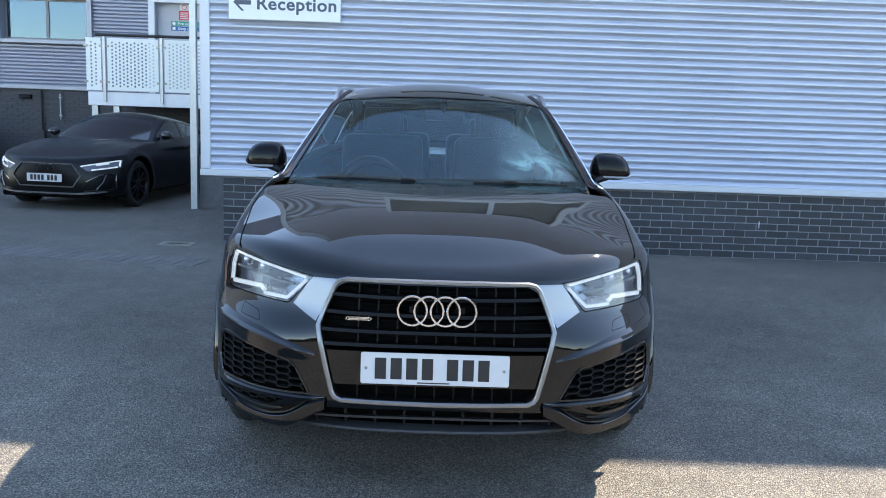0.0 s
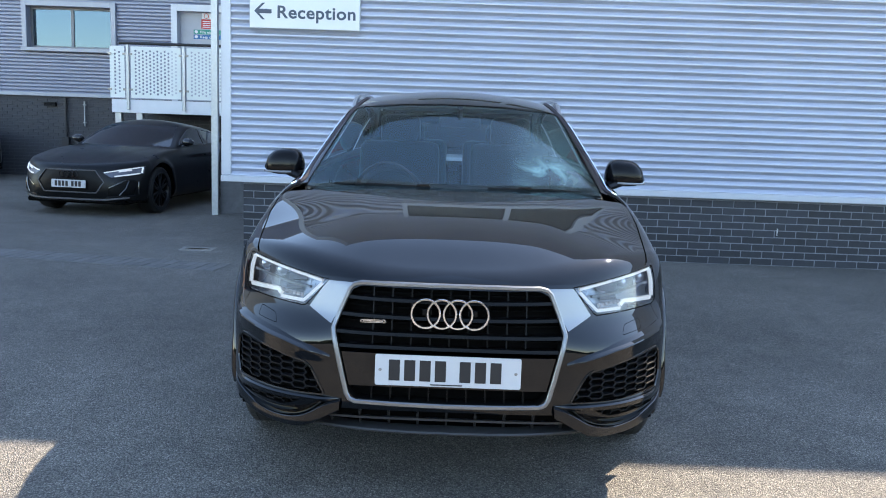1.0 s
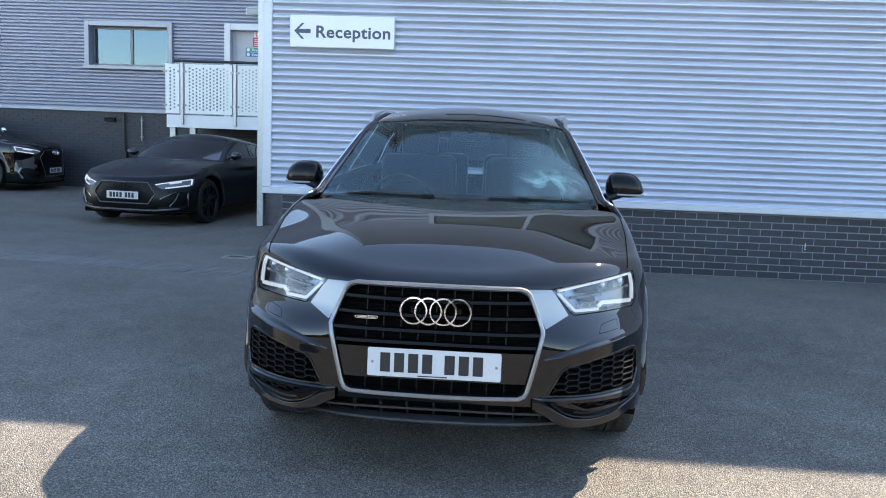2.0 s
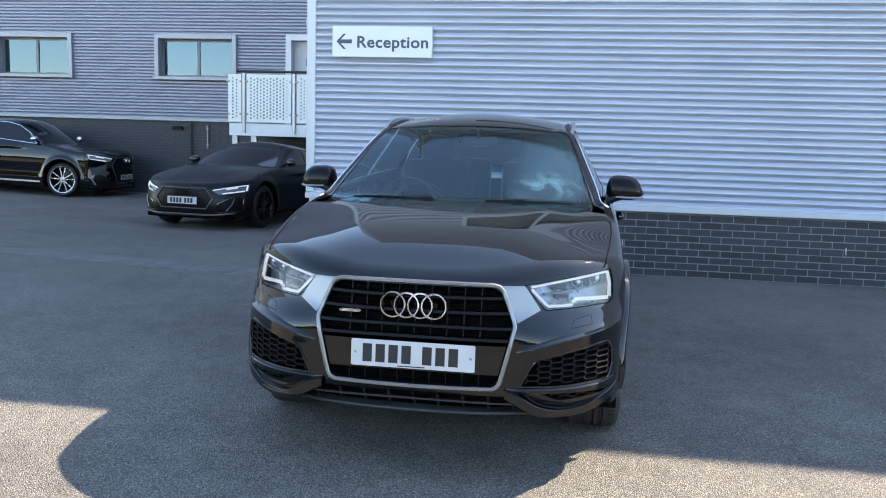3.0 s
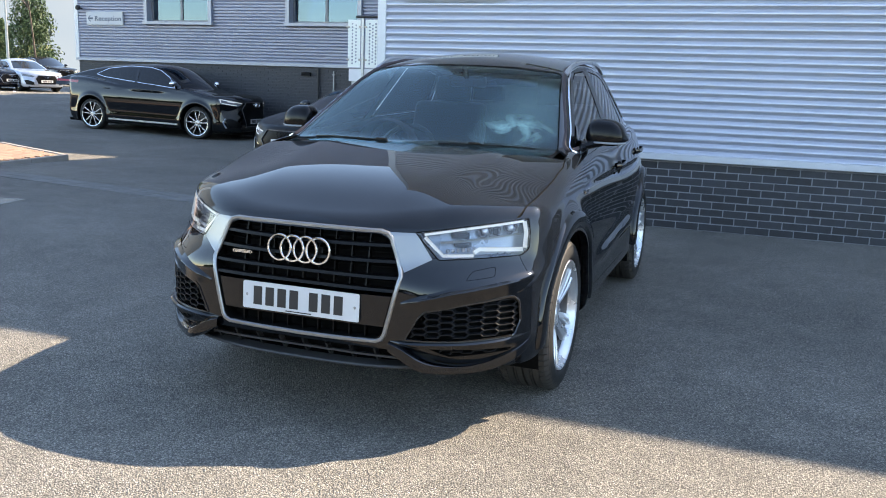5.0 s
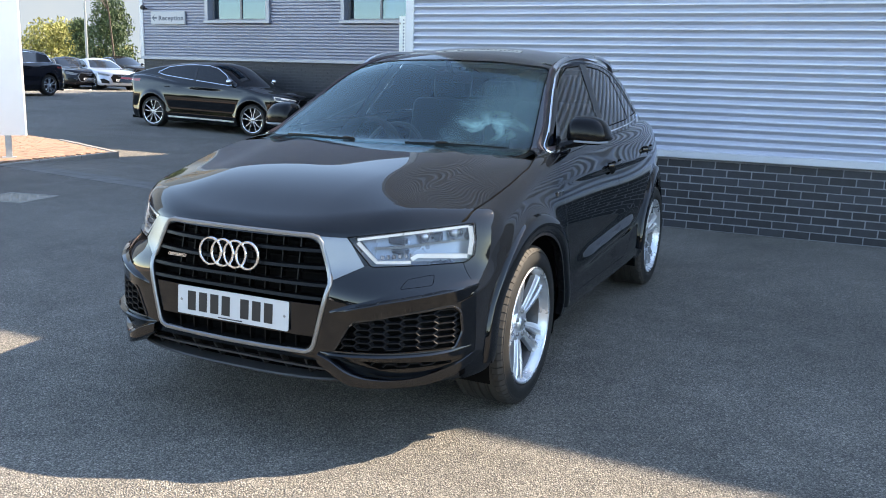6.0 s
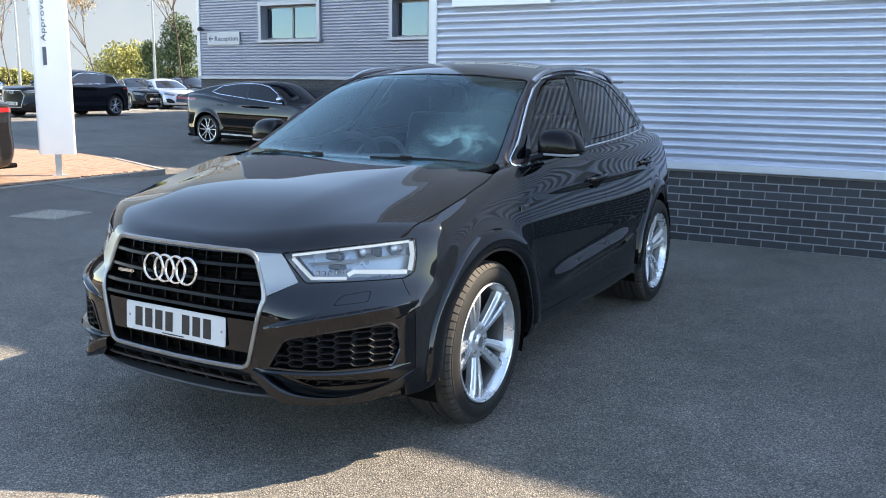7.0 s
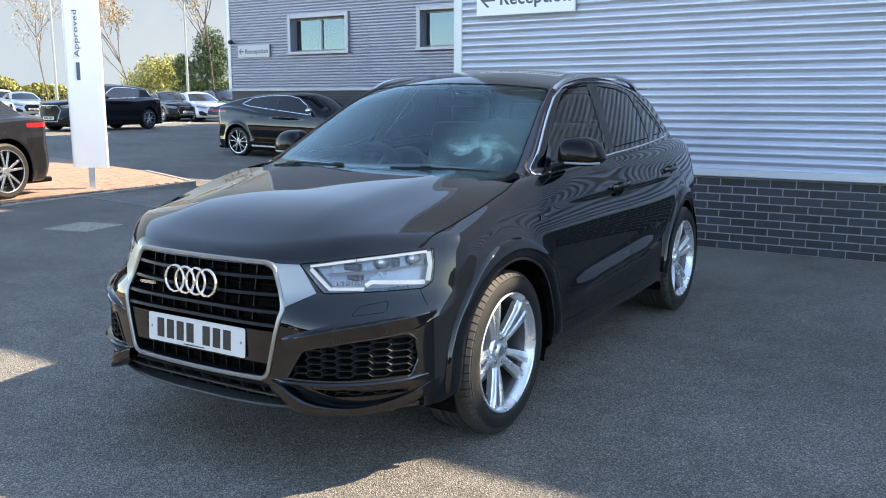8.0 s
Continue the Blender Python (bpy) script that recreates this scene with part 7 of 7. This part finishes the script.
def island():
    """The raised corner of buff block paving with a concrete edging."""
    poly = [(-8.95, 8.15), (-8.72, 6.4), (-8.45, 4.2), (-8.30, 1.0), (-8.30, -6.0), (-26, -6.0), (-26, 13.5), (-16, 10.6), (-11.5, 9.25)]
    s = thing("pavement_1", pose(0, 0, -0.020), "buff block paving behind a flush concrete edging", "pavement", kind="structure")
    part("bedding", slab(poly[::-1], -0.05, 0.022), "paver_sand", s)
    rnd = random.Random(8)

    def inside(x, y, inset=0.0):
        hit = False
        for i in range(len(poly)):
            (xa, ya), (xb, yb) = poly[i - 1], poly[i]
            if (ya > y) != (yb > y) and x < (xb - xa) * (y - ya) / (yb - ya) + xa:
                hit = not hit
        return hit
    me = bpy.data.meshes.new("paver")
    b = box((-0.098, -0.048, 0), (0.098, 0.048, 0.03), 0.004)
    b.to_mesh(me)
    b.free()
    me.materials.append(MATS["paver_buff"])
    vs, fs = [], []
    made = 0
    xs = np.arange(-15.0, -8.2, 0.2)
    for j, y in enumerate(np.arange(3.0, 10.2, 0.1)):
        for x in xs:
            px = x + (0.1 if j % 2 else 0.0)
            if not all(inside(px + a, y + c) for a in (-0.16, 0.16) for c in (-0.1, 0.1)):
                continue
            z = 0.008 + rnd.uniform(0, 0.003)
            if made < 290 and px > -10.2 and 5.2 < y < 8.3:
                o = new("paver", me)
                o.parent = s
                o.matrix_local = pose(px, y, z)
                made += 1
            else:
                k = len(vs)
                vs += [(px - 0.097, y - 0.047, z + 0.03), (px + 0.097, y - 0.047, z + 0.03), (px + 0.097, y + 0.047, z + 0.03), (px - 0.097, y + 0.047, z + 0.03),
                       (px - 0.099, y - 0.049, z), (px + 0.099, y - 0.049, z), (px + 0.099, y + 0.049, z), (px - 0.099, y + 0.049, z)]
                fs += [(k, k + 1, k + 2, k + 3), (k + 4, k + 5, k + 1, k), (k + 5, k + 6, k + 2, k + 1), (k + 6, k + 7, k + 3, k + 2), (k + 7, k + 4, k, k + 3)]
    o = part("paving_blocks", (vs, fs), "paver_buff_field", s)
    o["kind"] = "stuff"
    loop = [Vector((x, y, 0.02)) for x, y in poly]
    kb = thing("kerb", pose(0, 0, -0.022), "low concrete edging of the paved corner", "kerb", kind="structure")
    for i in (8, 0, 1, 2, 3):
        a, b = loop[i], loop[(i + 1) % 9]
        m = max(1, round((b - a).length / 0.915))
        for q in range(m):
            p0, p1 = a.lerp(b, (q + 0.006) / m), a.lerp(b, (q + 0.994) / m)
            part("kerb_stone", sweep([p0, p1], [(-0.04, -0.15), (0.04, -0.15), (0.04, 0.014), (0.034, 0.020), (-0.034, 0.020), (-0.04, 0.014)]), "concrete", kb)


def wall_service(xa, za0, za1, xb, zb0, zb1, xv, zv):
    """Two conduits and a small vent on the brick base of the far building."""
    y = B_Y - 0.012
    for x, z0, z1, r, mat_name, words in ((xa, za0, za1, 0.026, "plastic_black", "dark conduit with a junction box on the brick wall"), (xb, zb0, zb1, 0.016, "pole_grey", "thin grey conduit clipped to the brick wall")):
        c = thing("conduit", pose(x, y, z0), words, "pipe", "conduits on the wall")
        part("pipe", sweep([Vector((0, -0.01, 0)), Vector((0, -0.01, (z1 - z0) * 0.5)), Vector((0, -0.01, z1 - z0))], ring_of(r, 8), up=(1, 0, 0)), mat_name, c, smooth=True)
        for q in (0.15, 0.85):
            part("clip", moved(box((-r - 0.02, -0.02, -0.012), (r + 0.02, 0.02, 0.012), 0.003), Matrix.Translation((0, 0, (z1 - z0) * q))), mat_name, c)
        if r > 0.02:
            part("junction_box", box((-0.08, -0.09, -0.20), (0.08, 0.0, 0.0), 0.008, 2), mat_name, c)
    w = thing("wall_vent", pose(xv, y, zv), "small black vent in the brick wall", "vent")
    part("frame", box((-0.13, -0.02, -0.045), (0.13, 0.02, 0.045), 0.004), "gap_black", w)
    for i in range(3):
        part("slat", moved(box((-0.115, -0.012, -0.008), (0.115, 0.0, 0.008), 0.002), pose(0, -0.022, -0.028 + 0.028 * i, 25)), "plastic_black", w)


def pylon():
    p = thing("sign_pylon", pose(-9.34, 6.42, 0.02, 0, 0, 50), "tall white slab sign on a steel foot, with upright lettering", "sign")
    part("panel", slab(rounded([(-0.262, -0.07), (0.262, -0.07), (0.262, 0.07), (-0.262, 0.07)], 0.025), 0.33, 4.4), "sign_white", p)
    part("foot", box((-0.045, -0.03, -0.02), (0.045, 0.03, 0.335), 0.004), "galvanised", p)
    part("base_plate", box((-0.10, -0.08, -0.02), (0.10, 0.08, 0.006), 0.002), "galvanised", p)
    vs, fs = lettering("Approved", 0.17, 0.0012, 1.08, 0.004)
    k = 0.70 / max(q[0] for q in vs)
    part("lettering", moved(([(x * k, y, z * k * 0.62) for x, y, z in vs], fs), pose(-0.060, -0.0715, 2.03, 0, -90, 0)), "sign_ink", p)
    part("bar", box((-0.115, -0.0728, 1.68), (-0.062, -0.069, 1.95), 0.001), "sign_ink", p)
    return p


def drain(x, y, w, h, ang, name, label, bars):
    d = thing(name, pose(x, y, ground_z(x, y), 0, 0, ang), label, "drain cover")
    part("frame", join(box((-w / 2, -h / 2, -0.03), (w / 2, -h / 2 + 0.05, 0.006), 0.002), box((-w / 2, h / 2 - 0.05, -0.03), (w / 2, h / 2, 0.006), 0.002), box((-w / 2, -h / 2 + 0.05, -0.03), (-w / 2 + 0.05, h / 2 - 0.05, 0.006), 0.002), box((w / 2 - 0.05, -h / 2 + 0.05, -0.03), (w / 2, h / 2 - 0.05, 0.006), 0.002)), "drain_iron", d)
    part("cover", box((-w / 2 + 0.055, -h / 2 + 0.055, -0.03), (w / 2 - 0.055, h / 2 - 0.055, 0.001), 0.002), "drain_iron", d)
    n = 9
    studs = []
    for i in range(n):
        for j in range(n - 2):
            sx, sy = -w / 2 + 0.09 + (w - 0.18) * i / (n - 1), -h / 2 + 0.09 + (h - 0.18) * j / (n - 3)
            studs.append(moved(box((-0.026, -0.011, 0.001), (0.026, 0.011, 0.006), 0.001), pose(sx, sy, 0, 0, 0, 45 if (i + j) % 2 else -45)))
    o = part("tread_pattern", join(*studs), "drain_iron_pale", d)
    o["kind"] = "stuff"


def leaves(rnd, pts, size, squash=0.5):
    """Small bent leaf quads at points, turned at random, as (verts, faces)."""
    vs, fs = [], []
    for p in pts:
        s = size * rnd.uniform(0.6, 1.3)
        r = Euler((rnd.uniform(0, 6.3), rnd.uniform(0, 6.3), rnd.uniform(0, 6.3))).to_matrix()
        k = len(vs)
        for q in ((-s, 0, 0), (0, -s * squash, s * 0.2), (s, 0, 0), (0, s * squash, s * 0.2)):
            vs.append(tuple(Vector(p) + r @ Vector(q)))
        fs.append((k, k + 1, k + 2, k + 3))
    return vs, fs


def tree(x, y, h, seed, leaf, count, size, label, spread=0.34, trunk_r=0.10):
    rnd = random.Random(seed)
    t = thing("tree", pose(x, y, ground_z(x, y) - 0.05), label, "tree", "trees round the yard")
    tips, limbs = [], []

    def grow(p, d, length, r, level):
        pts = [p]
        n = 4
        for i in range(n):
            d = (d + Vector((rnd.uniform(-1, 1), rnd.uniform(-1, 1), rnd.uniform(-0.3, 0.6))) * 0.16).normalized()
            p = p + d * length / n
            pts.append(p)
            if level > 1:
                tips.append(p)
        limbs.append(sweep(pts, lambda q: ring_of(r * (1 - 0.6 * q), 6 if level < 2 else 4), up=(0.3, 1, 0.2)))
        if level < 4:
            for i in range(3 if level else 6):
                k = rnd.randint(2, 4) if level else rnd.choice((2, 3, 4, 4))
                nd = (d + Vector((rnd.uniform(-1, 1), rnd.uniform(-1, 1), rnd.uniform(-0.1, 0.8))) * (0.75 if level else spread * 2.4)).normalized()
                grow(pts[k], nd, length * rnd.uniform(0.5, 0.72), r * 0.5, level + 1)
    grow(Vector((0, 0, 0)), Vector((0, 0, 1)), h * 0.48, trunk_r, 0)
    part("trunk", limbs[0], "bark", t, smooth=True)
    o = part("branchwork", join(*limbs[1:]), "bark", t, smooth=True)
    o["kind"] = "stuff"
    pts = []
    for _ in range(count):
        p = rnd.choice(tips)
        pts.append(p + Vector((rnd.gauss(0, 1), rnd.gauss(0, 1), rnd.gauss(0, 1))) * h * 0.022)
    o = part("crown", leaves(rnd, pts, size), leaf, t)
    o["kind"] = "stuff"
    return t


def bush(x, y, w, h, seed, leaf, count, size, label, name="bush", cat="bush", cone=False):
    rnd = random.Random(seed)
    t = thing(name, pose(x, y, ground_z(x, y) - 0.05), label, cat, "bushes round the yard")
    part("stem", sweep([Vector((0, 0, 0)), Vector((0.05, 0, h * 0.5)), Vector((0, 0.05, h * 0.85))], lambda q: ring_of(0.09 * (1 - 0.8 * q), 6)), "bark", t)
    blobs = []
    for _ in range(22):
        z = rnd.uniform(0.08, 0.98)
        r = (1 - z) * 0.85 + 0.16 if cone else math.sin(math.pi * min(1, z * 0.8 + 0.16)) ** 0.7
        a = rnd.uniform(0, 6.3)
        blobs.append((Vector((math.cos(a), math.sin(a), 0)) * w * 0.34 * r + Vector((0, 0, z * h)), rnd.uniform(0.16, 0.26) * w))
    pts = []
    for _ in range(count):
        c, r = rnd.choice(blobs)
        d = Vector((rnd.gauss(0, 1), rnd.gauss(0, 1), rnd.gauss(0, 1))).normalized()
        p = c + d * r * rnd.uniform(0.55, 1.1)
        if p.z > 0.05:
            pts.append(p)
    o = part("crown", leaves(rnd, pts, size), leaf, t)
    o["kind"] = "stuff"


def hedge(x0, y0, x1, y1, h, deep, seed, leaf, count, size, label):
    """A long belt of shrubs with an uneven top."""
    rnd = random.Random(seed)
    t = thing("hedge", pose(0, 0, 0), label, "hedge", kind="stuff")
    d = Vector((x1 - x0, y1 - y0, 0))
    n = Vector((-d.y, d.x, 0)).normalized()
    lumps = [(rnd.random(), rnd.uniform(0.55, 1.0), rnd.uniform(0.03, 0.10)) for _ in range(26)]

    def top(q):
        return h * max([0.45] + [a * math.exp(-((q - c) / w) ** 2) for c, a, w in lumps])
    pts = []
    for _ in range(count):
        q = rnd.random()
        z = rnd.random() ** 0.7 * top(q)
        pts.append(Vector((x0, y0, 0)) + d * q + n * rnd.uniform(-0.5, 0.5) * deep * (1.1 - 0.5 * z / h) + Vector((0, 0, z)))
    part("foliage", leaves(rnd, pts, size, 0.7), leaf, t)
    vs, fs = [], []
    m = 40
    for i in range(m + 1):
        p = Vector((x0, y0, 0)) + d * (i / m)
        z = top(i / m) * 0.72
        vs += [tuple(p - n * deep * 0.3), tuple(p - n * deep * 0.22 + Vector((0, 0, z))), tuple(p + n * deep * 0.22 + Vector((0, 0, z))), tuple(p + n * deep * 0.3)]
    for i in range(m):
        for k in range(3):
            fs.append((i * 4 + k, i * 4 + 4 + k, i * 4 + 5 + k, i * 4 + 1 + k))
    part("thicket", (vs, fs), "thicket", t)


def lamp_post(x, y, h, ang):
    p = thing("street_lamp", pose(x, y, ground_z(x, y), 0, 0, ang), "tall grey lamp post with two flood heads", "lamp post", "lamp posts of the car park")
    part("pole", lathe([(0.075, -0.05), (0.07, h * 0.3), (0.05, h), (0.0, h)], 12), "pole_grey", p, smooth=True)
    part("crossbar", box((-0.75, -0.03, h - 0.05), (0.75, 0.03, h + 0.02), 0.006), "pole_grey", p)
    for sx in (-1, 1):
        part("lamp_head", moved(box((-0.27, -0.20, -0.05), (0.27, 0.22, 0.07), 0.03, 2), pose(sx * 0.62, -0.10, h + 0.06, -18, 0, 0)), "plastic_black", p)


surface("paver_buff_field", (0.24, 0.152, 0.105), rough=0.85, var=0.25, scale=7, fine=60, bump=0.001)
surface("drain_iron_pale", (0.33, 0.29, 0.235), rough=0.6, var=0.3, scale=40)
surface("leaf_spring", (0.30, 0.205, 0.085), rough=0.6, var=0.4, scale=3)
surface("leaf_dark", (0.050, 0.085, 0.030), rough=0.6, var=0.5, scale=3)
surface("leaf_willow", (0.24, 0.235, 0.06), rough=0.6, var=0.4, scale=1.5)
surface("leaf_hedge", (0.20, 0.19, 0.05), rough=0.7, var=0.5, scale=0.6)
surface("leaf_wood", (0.035, 0.048, 0.018), rough=0.7, var=0.5, scale=0.4)
surface("thicket", (0.022, 0.024, 0.012), rough=0.9, var=0.4, scale=1.0)


def rear_hall():
    # unseen blocks, added to throw their shadow over the far car park
    h = thing("rear_hall", pose(0, 0, 0), "unseen tall blocks added to shade the far car park", "building", kind="structure")
    part("shade_wall", box((-15.8, 34.05, -0.3), (6.0, 50, 14.5), 0.05), "cladding_dark", h)
    part("shade_wall", box((-24.0, 40.0, -0.3), (-15.85, 50, 15.5), 0.05), "cladding_dark", h)
    part("shade_upper", box((-15.7, 27.0, 8.42), (-2.2, 33.7, 13.6), 0.05), "cladding_dark", h)


def sky_backdrop():
    """Thin high cloud low in the sky, far beyond the trees."""
    m, t, b = nodes_of("haze")
    geo = t.nodes.new("ShaderNodeNewGeometry")
    n = add(t, "ShaderNodeTexNoise", Scale=0.004, Detail=5.0, Roughness=0.55)
    t.links.new(geo.outputs["Position"], n.inputs["Vector"])
    r = ramp(t, n.outputs["Fac"], [(0.35, (0.118, 0.155, 0.200)), (0.70, (0.172, 0.192, 0.215))])
    t.links.new(r.outputs["Color"], b.inputs["Emission Color"])
    b.inputs["Emission Strength"].default_value = 1.0
    b.inputs["Base Color"].default_value = (0, 0, 0, 1)
    b.inputs["Roughness"].default_value = 1.0
    b.inputs["Specular IOR Level"].default_value = 0.0
    MATS["haze"] = m
    vs, fs = [], []
    k = 24
    for i in range(k + 1):
        a = radians(100 + 70 * i / k)
        for z in (-5, 330):
            vs.append((950 * math.cos(a), 950 * math.sin(a), z))
    for i in range(k):
        fs.append((2 * i, 2 * i + 1, 2 * i + 3, 2 * i + 2))
    tagged(part("backdrop", (vs, fs), "haze"), "pale blue sky with thin cloud beyond the trees", "sky", kind="structure")

# ---- build ----
build_ground()
wall_a = build_a()
wall_b = build_b()
build_balcony()
island()
hero_car()
# parked cars
other_car("car", "glossy black coupe-roofed SUV with bright ten-spoke wheels", suv_coupe(), pose(-9.68, 14.96, -0.140, 1.6, 0, 92), "paint_black", 0.04, "ten", 0.375, 0.295, lit=True, sill="silver_satin")
other_car("car", "satin black low coupe with dark wheels, nose out by the balcony", coupe(), pose(-5.43, 9.09, -0.115, 0, 0, -8), "paint_satin_black", 0.04, "y", 0.345, 0.262, trim="gloss_black", rim_mat="alloy_dark")
other_car("car", "dark grey SUV with large split-spoke wheels on the buff paving", big_suv(), pose(-9.30, 0.80, 0.015, 0, 0, 10), "paint_grey_dark", 0.045, "five", 0.395, 0.300, trim="gloss_black")
D8 = (Vector((-0.523, 0.852)), Vector((0.852, 0.523)))


def far_place(px, depth):
    """A place in the far car park, by the side step and the depth from the walk's end."""
    u = (px - 784) / 1512
    return (2.47 + depth * (D8[0].x + u * D8[1].x), -2.21 + depth * (D8[0].y + u * D8[1].y))


FAR = []
for px, depth, turn, curves, paint, tyre, kind, lab in (
        (95, 29.5, 6, mid_suv, "paint_navy", 0.37, "five", "dark blue SUV standing behind the pylon sign"),
        (340, 41, 68, saloon, "paint_navy", 0.34, "ten", "dark saloon car in the far car park"),
        (392, 41, 70, saloon, "paint_silver", 0.34, "five", "silver blue saloon car in the far car park"),
        (432, 52, 74, mid_suv, "paint_grey_dark", 0.37, "five", "dark estate car behind the silver one"),
        (70, 48, 70, saloon, "paint_silver", 0.34, "five", "silver hatchback in the far row"),
        (30, 55, 72, mid_suv, "paint_white", 0.37, "five", "white SUV in the far row")):
    x, y = far_place(px, depth)
    FAR.append(other_car("car", lab, curves(), pose(x, y, ground_z(x, y), 0, 0, turn), paint, 0.07, kind, tyre, tyre - 0.10, group="cars of the far row"))
for x, y, turn, kind, lab in ((2.5, -15.0, 180, 2, "silver saloon parked across the yard"), (6.0, -15.2, 178, 3, "dark grey SUV parked across the yard"), (-2.2, -15.1, 181, 5, "white SUV parked across the yard"), (9.6, -15.0, 180, 1, "dark blue saloon parked across the yard")):
    tagged(copy_thing(FAR[kind], pose(x, y, 0, 0, 0, turn)), lab, "car", "cars across the yard")
wv = thing("weep_vent", pose(3.435, A_Y + 0.028, 0.325), "small white plastic weep vent in a brick joint", "vent")
part("body", box((-0.006, -0.004, 0.0), (0.006, 0.02, 0.075), 0.002), "plate_white", wv)
part("slot", box((-0.003, -0.0055, 0.012), (0.003, -0.0035, 0.030), 0.0), "gap_black", wv)
for xa, ya, xb, yb in ((-26.8, 22.2, -30.7, 27.4), (-28.0, 25.3, -35.4, 32.4)):
    across = Vector((yb - ya, xa - xb, 0)).normalized() * 0.05
    va, vb = Vector((xa, ya, ground_z(xa, ya) + 0.012)), Vector((xb, yb, ground_z(xb, yb) + 0.012))
    tagged(part("parking_line", ([va - across, vb - across, vb + across, va + across], [(0, 1, 2, 3)]), "line_paint"), "worn white parking line on the asphalt", "road marking", "parking lines", "structure")
wall_service(-8.61, 0.76, 1.62, -8.19, 1.01, 1.56, -8.95, 1.47)
pylon()
rear_hall()
sky_backdrop()
drain(-5.90, 3.76, 0.62, 0.60, 12, "drain_cover", "square cast iron cover set in the asphalt", 9)
drain(-2.62, 5.78, 0.34, 0.22, 0, "drain_cover", "small iron gully cover beside the paving band", 9)
for px, depth in ((341, 48), (112, 42)):
    lamp_post(*far_place(px, depth), 6.6, 30)
tree(*far_place(203, 46), 10.5, 4, "leaf_spring", 3200, 0.075, "young tree with sparse orange spring leaves", trunk_r=0.06)
tree(*far_place(246, 56), 9.5, 7, "leaf_spring", 2600, 0.075, "young tree with thin yellow spring leaves", trunk_r=0.06)
tree(*far_place(388, 54), 12.0, 9, "leaf_spring", 2800, 0.075, "bare tree with pale spring buds", trunk_r=0.07)
tree(*far_place(95, 60), 11.0, 12, "leaf_spring", 700, 0.09, "nearly bare tree beyond the cars", trunk_r=0.06)
bush(*far_place(382, 56), 3.8, 5.0, 3, "leaf_dark", 9000, 0.09, "dense dark green evergreen", "evergreen", "tree", True)
bush(*far_place(336, 58), 2.6, 3.6, 5, "leaf_dark", 5000, 0.09, "dense dark green evergreen", "evergreen", "tree", True)
bush(*far_place(290, 72), 5.4, 4.3, 6, "leaf_willow", 9000, 0.13, "yellow green willow in spring leaf", "willow", "tree")
xa, ya = far_place(-260, 78)
xb, yb = far_place(420, 92)
hedge(xa, ya, xb, yb, 3.7, 4.0, 2, "leaf_hedge", 20000, 0.17, "yellow green hedge along the far edge")
hedge(-30, -24, 34, -25, 3.4, 5.0, 11, "leaf_wood", 9000, 0.42, "dark belt of trees along the yard's edge")
# two unseen belts, added to keep the pale horizon out of reflections
hedge(36, -24, 42, 12, 3.4, 5.0, 13, "leaf_wood", 6000, 0.42, "unseen dark tree belt added beside the yard")
hedge(-70, -30, -32, -24, 4.4, 5.0, 14, "leaf_wood", 5000, 0.42, "unseen dark tree belt added beyond the yard")
paver_strip(-2.05, 4.95, -8.6, 6.05, 0.42)
brick_wall(wall_a, -2.21, 8.0, 0.006, 9, A_Y + 0.03, 3, (-2.3, 4.6))
brick_wall(wall_b, -16.0, -3.5, -0.13, 24, B_Y + 0.03, 4, (50, 60))
